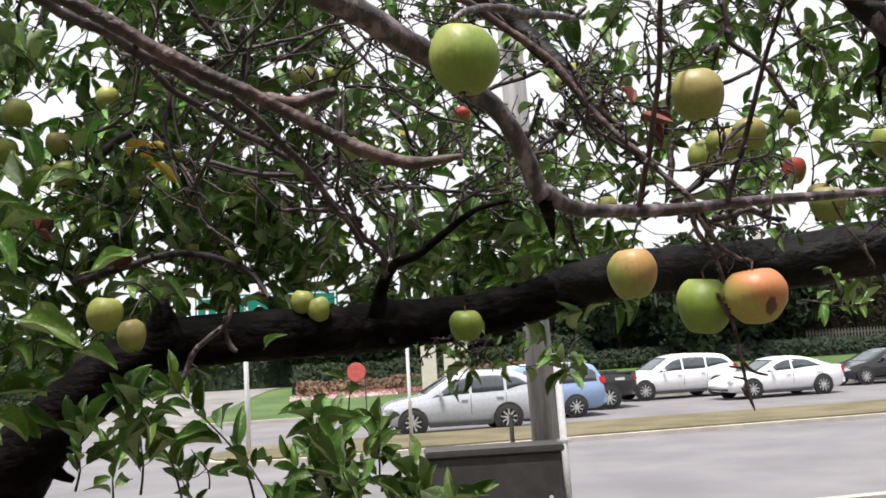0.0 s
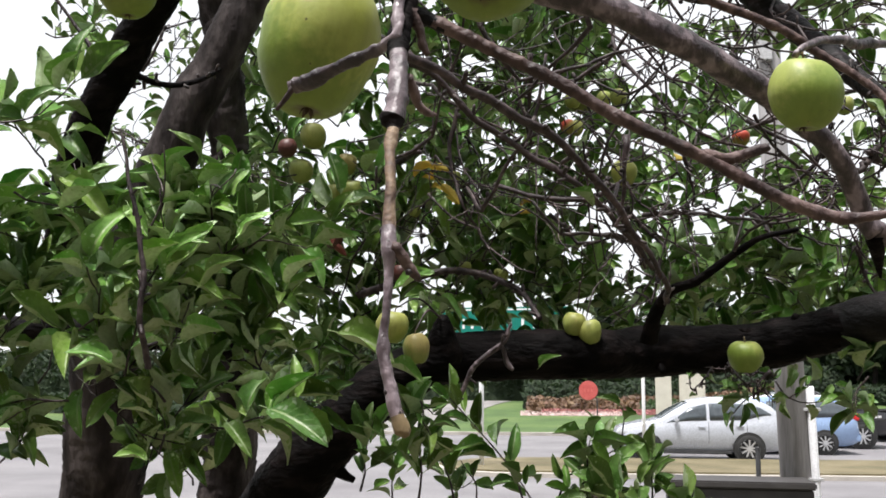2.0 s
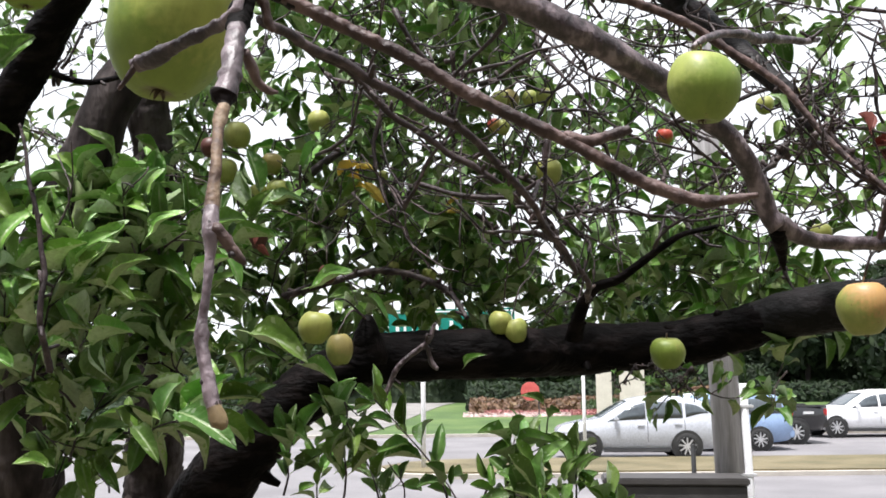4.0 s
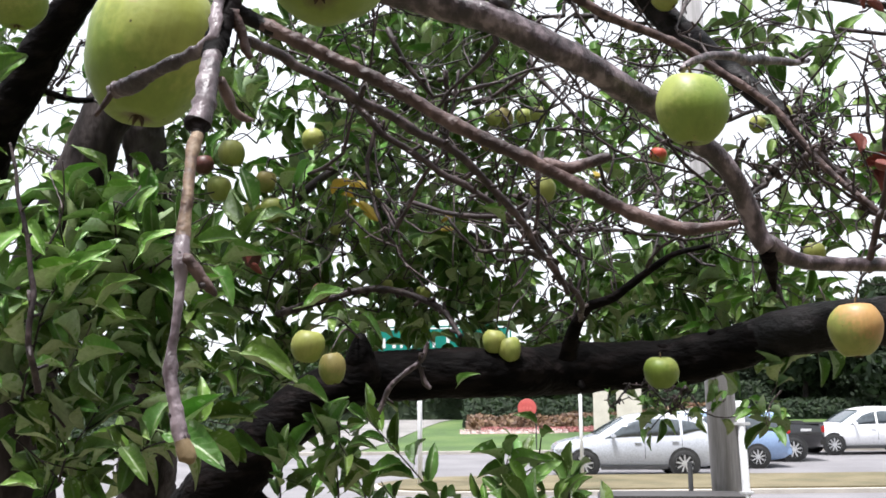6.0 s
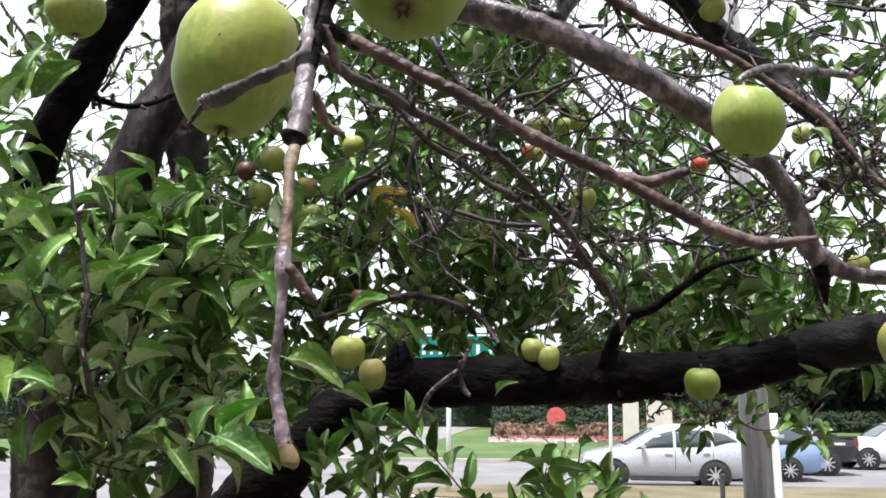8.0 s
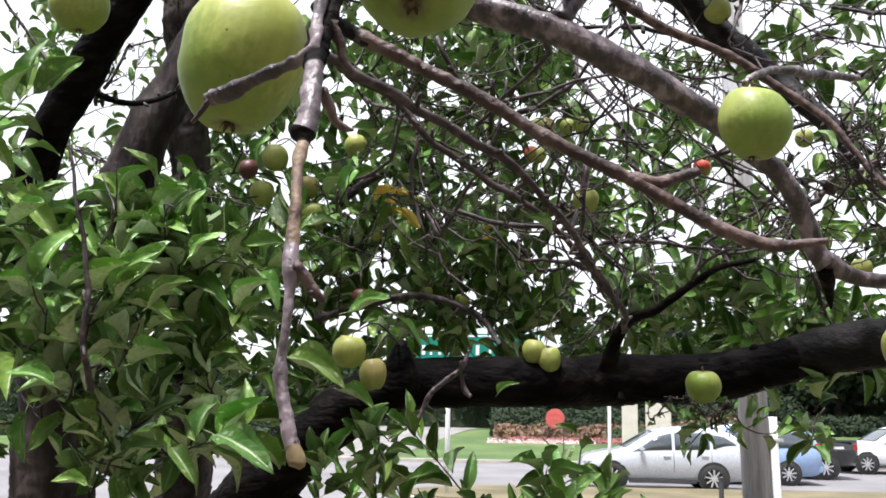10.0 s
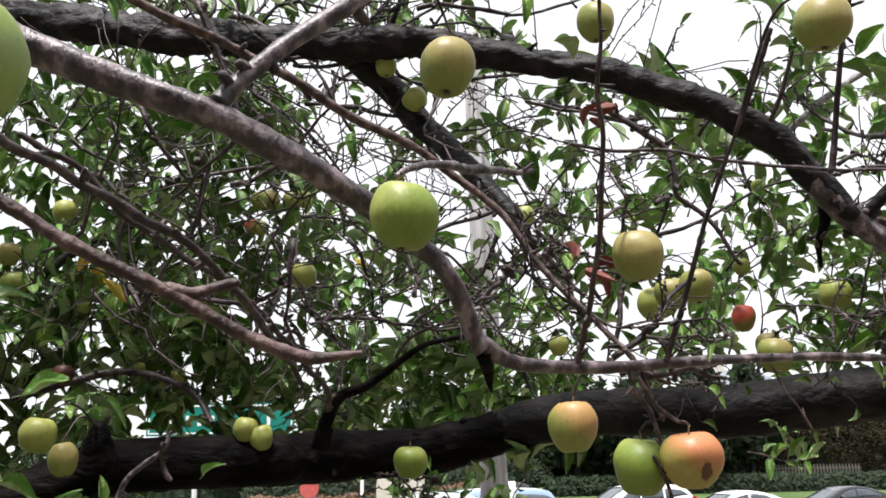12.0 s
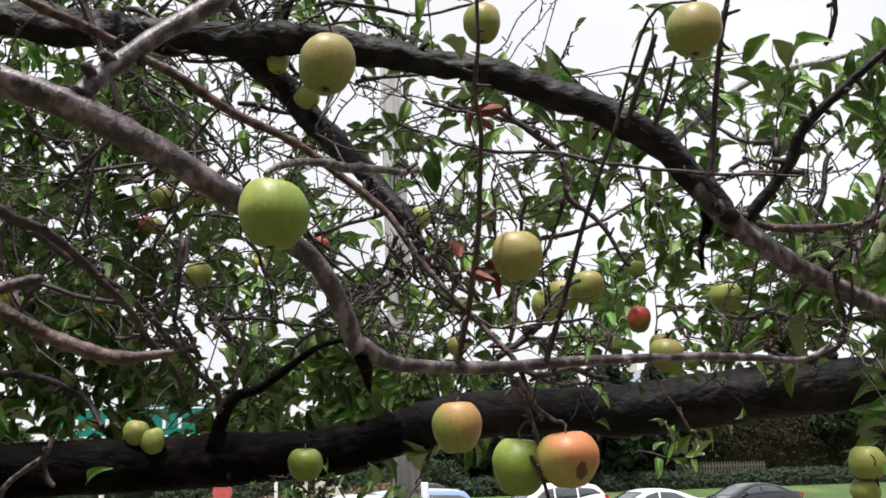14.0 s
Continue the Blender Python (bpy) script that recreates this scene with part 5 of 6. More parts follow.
apple(0.538, 1.043, 2.763, 0.0645, 1.010, 'tan', 8, 0)
apple(0.337, 1.327, 2.905, 0.0565, 1.118, 'tan', 0, 0)
apple(0.973, 2.553, 2.657, 0.0653, 1.227, 'cheek', 0, 8)
apple(0.935, 2.269, 2.523, 0.0846, 1.065, 'tan', 0, 0)
apple(1.162, 2.406, 2.693, 0.0831, 1.036, 'light', 0, 0)
apple(1.302, 2.075, 2.259, 0.0772, 1.032, 'light', 0, 0)
apple(1.298, 2.090, 2.196, 0.0648, 0.962, 'light', 0, 0)
apple(0.974, 2.366, 2.968, 0.0386, 1.154, 'light', 0, 0)
apple(0.314, 1.980, 2.787, 0.0403, 1.235, 'light', 0, 0)
apple(-0.203, 2.513, 2.774, 0.0682, 1.043, 'light', 0, 0)
apple(-0.889, 2.680, 2.993, 0.0676, 1.080, 'light', 0, 0)
apple(-1.125, 2.635, 2.955, 0.0778, 1.080, 'light', 0, 0)
apple(-1.015, 2.687, 2.788, 0.0744, 1.080, 'light', 0, 0)
apple(-1.029, 2.670, 2.871, 0.0643, 1.080, 'tan', 0, 0)
apple(-1.166, 2.644, 2.851, 0.0744, 1.080, 'light', 0, 0)
apple(-1.073, 2.675, 2.784, 0.0575, 1.080, 'light', 0, 0)
apple(-0.711, 2.745, 2.834, 0.0338, 1.080, 'light', 0, 0)
apple(-0.778, 2.697, 3.034, 0.0338, 1.080, 'light', 0, 0)
apple(-0.581, 2.821, 2.545, 0.0338, 1.080, 'light', 0, 0)
apple(-0.692, 2.794, 2.567, 0.0372, 1.080, 'light', 0, 0)
apple(-0.835, 2.735, 2.734, 0.0406, 1.080, 'light', 0, 0)
apple(-0.336, 2.789, 3.054, 0.0676, 1.080, 'tan', 0, 0)
apple(-0.364, 2.655, 2.945, 0.0416, 1.100, 'cheek', 0, 0)
apple(-0.341, 2.661, 2.941, 0.0416, 1.100, 'light', 0, 0)
apple(0.106, 2.759, 2.914, 0.0416, 1.100, 'cheek', 0, 0)
apple(0.395, 2.806, 3.001, 0.0513, 1.100, 'light', 0, 0)
apple(-0.222, 2.672, 3.027, 0.0481, 1.100, 'light', 0, 0)
apple(-1.149, 2.499, 2.887, 0.0545, 1.100, 'rotten', 0, 0)
apple(-0.841, 2.623, 2.532, 0.0545, 1.100, 'rotten', 0, 0)
apple(-1.028, 2.567, 2.629, 0.0545, 1.100, 'rotten', 0, 0)
apple(0.111, 2.706, 2.899, 0.0416, 1.100, 'cheek', 0, 0)
apple(-0.358, 2.735, 3.044, 0.0481, 1.100, 'light', 0, 0)
apple(-0.267, 2.724, 3.039, 0.0449, 1.100, 'light', 0, 0)
apple(-0.606, 2.884, 2.555, 0.0320, 1.100, 'light', 0, 0)
apple(0.926, 2.409, 2.767, 0.0427, 1.100, 'light', 0, 0)
apple(0.452, 2.448, 2.574, 0.0513, 1.100, 'light', 0, 0)
apple(0.993, 2.452, 2.571, 0.0626, 1.100, 'tan', 0, 0)

# a spur from each stalk to the nearest wood
wood = np.array(HOLD)
for top in APPLE_TOPS:
    rng = random.Random(f"{top.x:.3f}")
    d = wood[:, :3] - np.array(top)
    score = np.linalg.norm(d, axis=1) + 0.25 * np.maximum(0, -d[:, 2])
    k = int(np.argmin(score))
    end = Vector(wood[k, :3])
    mid = top.lerp(end, 0.45) + Vector((rng.gauss(0, 0.06), rng.gauss(0, 0.06), 0.25)) * (end - top).length
    run = spline([(*top, 0.0016), (*mid, 0.0022), (*end, 0.0028)], 0.01)
    tube(TWIG_V, TWIG_F, run - np.array([*B, 0]), 6, 0.2)
    if rng.random() < 0.7:
        put_leaf(rng, top, Vector((rng.gauss(0, 1), rng.gauss(0, 1), 0.3)), 0.045)

part_mesh("twig_tangle", mesh_of("twig_tangle", TWIG_V, TWIG_F, BARK_TWIG, True), tree, "tangle of thin grey-brown twigs", "stuff")

# yellow and dead leaves
rng = random.Random(8)
def odd_leaf(x, y, z, size, mat, label):
    """A leaf of its own colour among the green ones."""
    V, f, i, uv = SHAPES[rng.randrange(len(SHAPES))]
    me = mesh_of("leaf", [tuple(v) for v in V], f, [mat, mat], True, i, uv)
    ob = part_mesh("leaf", me, tree, label)
    ob.matrix_local = pose(x - B[0], y - B[1], z - B[2], rng.uniform(-80, 80), rng.uniform(-80, 80), rng.uniform(0, 360)) @ Matrix.Scale(size, 4)


odd_leaf(-0.665, 2.330, 2.785, 0.072, LEAF_YELLOW, 'bright yellow leaf')
odd_leaf(-0.662, 2.330, 2.738, 0.072, LEAF_YELLOW, 'bright yellow leaf')
odd_leaf(-0.713, 2.497, 2.776, 0.054, LEAF_YELLOW, 'bright yellow leaf')
odd_leaf(-0.739, 2.500, 2.812, 0.060, LEAF_YELLOW, 'bright yellow leaf')
odd_leaf(-0.736, 2.500, 2.754, 0.043, LEAF_YELLOW, 'bright yellow leaf')
odd_leaf(-0.037, 2.688, 2.840, 0.059, LEAF_YELLOW, 'bright yellow leaf')
odd_leaf(-0.509, 2.661, 2.704, 0.043, LEAF_YELLOW, 'bright yellow leaf')
odd_leaf(-0.520, 2.714, 2.731, 0.053, LEAF_YELLOW, 'bright yellow leaf')
odd_leaf(0.290, 1.288, 2.528, 0.042, LEAF_DEAD, 'dead reddish-brown leaf')
odd_leaf(0.290, 1.325, 2.543, 0.035, LEAF_DEAD, 'dead reddish-brown leaf')
odd_leaf(0.330, 1.442, 2.813, 0.053, LEAF_DEAD, 'dead reddish-brown leaf')
odd_leaf(0.327, 1.414, 2.769, 0.050, LEAF_DEAD, 'dead reddish-brown leaf')
odd_leaf(0.348, 1.476, 2.818, 0.039, LEAF_DEAD, 'dead reddish-brown leaf')
odd_leaf(0.409, 1.751, 2.625, 0.051, LEAF_DEAD, 'dead reddish-brown leaf')
odd_leaf(0.384, 1.742, 2.621, 0.066, LEAF_DEAD, 'dead reddish-brown leaf')
odd_leaf(0.322, 1.402, 2.877, 0.054, LEAF_UNDER_ONE, 'pale grey-green turned leaf')
odd_leaf(0.310, 1.387, 2.834, 0.053, LEAF_UNDER_ONE, 'pale grey-green turned leaf')
odd_leaf(-0.928, 2.294, 2.568, 0.051, LEAF_DEAD, 'dead reddish-brown leaf')
odd_leaf(-0.903, 2.237, 2.568, 0.050, LEAF_DEAD, 'dead reddish-brown leaf')

# fruit hangs clear of the leaves
FRUIT = np.array([tuple(v) for v in APPLE_TOPS])


def clear(v):
    d = np.array(v[0] + v[1] @ Vector((0, 0.6 * v[2], 0))) - FRUIT
    return not ((np.abs(d[:, 0]) < 0.07) & (np.abs(d[:, 2] + 0.045) < 0.065) & (d[:, 1] > -0.55) & (d[:, 1] < 0.03)).any()


LEAVES = [v for v in LEAVES if clear(v)]

# large leaves at the outside of the crown, from base to tip
FRONT = [
    ((-0.633, 1.480, 2.315), (-0.516, 1.450, 2.286)),
    ((-0.703, 1.380, 2.196), (-0.577, 1.320, 2.161)),
    ((-0.867, 1.600, 2.478), (-0.809, 1.580, 2.546)),
    ((-1.212, 1.560, 2.615), (-1.084, 1.520, 2.556)),
    ((-1.173, 1.500, 2.537), (-1.053, 1.480, 2.543)),
    ((-0.550, 1.520, 2.263), (-0.478, 1.500, 2.238)),
    ((-1.089, 1.600, 2.569), (-1.022, 1.570, 2.494)),
    ((-0.924, 1.520, 2.294), (-0.831, 1.500, 2.321)),
    ((-0.406, 2.300, 2.259), (-0.367, 2.280, 2.303)),
    ((-0.605, 1.700, 2.399), (-0.508, 1.700, 2.418)),
    ((-0.961, 1.400, 2.252), (-1.018, 1.360, 2.304)),
    ((-0.855, 1.450, 2.381), (-0.767, 1.420, 2.431)),
    ((-0.719, 1.500, 2.383), (-0.669, 1.480, 2.445)),
    ((-0.772, 1.400, 2.176), (-0.708, 1.360, 2.130)),
    ((-0.861, 1.350, 2.111), (-0.908, 1.320, 2.129)),
]

# the leaves: the nearest ones singly, the rest as one mass
LEAVES.sort(key=lambda v: (v[0] - Vector((-0.45, 0.1, 2.3))).length)
singles = [mesh_of("leaf", [tuple(v) for v in V], f, [LEAF_TOP_ONE, LEAF_UNDER_ONE], True, i, uv) for V, f, i, uv in SHAPES]
for place, turn, size, kind in LEAVES[:300]:
    ob = part_mesh("leaf", singles[kind], tree)
    ob.matrix_local = Matrix.Translation(place - BASE) @ turn.to_4x4() @ Matrix.Scale(size, 4)
for k, (base, tip) in enumerate(FRONT):
    y = Vector(tip) - Vector(base)
    x = y.cross(Vector((0.15 * (k % 3 - 1), -0.9, 1.0))).normalized()
    z = x.cross(y.normalized())
    ob = part_mesh("leaf", singles[(k * 5 + 1) % len(singles)], tree)
    ob.matrix_local = Matrix.Translation(Vector(base) - BASE) @ Matrix((x, y.normalized(), z)).transposed().to_4x4() @ Matrix.Scale(y.length / 1.12, 4)
verts, faces, index, runs, count = [], [], [], [], 0
for place, turn, size, kind in LEAVES[300:]:
    V, f, i, uv = SHAPES[kind]
    runs += uv
    verts.append(V @ (np.array(turn).T * size) + (np.array(place) - B))
    faces += [tuple(count + k for k in q) for q in f]
    index += i
    count += len(V)
part_mesh("foliage", mesh_of("foliage", np.concatenate(verts).tolist(), faces, [LEAF_TOP, LEAF_UNDER], True, index, runs), tree, "dense green leaves with pale undersides", "stuff")

# ---- roadside things ----
def post_mesh(bm, x, y, z0, z1, r, seg=12, top=None, lean=(0, 0)):
    m = Matrix.Translation((x, y, 0))
    m[0][2], m[1][2] = lean
    return lathe(bm, [(r, z0), (r * 0.98, (z0 + z1) / 2), (top or r, z1 - 0.01), ((top or r) * 0.9, z1)], seg, m=m)


def utility_pole(x, y):
    z = rise(x, y)
    ob = tagged(new("utility_pole"), "weathered grey wooden utility pole with a white conduit", "pole")
    ob.location = (x, y, z)
    part("pole_shaft", post_mesh(bmesh.new(), 0, 0, -0.1, 7.35, 0.152, 20, 0.118, (-0.022, 0)), POLE_WOOD, ob, smooth=True)
    part("conduit", post_mesh(bmesh.new(), 0.185, -0.06, 0.0, 2.15, 0.042, 12, lean=(-0.022, 0)), CONDUIT, ob, "white plastic conduit", True)
    for h in (0.5, 1.2, 1.9):
        part("conduit_clip", boxed(0.05, 0.23, -0.105, 0.0, h, h + 0.03, bevel=0.004), GALV, ob)
    part("cross_piece", boxed(-0.25, -0.1, -0.19, -0.12, 5.6, 6.1, bevel=0.01), GALV, ob)


def cabinet(x, y, w, d, top):
    z = rise(x, y)
    ob = tagged(new("utility_cabinet"), "dark grey utility cabinet with a lighter lid", "cabinet")
    ob.location, ob.rotation_euler = (x, y, z), (0, 0, radians(3))
    h = top - z
    part("cabinet_body", boxed(-w / 2, w / 2, -d / 2, d / 2, -0.05, h - 0.07, bevel=0.012), CABINET, ob)
    part("lid", boxed(-w / 2 - 0.025, w / 2 + 0.025, -d / 2 - 0.03, d / 2 + 0.03, h - 0.07, h, bevel=0.015), CABINET_LID, ob, "lighter grey lid")
    part("door_panel", boxed(-w / 2 + 0.06, w / 2 - 0.06, -d / 2 - 0.012, -d / 2, 0.12, h - 0.16, bevel=0.004), CABINET, ob)
    part("latch", boxed(w / 2 - 0.16, w / 2 - 0.12, -d / 2 - 0.04, -d / 2 - 0.012, h * 0.5, h * 0.5 + 0.12, bevel=0.006), GALV, ob)


def street_sign(x, y, bottom, w, h):
    ob = tagged(new("street_sign"), "green street sign with white lettering and border on a white post", "sign")
    ob.location = (x, y, 0.1)
    part("post", post_mesh(bmesh.new(), -0.55, 0.05, 0, bottom + 0.5, 0.06), SIGN_WHITE, ob, "white round post", True)
    plate = part("plate", boxed(-w / 2, w / 2, -0.02, 0.0, bottom, bottom + h, bevel=0.006), SIGN_GREEN, ob)
    b = 0.04
    for x0, x1, z0, z1 in ((-w / 2 + b, w / 2 - b, bottom + b, bottom + b * 1.9), (-w / 2 + b, w / 2 - b, bottom + h - b * 1.9, bottom + h - b), (-w / 2 + b, -w / 2 + b * 1.9, bottom + 2 * b, bottom + h - 2 * b), (w / 2 - b * 1.9, w / 2 - b, bottom + 2 * b, bottom + h - 2 * b)):
        part("border", boxed(x0, x1, -0.026, -0.021, z0, z1), SIGN_WHITE, plate)
    rng = random.Random(3)
    px = -w / 2 + 0.25
    while px < w / 2 - 0.3:
        cw = rng.uniform(0.06, 0.1)
        part("letter_bar", boxed(px, px + cw, -0.026, -0.021, bottom + h * 0.3, bottom + h * (0.75 if rng.random() < 0.3 else 0.62)), SIGN_WHITE, plate)
        px += cw + rng.uniform(0.1, 0.3)


def red_sign(x, y):
    z = rise(x, y)
    ob = tagged(new("road_sign"), "round red road sign on a dark post in the lawn", "sign")
    ob.location, ob.rotation_euler = (x, y, z), (0, 0, radians(-5))
    part("post", boxed(-0.025, 0.025, -0.02, 0.02, 0, 1.85, bevel=0.006), TRIM, ob, "dark metal post")
    part("bracket", boxed(-0.4, 0.02, -0.024, -0.004, 1.69, 1.75, bevel=0.004), TRIM, ob)
    face = part("sign_face", lathe(bmesh.new(), [(0.39, -0.045), (0.40, -0.04), (0.40, -0.028)], 32, "y", Matrix.Translation((-0.36, 0, 1.72))), SIGN_RED, ob, "round red plate")
    for k in range(3):
        part("letter_bar", boxed(-0.54 + 0.14 * k, -0.46 + 0.14 * k, -0.052, -0.047, 1.66, 1.78), SIGN_FADED, face)


def thin_post(name, x, y, z0, h, r, mat, label):
    ob = tagged(new(name), label, "post")
    ob.location = (x, y, z0)
    part("shaft", post_mesh(bmesh.new(), 0, 0, 0, h, r, 10), mat, ob, smooth=True)
    part("cap", post_mesh(bmesh.new(), 0, 0, h, h + r, r * 1.15, 10), mat, ob)


# ---- cars ----
def smooth_line(pts, n):
    """n even samples along x of a smooth line through (x, z) points."""
    run = spline([(x, 0, z, 0) for x, z in pts], 0.03)
    xs = np.linspace(pts[0][0], pts[-1][0], n)
    return xs, np.interp(xs, np.maximum.accumulate(run[:, 0]), run[:, 2])


class Shell:
    """The outer skin of a car from its upper outline, its belt line and its width: rounded in plan, narrowing towards the roof."""

    def __init__(self, top, belt, width, sill, tumble):
        self.x, self.top = smooth_line(top, 61)
        self.belt = np.interp(self.x, [p[0] for p in belt], [p[1] for p in belt])
        self.width, self.sill, self.tumble = width, sill, tumble
        self.front, self.back = self.x[0], self.x[-1]

    def ring(self, x):
        """Half a cross-section at x, from under the floor over the side to the top."""
        mid, half = (self.front + self.back) / 2, (self.back - self.front) / 2
        u = min(1.0, abs((x - mid) / half))
        w = self.width / 2 * (1 - 0.26 * u**9 - 0.03 * u**2)
        top = float(np.interp(x, self.x, self.top))
        belt = min(float(np.interp(x, self.x, self.belt)), top - 0.015)
        low = self.sill + 0.16 * u**12
        low = min(low, belt - 0.08)
        g = top - belt
        lean = self.tumble * g / 0.65
        edge = 0.93 * w - lean
        return [(0, low), (0.86 * w, low), (0.965 * w, low + 0.3 * (belt - low)), (w, low + 0.62 * (belt - low)), (0.985 * w, belt - 0.10 * (belt - low)), (0.95 * w, belt),
                (0.945 * w - 0.45 * lean, belt + 0.45 * g), (0.94 * w - 0.85 * lean, belt + 0.84 * g), (edge - 0.05 * w, belt + 0.955 * g), (0.55 * edge, top - 0.006), (0, top)]

    def body(self):
        bm = bmesh.new()
        loops = []
        for x in self.x:
            half = self.ring(x)
            pts = [(y, z) for y, z in half] + [(-y, z) for y, z in half[-2:0:-1]]
            loops.append([bm.verts.new((x, y, z)) for y, z in pts])
        n = len(loops[0])
        for a, b in zip(loops, loops[1:]):
            for k in range(n):
                bm.faces.new((a[k], a[(k + 1) % n], b[(k + 1) % n], b[k]))
        bm.faces.new(loops[0])
        bm.faces.new(loops[-1][::-1])
        bmesh.ops.recalc_face_normals(bm, faces=bm.faces[:])
        return bm

    def glass_side(self, low_line, high_line, side):
        """A pane in the side between two lines of (x, share of the way from the belt to the roof edge)."""
        x0, x1 = low_line[0][0], low_line[-1][0]
        bm = bmesh.new()
        grid = []
        for k in range(13):
            x = x0 + (x1 - x0) * k / 12
            f0 = float(np.interp(x, [p[0] for p in low_line], [p[1] for p in low_line]))
            f1 = float(np.interp(x, [p[0] for p in high_line], [p[1] for p in high_line]))
            r = self.ring(x)
            col = []
            for j in range(4):
                f = (f0 + (max(f1, f0 + 0.01) - f0) * j / 3) * 2
                (ya, za), (yb, zb) = (r[5], r[6]) if f < 1 else (r[6], r[7])
                f = f if f < 1 else f - 1
                col.append((bm.verts.new((x, side * (ya + (yb - ya) * f + 0.008), za + (zb - za) * f)), bm.verts.new((x, side * (ya + (yb - ya) * f - 0.02), za + (zb - za) * f))))
            grid.append(col)
        for a, b in zip(grid, grid[1:]):
            for j in range(3):
                for s in (0, 1):
                    bm.faces.new((a[j][s], b[j][s], b[j + 1][s], a[j + 1][s]))
            bm.faces.new((a[0][0], b[0][0], b[0][1], a[0][1]))
            bm.faces.new((a[3][0], b[3][0], b[3][1], a[3][1]))
        bm.faces.new([grid[0][j][0] for j in range(4)] + [grid[0][j][1] for j in (3, 2, 1, 0)])
        bm.faces.new([grid[-1][j][0] for j in range(4)] + [grid[-1][j][1] for j in (3, 2, 1, 0)])
        bmesh.ops.recalc_face_normals(bm, faces=bm.faces[:])
        return bm

    def glass_end(self, x0, x1):
        """A windscreen or rear window along the upper outline from x0 to x1."""
        bm = bmesh.new()
        rows = []
        for k in range(9):
            x = x0 + (x1 - x0) * k / 8
            r = self.ring(x)
            (ye, ze), (ym, zm), (_, zt) = r[8], r[9], r[10]
            line = [(-ye, ze), (-ym, zm), (0, zt), (ym, zm), (ye, ze)]
            rows.append([(bm.verts.new((x, y * 0.97, z + 0.010)), bm.verts.new((x, y * 0.97, z - 0.02))) for y, z in line])
        for a, b in zip(rows, rows[1:]):
            for j in range(4):
                for s in (0, 1):
                    bm.faces.new((a[j][s], a[j + 1][s], b[j + 1][s], b[j][s]))
            for j in (0, 4):
                bm.faces.new((a[j][0], b[j][0], b[j][1], a[j][1]))
        for r in (rows[0], rows[-1]):
            for j in range(4):
                bm.faces.new((r[j][0], r[j + 1][0], r[j + 1][1], r[j][1]))
        bmesh.ops.recalc_face_normals(bm, faces=bm.faces[:])
        return bm


def wheel(car, x, y, r, side):
    """A wheel with its tyre and a five-spoked rim."""
    m = Matrix.Translation((x, y, r))
    tyre = part("wheel", lathe(bmesh.new(), [(r * 0.62, -0.10), (r * 0.92, -0.11), (r, -0.08), (r, 0.08), (r * 0.92, 0.11), (r * 0.62, 0.10)], 28, "y", m), BLACK, car, "black tyre", True)
    o = 0.085 * side
    bm = lathe(bmesh.new(), [(r * 0.66, o - 0.03), (r * 0.66, o + 0.02), (r * 0.60, o + 0.022), (r * 0.56, o - 0.01)], 24, "y", m)
    bmesh.ops.delete(bm, geom=[f for f in bm.faces if len(f.verts) > 12], context="FACES")
    for k in range(9):
        a = 2 * math.pi * k / 9
        mm = m @ Matrix.Rotation(a, 4, "Y")
        bmesh.ops.create_cube(bm, size=1, matrix=mm @ Matrix.Translation((0, o + 0.015 * side, r * 0.32)) @ Matrix.Diagonal((r * 0.11, 0.02, r * 0.6, 1)))
    lathe(bm, [(r * 0.15, o - 0.02), (r * 0.15, o + 0.03 * side + 0.001), (r * 0.1, o + 0.034 * side + 0.002)], 12, "y", m)
    part("rim", bm, RIM, tyre, "silver alloy rim")


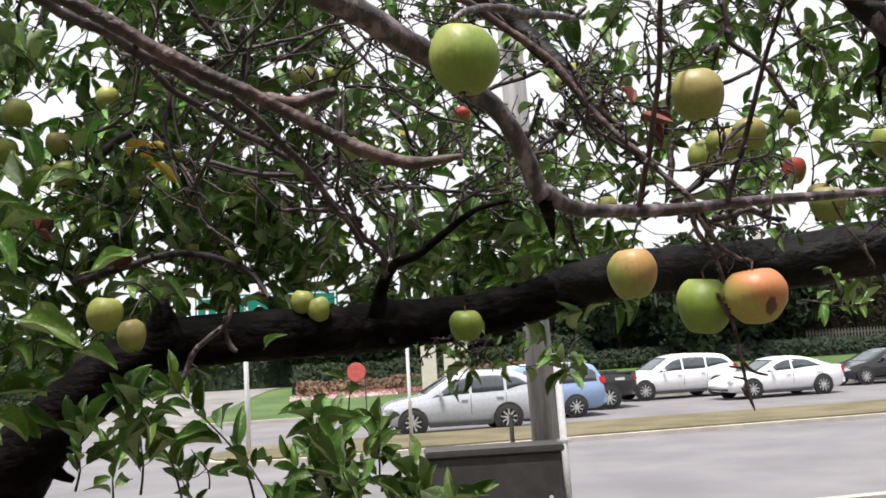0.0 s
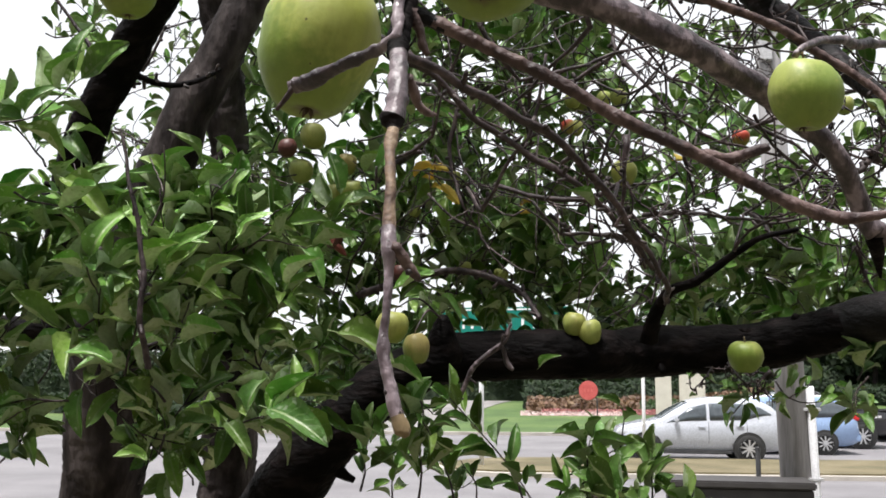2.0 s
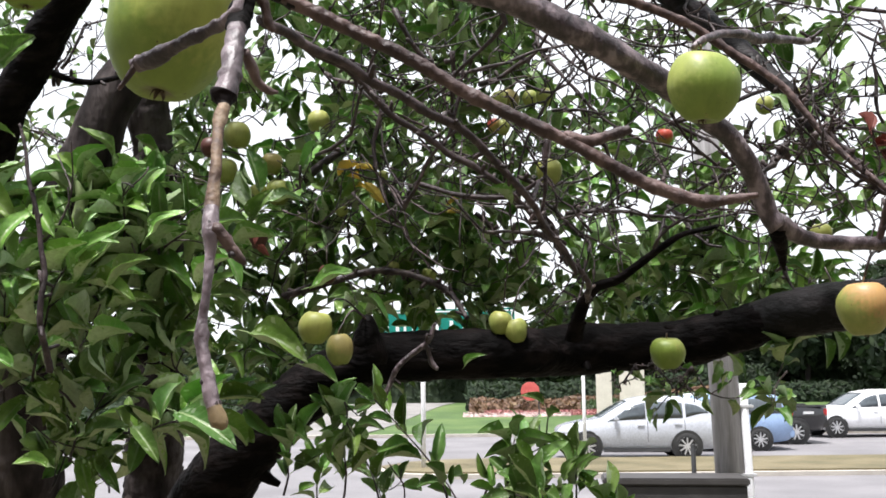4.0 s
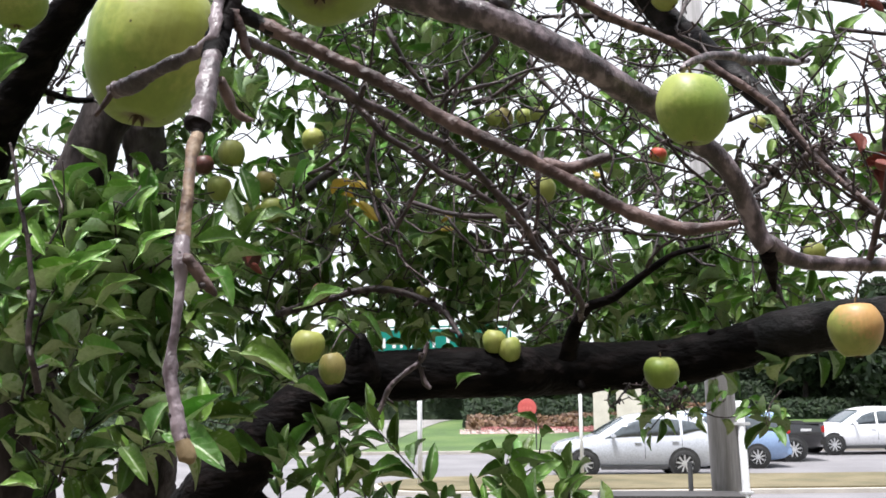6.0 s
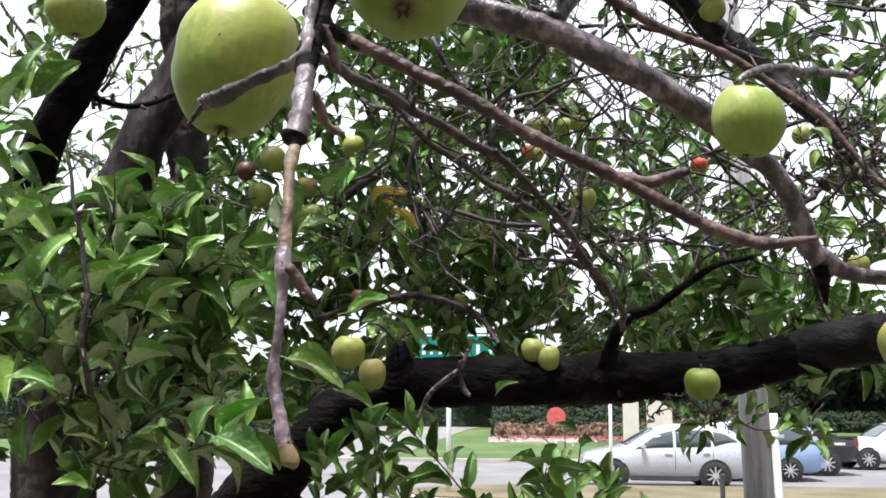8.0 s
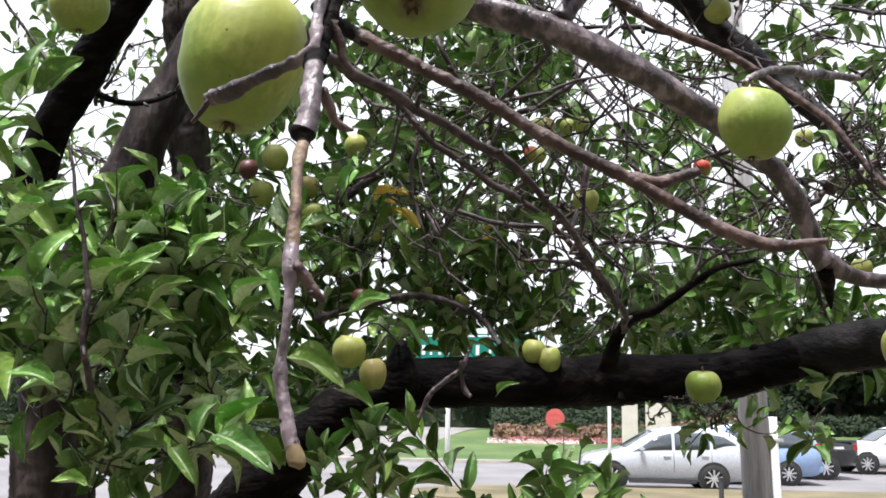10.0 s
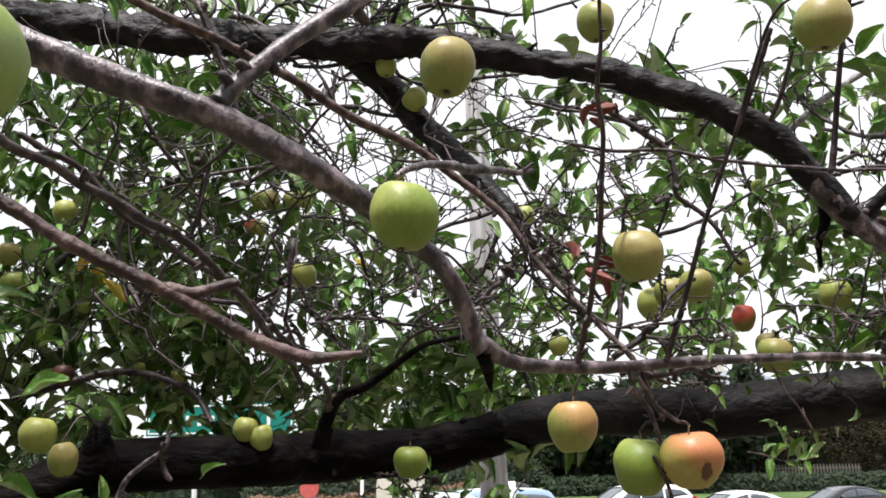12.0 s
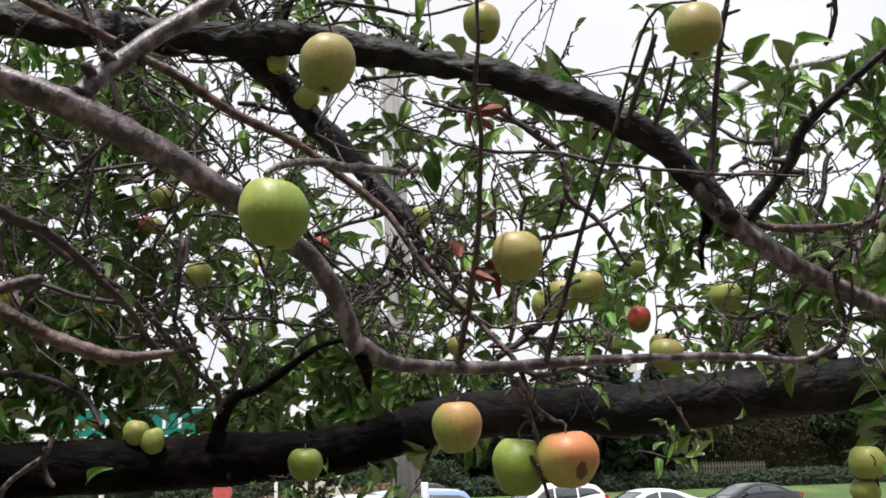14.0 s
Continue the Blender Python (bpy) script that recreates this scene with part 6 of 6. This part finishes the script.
def car(name, label, x, y, heading, coat, W, top, belt, panes, screens, wheels, r, trim=None, tail=0.9, head=0.64, sill=0.24, tumble=0.16, roof_sheen=None):
    """A standing car that points along -x before it is turned. top is its upper outline, panes pairs of lower and upper lines, screens two stretches of the outline."""
    ob = tagged(new(name), label, "car", "cars waiting on the road")
    ob.matrix_basis = pose(x, y, 0.022, 0, 0, heading)
    skin = Shell(top, belt, W, sill, tumble)
    part("body", skin.body(), coat, ob, smooth=True)
    front, back = skin.front, skin.back
    for low, high in panes:
        for s in (-1, 1):
            part("side_window", skin.glass_side(low, high, s), GLASS, ob, "dark side window", True)
    for (a, b), w_name in zip(screens, ("windscreen", "rear_window")):
        part(w_name, skin.glass_end(a, b), GLASS, ob, "dark glass screen", True)
    # white sheet laid on the roof paints in the reflected sky
    if roof_sheen:
        part("sheen_panel", skin.glass_end(screens[0][1] + 0.12, screens[1][0] - 0.12), roof_sheen, ob, "white roof sheet that paints in the sky reflection", True)
    for wx in wheels:
        for s in (-1, 1):
            hw = skin.ring(wx)[2][0]
            # black disc on the uncut side paints the shade inside the wheel arch
            bm = lathe(bmesh.new(), [(r * 1.14, -0.03), (r * 1.14, 0.022), (r * 1.06, 0.026)], 28, "y", Matrix.Translation((wx, s * (hw + 0.012), r + 0.01)) @ Matrix.Diagonal((1, s, 1, 1)))
            part("wheel_arch_shade", bm, BLACK, ob, "black disc painting the shaded gap of the wheel arch")
            wheel(ob, wx, s * (hw - 0.062), r, s)
    part("front_bumper", boxed(front + 0.0, front + 0.2, -W / 2 + 0.26, W / 2 - 0.26, sill + 0.1, sill + 0.22, bevel=0.03), trim or TRIM, ob)
    part("rear_bumper", boxed(back - 0.2, back + 0.03, -W / 2 + 0.24, W / 2 - 0.24, sill + 0.14, sill + 0.36, bevel=0.03), trim or coat, ob)
    for s in (-1, 1):
        hw = skin.ring((wheels[0] + wheels[1]) / 2)[1][0]
        part("sill_trim", boxed(wheels[0] + r * 1.2, wheels[1] - r * 1.2, s * (hw + 0.03) - 0.05, s * (hw + 0.03) + 0.05, sill - 0.05, sill + 0.05, bevel=0.015), trim or TRIM, ob)
        fw, bw = skin.ring(front + 0.22)[3][0], skin.ring(back - 0.12)[3][0]
        part("headlight", boxed(front + 0.06, front + 0.48, s * (fw - 0.11) - 0.12, s * (fw - 0.11) + 0.115, head, head + 0.15, bevel=0.05), LAMP_CLEAR, ob, "clear headlight")
        part("tail_light", boxed(back - 0.26, back - 0.02, s * (bw - 0.07) - 0.08, s * (bw - 0.07) + 0.085, tail, tail + 0.22, bevel=0.03), LAMP_RED, ob, "red tail light")
        mx = panes[0][0][0][0] + 0.16
        my, mz = skin.ring(mx)[5]
        part("wing_mirror", boxed(mx, mx + 0.13, s * (my + 0.11) - 0.1, s * (my + 0.11) + 0.1, mz + 0.02, mz + 0.16, bevel=0.04), coat, ob)
        for low, _ in panes[:2]:
            hx = low[-1][0] - 0.24
            hy, hz = skin.ring(hx)[4]
            part("door_handle", boxed(hx, hx + 0.19, s * (hy + 0.012) - 0.022, s * (hy + 0.012) + 0.018, hz - 0.05, hz - 0.02, bevel=0.006), coat, ob)
            dx = low[-1][0] + 0.03
            seam = skin.ring(dx)
            bm = bmesh.new()
            for (ya, za), (yb, zb) in zip(seam[2:5], seam[3:6]):
                f = [bm.verts.new((dx + e, s * (yy + o), zz)) for o in (0.003, -0.01) for e, yy, zz in ((0, ya, za), (0.014, ya, za), (0.014, yb, zb), (0, yb, zb))]
                for q in ((0, 1, 2, 3), (7, 6, 5, 4), (0, 4, 5, 1), (2, 6, 7, 3), (1, 5, 6, 2), (0, 3, 7, 4)):
                    bm.faces.new([f[k] for k in q])
            part("door_seam", bm, TRIM, ob)
    part("number_plate", boxed(back + 0.03, back + 0.045, -0.16, 0.16, 0.66, 0.78, bevel=0.004), PLATE, ob, "pale blank plate")
    return ob


SILVER, WHITE, BLUE, INK = paint("silver_paint", (0.46, 0.48, 0.53)), paint("white_paint", (0.84, 0.84, 0.86)), paint("blue_paint", (0.24, 0.34, 0.53)), paint("black_paint", (0.012, 0.012, 0.014))


def suv(name, label, x, y, heading, coat, trim=None, s=1.0):
    h = 2.27 * s
    top = [(-h, 0.62), (-h + 0.06, 0.80), (-h + 0.25, 0.93), (-h + 0.75, 1.04), (-h + 1.15, 1.11), (-h + 1.55, 1.36), (-h + 2.0, 1.60), (-h + 2.5, 1.70), (-h + 3.1, 1.71), (h - 0.75, 1.64), (h - 0.38, 1.46), (h - 0.12, 1.16), (h - 0.02, 0.9), (h, 0.66)]
    belt = [(-h, 0.72), (-h + 0.9, 0.93), (-h + 1.5, 1.02), (h - 0.9, 1.08), (h, 1.10)]
    w1 = [(-h + 1.38, 0.12), (-h + 2.42, 0.08)], [(-h + 1.38, 0.14), (-h + 1.95, 0.78), (-h + 2.42, 0.88)]
    w2 = [(-h + 2.50, 0.08), (-h + 3.42, 0.08)], [(-h + 2.50, 0.88), (-h + 3.25, 0.88), (-h + 3.42, 0.84)]
    w3 = [(-h + 3.50, 0.10), (h - 0.42, 0.42)], [(-h + 3.50, 0.84), (h - 0.72, 0.78), (h - 0.42, 0.5)]
    return car(name, label, x, y, heading, coat, 1.82, top, belt, [w1, w2, w3], [(-h + 1.2, -h + 1.95), (h - 0.62, h - 0.16)], (-h + 0.82, h - 1.04), 0.37, trim, 0.98, 0.70, 0.27)


def sedan(name, label, x, y, heading, coat):
    h = 2.42
    top = [(-h, 0.52), (-h + 0.08, 0.66), (-h + 0.4, 0.78), (-h + 1.1, 0.93), (-h + 1.45, 1.07), (-h + 2.0, 1.33), (-h + 2.5, 1.44), (-h + 3.0, 1.43), (-h + 3.6, 1.29), (h - 0.6, 1.06), (h - 0.12, 1.02), (h - 0.03, 0.85), (h, 0.6)]
    belt = [(-h, 0.60), (-h + 1.0, 0.83), (-h + 1.8, 0.91), (h - 0.6, 0.97), (h, 0.98)]
    w1 = [(-h + 1.50, 0.12), (-h + 2.55, 0.08)], [(-h + 1.50, 0.14), (-h + 2.05, 0.80), (-h + 2.55, 0.9)]
    w2 = [(-h + 2.63, 0.08), (-h + 3.75, 0.30)], [(-h + 2.63, 0.9), (-h + 3.3, 0.88), (-h + 3.75, 0.42)]
    return car(name, label, x, y, heading, coat, 1.83, top, belt, [w1, w2], [(-h + 1.18, -h + 2.0), (-h + 3.3, h - 0.62)], (-h + 0.95, h - 1.05), 0.345, None, 0.76, 0.56, 0.22, 0.18)


def van(name, label, x, y, heading, coat):
    h = 2.55
    top = [(-h, 0.6), (-h + 0.06, 0.76), (-h + 0.35, 0.92), (-h + 0.85, 1.06), (-h + 1.4, 1.40), (-h + 1.9, 1.64), (-h + 2.5, 1.73), (-h + 3.5, 1.74), (h - 0.55, 1.68), (h - 0.28, 1.50), (h - 0.08, 1.12), (h - 0.01, 0.85), (h, 0.62)]
    belt = [(-h, 0.70), (-h + 0.9, 0.92), (-h + 1.6, 1.0), (h, 1.06)]
    w1 = [(-h + 1.18, 0.12), (-h + 2.3, 0.06)], [(-h + 1.18, 0.14), (-h + 1.9, 0.8), (-h + 2.3, 0.88)]
    w2 = [(-h + 2.38, 0.06), (-h + 3.4, 0.06)], [(-h + 2.38, 0.88), (-h + 3.4, 0.88)]
    w3 = [(-h + 3.48, 0.06), (h - 0.34, 0.10)], [(-h + 3.48, 0.88), (h - 0.6, 0.86), (h - 0.34, 0.72)]
    return car(name, label, x, y, heading, coat, 1.95, top, belt, [w1, w2, w3], [(-h + 0.95, -h + 1.85), (h - 0.5, h - 0.1)], (-h + 1.0, h - 1.1), 0.34, None, 1.0, 0.68, 0.24, 0.16, WHITE)


def pickup(name, label, x, y, heading, coat):
    h = 2.85
    top = [(-h, 0.8), (-h + 0.05, 1.0), (-h + 0.3, 1.12), (-h + 1.3, 1.20), (-h + 1.7, 1.52), (-h + 2.1, 1.80), (-h + 2.5, 1.88), (-h + 3.2, 1.86), (-h + 3.45, 1.60), (-h + 3.6, 1.26), (-h + 3.8, 1.22), (h - 0.1, 1.22), (h - 0.02, 1.1), (h, 0.8)]
    belt = [(-h, 0.9), (-h + 1.2, 1.12), (h, 1.18)]
    w1 = [(-h + 1.62, 0.12), (-h + 2.5, 0.08)], [(-h + 1.62, 0.14), (-h + 2.1, 0.8), (-h + 2.5, 0.88)]
    w2 = [(-h + 2.58, 0.08), (-h + 3.3, 0.08)], [(-h + 2.58, 0.88), (-h + 3.1, 0.88), (-h + 3.3, 0.7)]
    ob = car(name, label, x, y, heading, coat, 1.98, top, belt, [w1, w2], [(-h + 1.4, -h + 2.1), (-h + 3.3, -h + 3.55)], (-h + 1.0, h - 1.15), 0.40, None, 0.92, 0.86, 0.4)
    for s in (-1, 1):
        part("bed_rail", boxed(-h + 3.75, h - 0.1, s * 0.87 - 0.05, s * 0.87 + 0.05, 1.2, 1.27, bevel=0.015), TRIM, ob)
        part("letter_bar", boxed(h - 0.9, h - 0.55, s * 0.985 - 0.004, s * 0.985 + 0.004, 0.98, 1.06), PLATE, ob)
    return ob


suv("car", "silver compact sport utility car waiting beside the median", 0.40, 27.6, 8, SILVER)
van("car", "light blue minivan waiting in the queue", 2.5, 30.95, 10.8, BLUE)
pickup("car", "black pickup truck with an open bed", 3.8, 33.9, 10.8, INK)
suv("car", "white sport utility car with dark lower trim", 9.05, 38.05, 13, WHITE, TRIM, 1.08)
sedan("car", "white four-door saloon waiting in the queue", 12.2, 35.5, 13, WHITE)
sedan("car", "black four-door saloon waiting far down the queue", 18.4, 40.3, 12, INK)

utility_pole(1.10, 10.55)
cabinet(0.46, 9.95, 1.34, 0.5, 1.27)
thin_post("marker_post", 0.70, 10.4, rise(0.70, 10.4), 1.52 - rise(0.70, 10.4), 0.025, TRIM, "thin black marker post behind the cabinet")
street_sign(-4.12, 22.75, 3.08, 3.4, 0.74)
red_sign(-3.36, 40.9)
thin_post("sign_post", -0.92, 25.0, 0.1, 2.6, 0.045, SIGN_WHITE, "thin white post on the median strip")


# ---- beyond the road: trees, hedges, beds, walls ----
def clump(name, count, spread, leaf, mat, seed, squash=(1, 1, 1)):
    """A crown of many small leaf cards in uneven lumps."""
    rng = random.Random(seed)
    lumps = []
    for _ in range(26):
        u = Vector((rng.gauss(0, 1), rng.gauss(0, 1), rng.gauss(0, 1))).normalized() * rng.uniform(0.25, 0.85)
        lumps.append((u, rng.uniform(0.22, 0.42)))
    verts, faces = [], []
    for _ in range(count):
        c, r = lumps[rng.randrange(len(lumps))]
        u = Vector((rng.gauss(0, 1), rng.gauss(0, 1), rng.gauss(0, 1))).normalized() * r * rng.uniform(0.6, 1.1)
        p = c + u
        p = Vector((p.x * squash[0], p.y * squash[1], p.z * squash[2])) * spread
        a = Vector((rng.gauss(0, 1), rng.gauss(0, 1), rng.gauss(0, 0.7))).normalized()
        b = a.orthogonal().normalized()
        b = (Matrix.Rotation(rng.uniform(0, 6.28), 3, a) @ b) * leaf * rng.uniform(0.6, 1.3)
        a = a * leaf * rng.uniform(0.6, 1.4)
        o = len(verts)
        verts += [tuple(p - a), tuple(p + b * 0.5 - a * 0.1), tuple(p + a), tuple(p - b * 0.5 + a * 0.1)]
        faces.append((o, o + 1, o + 2, o + 3))
    return mesh_of(name, verts, faces, mat)


CROWNS = [clump("crown", 4200, 1.0, 0.11, m, k) for k, m in enumerate((FAR_LEAF, HEDGE, FAR_LEAF, RUST_LEAF))]


def tree_trunk(seed):
    rng = random.Random(seed)
    verts, faces = [], []
    tube(verts, faces, spline([(0, 0, -0.2, 0.05), (0.01, 0, 0.3, 0.038), (rng.gauss(0, 0.03), 0, 0.7, 0.028), (0, 0, 1.1, 0.012)], 0.1), 10, 0.15)
    for _ in range(6):
        h = rng.uniform(0.45, 0.9)
        a = rng.uniform(0, 6.28)
        tube(verts, faces, spline([(0, 0, h, 0.016), (0.2 * math.cos(a), 0.2 * math.sin(a), h + 0.18, 0.01), (0.42 * math.cos(a), 0.42 * math.sin(a), h + 0.3, 0.004)], 0.1), 6)
    return mesh_of("trunk", verts, faces, BARK_TRUNK, True)


TRUNKS = [tree_trunk(k) for k in range(3)]


def far_tree(x, y, tall, wide, kind, label):
    """A tree in the distance: trunk with limbs and a lumpy crown."""
    ob = tagged(new("tree"), label, "tree", "trees beyond the road")
    rng = random.Random(f"{x} {y}")
    ob.matrix_basis = pose(x, y, rise(x, y), 0, 0, rng.uniform(0, 360))
    t = part_mesh("trunk", TRUNKS[rng.randrange(3)], ob, "brown trunk with limbs")
    t.scale = (tall * 0.62, tall * 0.62, tall * 0.62)
    c = part_mesh("crown", CROWNS[kind], ob)
    c.location, c.scale = (0, 0, tall * (0.52 if kind == 1 else 0.6)), (wide / 1.9, wide / 1.9, tall * (0.52 if kind == 1 else 0.42))


def mass(name, x0, x1, y0, y1, h, leaf, count, mat, seed, label, category, droop=0.0):
    """A hedge or bed: leaf cards filling a long low mound that stands on the ground."""
    rng = random.Random(seed)
    verts, faces = [], []
    for _ in range(count):
        x, v = rng.uniform(x0, x1), rng.uniform(-1, 1)
        top = h * (0.8 + 0.2 * noise.noise(Vector((x * 0.7, seed, 0)))) * math.sqrt(max(0.05, 1 - v * v * 0.8))
        y = (y0 + y1) / 2 + v * (y1 - y0) / 2 + lane(x)
        z = rise(x, y) + top * (1 - rng.random() ** 2 * 0.9)
        p = Vector((x, y, z))
        a = Vector((rng.gauss(0, 1), rng.gauss(0, 1), rng.gauss(0, 1))).normalized()
        b = a.orthogonal().normalized() * leaf * rng.uniform(0.5, 1.1)
        a = a * leaf * rng.uniform(0.7, 1.4)
        o = len(verts)
        verts += [tuple(p - a), tuple(p + b * 0.5), tuple(p + a), tuple(p - b * 0.5)]
        faces.append((o, o + 1, o + 2, o + 3))
    # dense inner growth
    n, m = max(8, int((x1 - x0) / 0.6)), 8
    o = len(verts)
    for i in range(n + 1):
        x = x0 + (x1 - x0) * i / n
        for j in range(m + 1):
            v = -1 + 2 * j / m
            top = 0.8 * h * (0.8 + 0.2 * noise.noise(Vector((x * 0.7, seed, 0)))) * math.sqrt(max(0.0, 1 - v * v))
            y = (y0 + y1) / 2 + v * (y1 - y0) / 2 * 0.85 + lane(x)
            verts.append((x, y, rise(x, y) - 0.05 + top * (1 + 0.15 * noise.noise(Vector((x * 2.1, v * 3, seed))))))
    faces += [(o + i * (m + 1) + j, o + (i + 1) * (m + 1) + j, o + (i + 1) * (m + 1) + j + 1, o + i * (m + 1) + j + 1) for i in range(n) for j in range(m)]
    return tagged(new(name, mesh_of(name, verts, faces, mat)), label, category, kind="stuff")


GREEN_WORDS, DARK_WORDS, RUST_WORDS = "leafy green tree beyond the road", "dark evergreen tree beyond the road", "tree with thinning russet leaves beyond the road"
for tx, ty, tall, wide, kind in (
    (-36, 70, 6.5, 6, 0), (-30, 64, 6.0, 5, 2), (-24, 72, 6.8, 6, 0), (-19.5, 66, 5.5, 4.5, 2), (-9, 64, 6.2, 6, 1), (-4, 62, 6.0, 6, 1), (1.5, 60, 6.5, 6, 1), (6, 61, 6.0, 5.5, 1),
    (10.5, 57, 6.4, 5.5, 1), (14, 55, 6.6, 5, 1), (18, 57, 6.9, 5.5, 1), (22, 60, 6.8, 5, 1), (26, 66, 6.5, 6, 3), (31, 68, 6.8, 6, 3), (36, 66, 6.4, 6, 1), (41, 70, 6.6, 6, 3), (47, 70, 7.0, 7, 1), (54, 72, 7.0, 7, 0)):
    far_tree(tx, ty, tall, wide, kind, (GREEN_WORDS, DARK_WORDS, GREEN_WORDS, RUST_WORDS)[kind])
# unseen trees, added behind and beside the view to hold back low sky light
for tx in range(-20, 21, 4):
    far_tree(tx, -11.0 - (tx % 3), 9.5, 7.0, 1, "dark leafy tree out of view, added behind to block sky light")
for ty in (-6, -1, 4):
    far_tree(-19.0, ty, 8.0, 6.5, 1, "dark leafy tree out of view, added at the side to block sky light")
    far_tree(17.0, ty, 8.0, 6.5, 1, "dark leafy tree out of view, added at the side to block sky light")
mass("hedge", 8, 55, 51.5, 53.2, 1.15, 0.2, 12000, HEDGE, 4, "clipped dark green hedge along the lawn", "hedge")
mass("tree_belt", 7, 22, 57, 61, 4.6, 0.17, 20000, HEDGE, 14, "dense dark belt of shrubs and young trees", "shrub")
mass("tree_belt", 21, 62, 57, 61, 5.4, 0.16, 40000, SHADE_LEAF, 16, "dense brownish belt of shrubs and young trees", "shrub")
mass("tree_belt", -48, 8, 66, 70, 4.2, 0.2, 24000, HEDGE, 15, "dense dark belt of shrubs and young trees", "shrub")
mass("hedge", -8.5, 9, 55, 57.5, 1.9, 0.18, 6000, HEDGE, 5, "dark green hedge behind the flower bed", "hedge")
mass("hedge", -60, -19, 50, 53, 1.2, 0.18, 5000, HEDGE, 9, "low green hedge by the driveway", "hedge")
mass("shrub_bed", -8.0, 6, 52.8, 54.6, 1.0, 0.14, 3600, RUST_LEAF, 6, "russet and green shrubs behind the flowers", "shrub")
mass("shrub_bed", -2.0, 6, 51.9, 53.2, 0.9, 0.12, 2200, FAR_LEAF, 7, "light green shrubs in the bed", "shrub")
mass("flower_bed", -7.0, 0.5, 51.3, 52.0, 0.35, 0.07, 2200, PETAL, 8, "bed of red flowers along the lawn", "flowers")
mass("flower_bed", -8.0, -2.5, 51.0, 51.4, 0.25, 0.06, 900, PETAL_PALE, 10, "edging of pale pink flowers", "flowers")


def pillar(x, y, w, h):
    ob = tagged(new("gate_pillar"), "pale masonry pillar with a flat cap", "pillar", "gate pillars")
    ob.location = (x, y, rise(x, y) - 0.05)
    part("shaft", boxed(-w / 2, w / 2, -0.4, 0.4, 0, h, bevel=0.02), WALL_PALE, ob)
    part("plinth", boxed(-w / 2 - 0.06, w / 2 + 0.06, -0.46, 0.46, 0, 0.3, bevel=0.02), WALL_PALE, ob)
    part("cap", boxed(-w / 2 - 0.1, w / 2 + 0.1, -0.5, 0.5, h, h + 0.14, bevel=0.03), WALL_PALE, ob)


pillar(-0.72, 47.6, 0.75, 3.0)
pillar(0.62, 47.8, 1.2, 3.0)


def picket_fence(x0, x1, y):
    ob = tagged(new("picket_fence"), "weathered grey picket fence above the hedge", "fence")
    ob.location = (x0, y, rise(x0, y))
    n = int((x1 - x0) / 0.2)
    w, h = 0.10, 1.15
    side = [(0, 0.1), (w, 0.1), (w, h - 0.1), (w / 2, h), (0, h - 0.1)]
    picket = mesh_of("picket", [(x, y, z) for y in (0, 0.03) for x, z in side], [(0, 1, 2, 3, 4), (9, 8, 7, 6, 5), (0, 5, 6, 1), (1, 6, 7, 2), (2, 7, 8, 3), (3, 8, 9, 4), (4, 9, 5, 0)], FENCE)
    for k in range(n):
        part_mesh("picket", picket, ob).location = (0.2 * k, 0, 0)
    for h in (0.35, 0.85):
        part("rail", boxed(0, x1 - x0, 0.03, 0.09, h, h + 0.09), FENCE, ob)


picket_fence(22.5, 28.5, 59.2)


def house(x, y, w, d, eaves, ridge):
    """A house in the distance: walls, hipped slate roof with a chimney, windows with frames."""
    ob = tagged(new("house"), "distant pale house with a blue-grey slate roof", "house")
    ob.location = (x, y, rise(x, y) - 0.1)
    part("wall", boxed(-w / 2, w / 2, -d / 2, d / 2, 0, eaves), WALL_PALE, ob)
    bm = bmesh.new()
    o = 0.5
    low = [bm.verts.new((sx * (w / 2 + o), sy * (d / 2 + o), eaves)) for sx, sy in ((-1, -1), (1, -1), (1, 1), (-1, 1))]
    top = [bm.verts.new((s * w * 0.2, 0, ridge)) for s in (-1, 1)]
    for q in ((low[0], low[1], top[1], top[0]), (low[1], low[2], top[1]), (low[2], low[3], top[0], top[1]), (low[3], low[0], top[0]), tuple(low[::-1])):
        bm.faces.new(q)
    roof = part("roof", bm, ROOF, ob, "blue-grey slate roof")
    part("chimney", boxed(-w * 0.1 - 0.35, -w * 0.1 + 0.35, -0.35, 0.35, ridge - 0.8, ridge + 0.7, bevel=0.03), WALL_PALE, roof)
    for z in (1.0, 4.0):
        for k in range(4):
            cx = -w / 2 + w * (k + 0.5) / 4
            win = part("window", boxed(cx - 0.6, cx + 0.6, -d / 2 - 0.05, -d / 2, z, z + 1.5), SIGN_WHITE, ob)
            part("pane", boxed(cx - 0.5, cx + 0.5, -d / 2 - 0.07, -d / 2 - 0.052, z + 0.1, z + 1.4), GLASS, win)


house(31.0, 88.0, 11.0, 8.0, 6.2, 9.4)
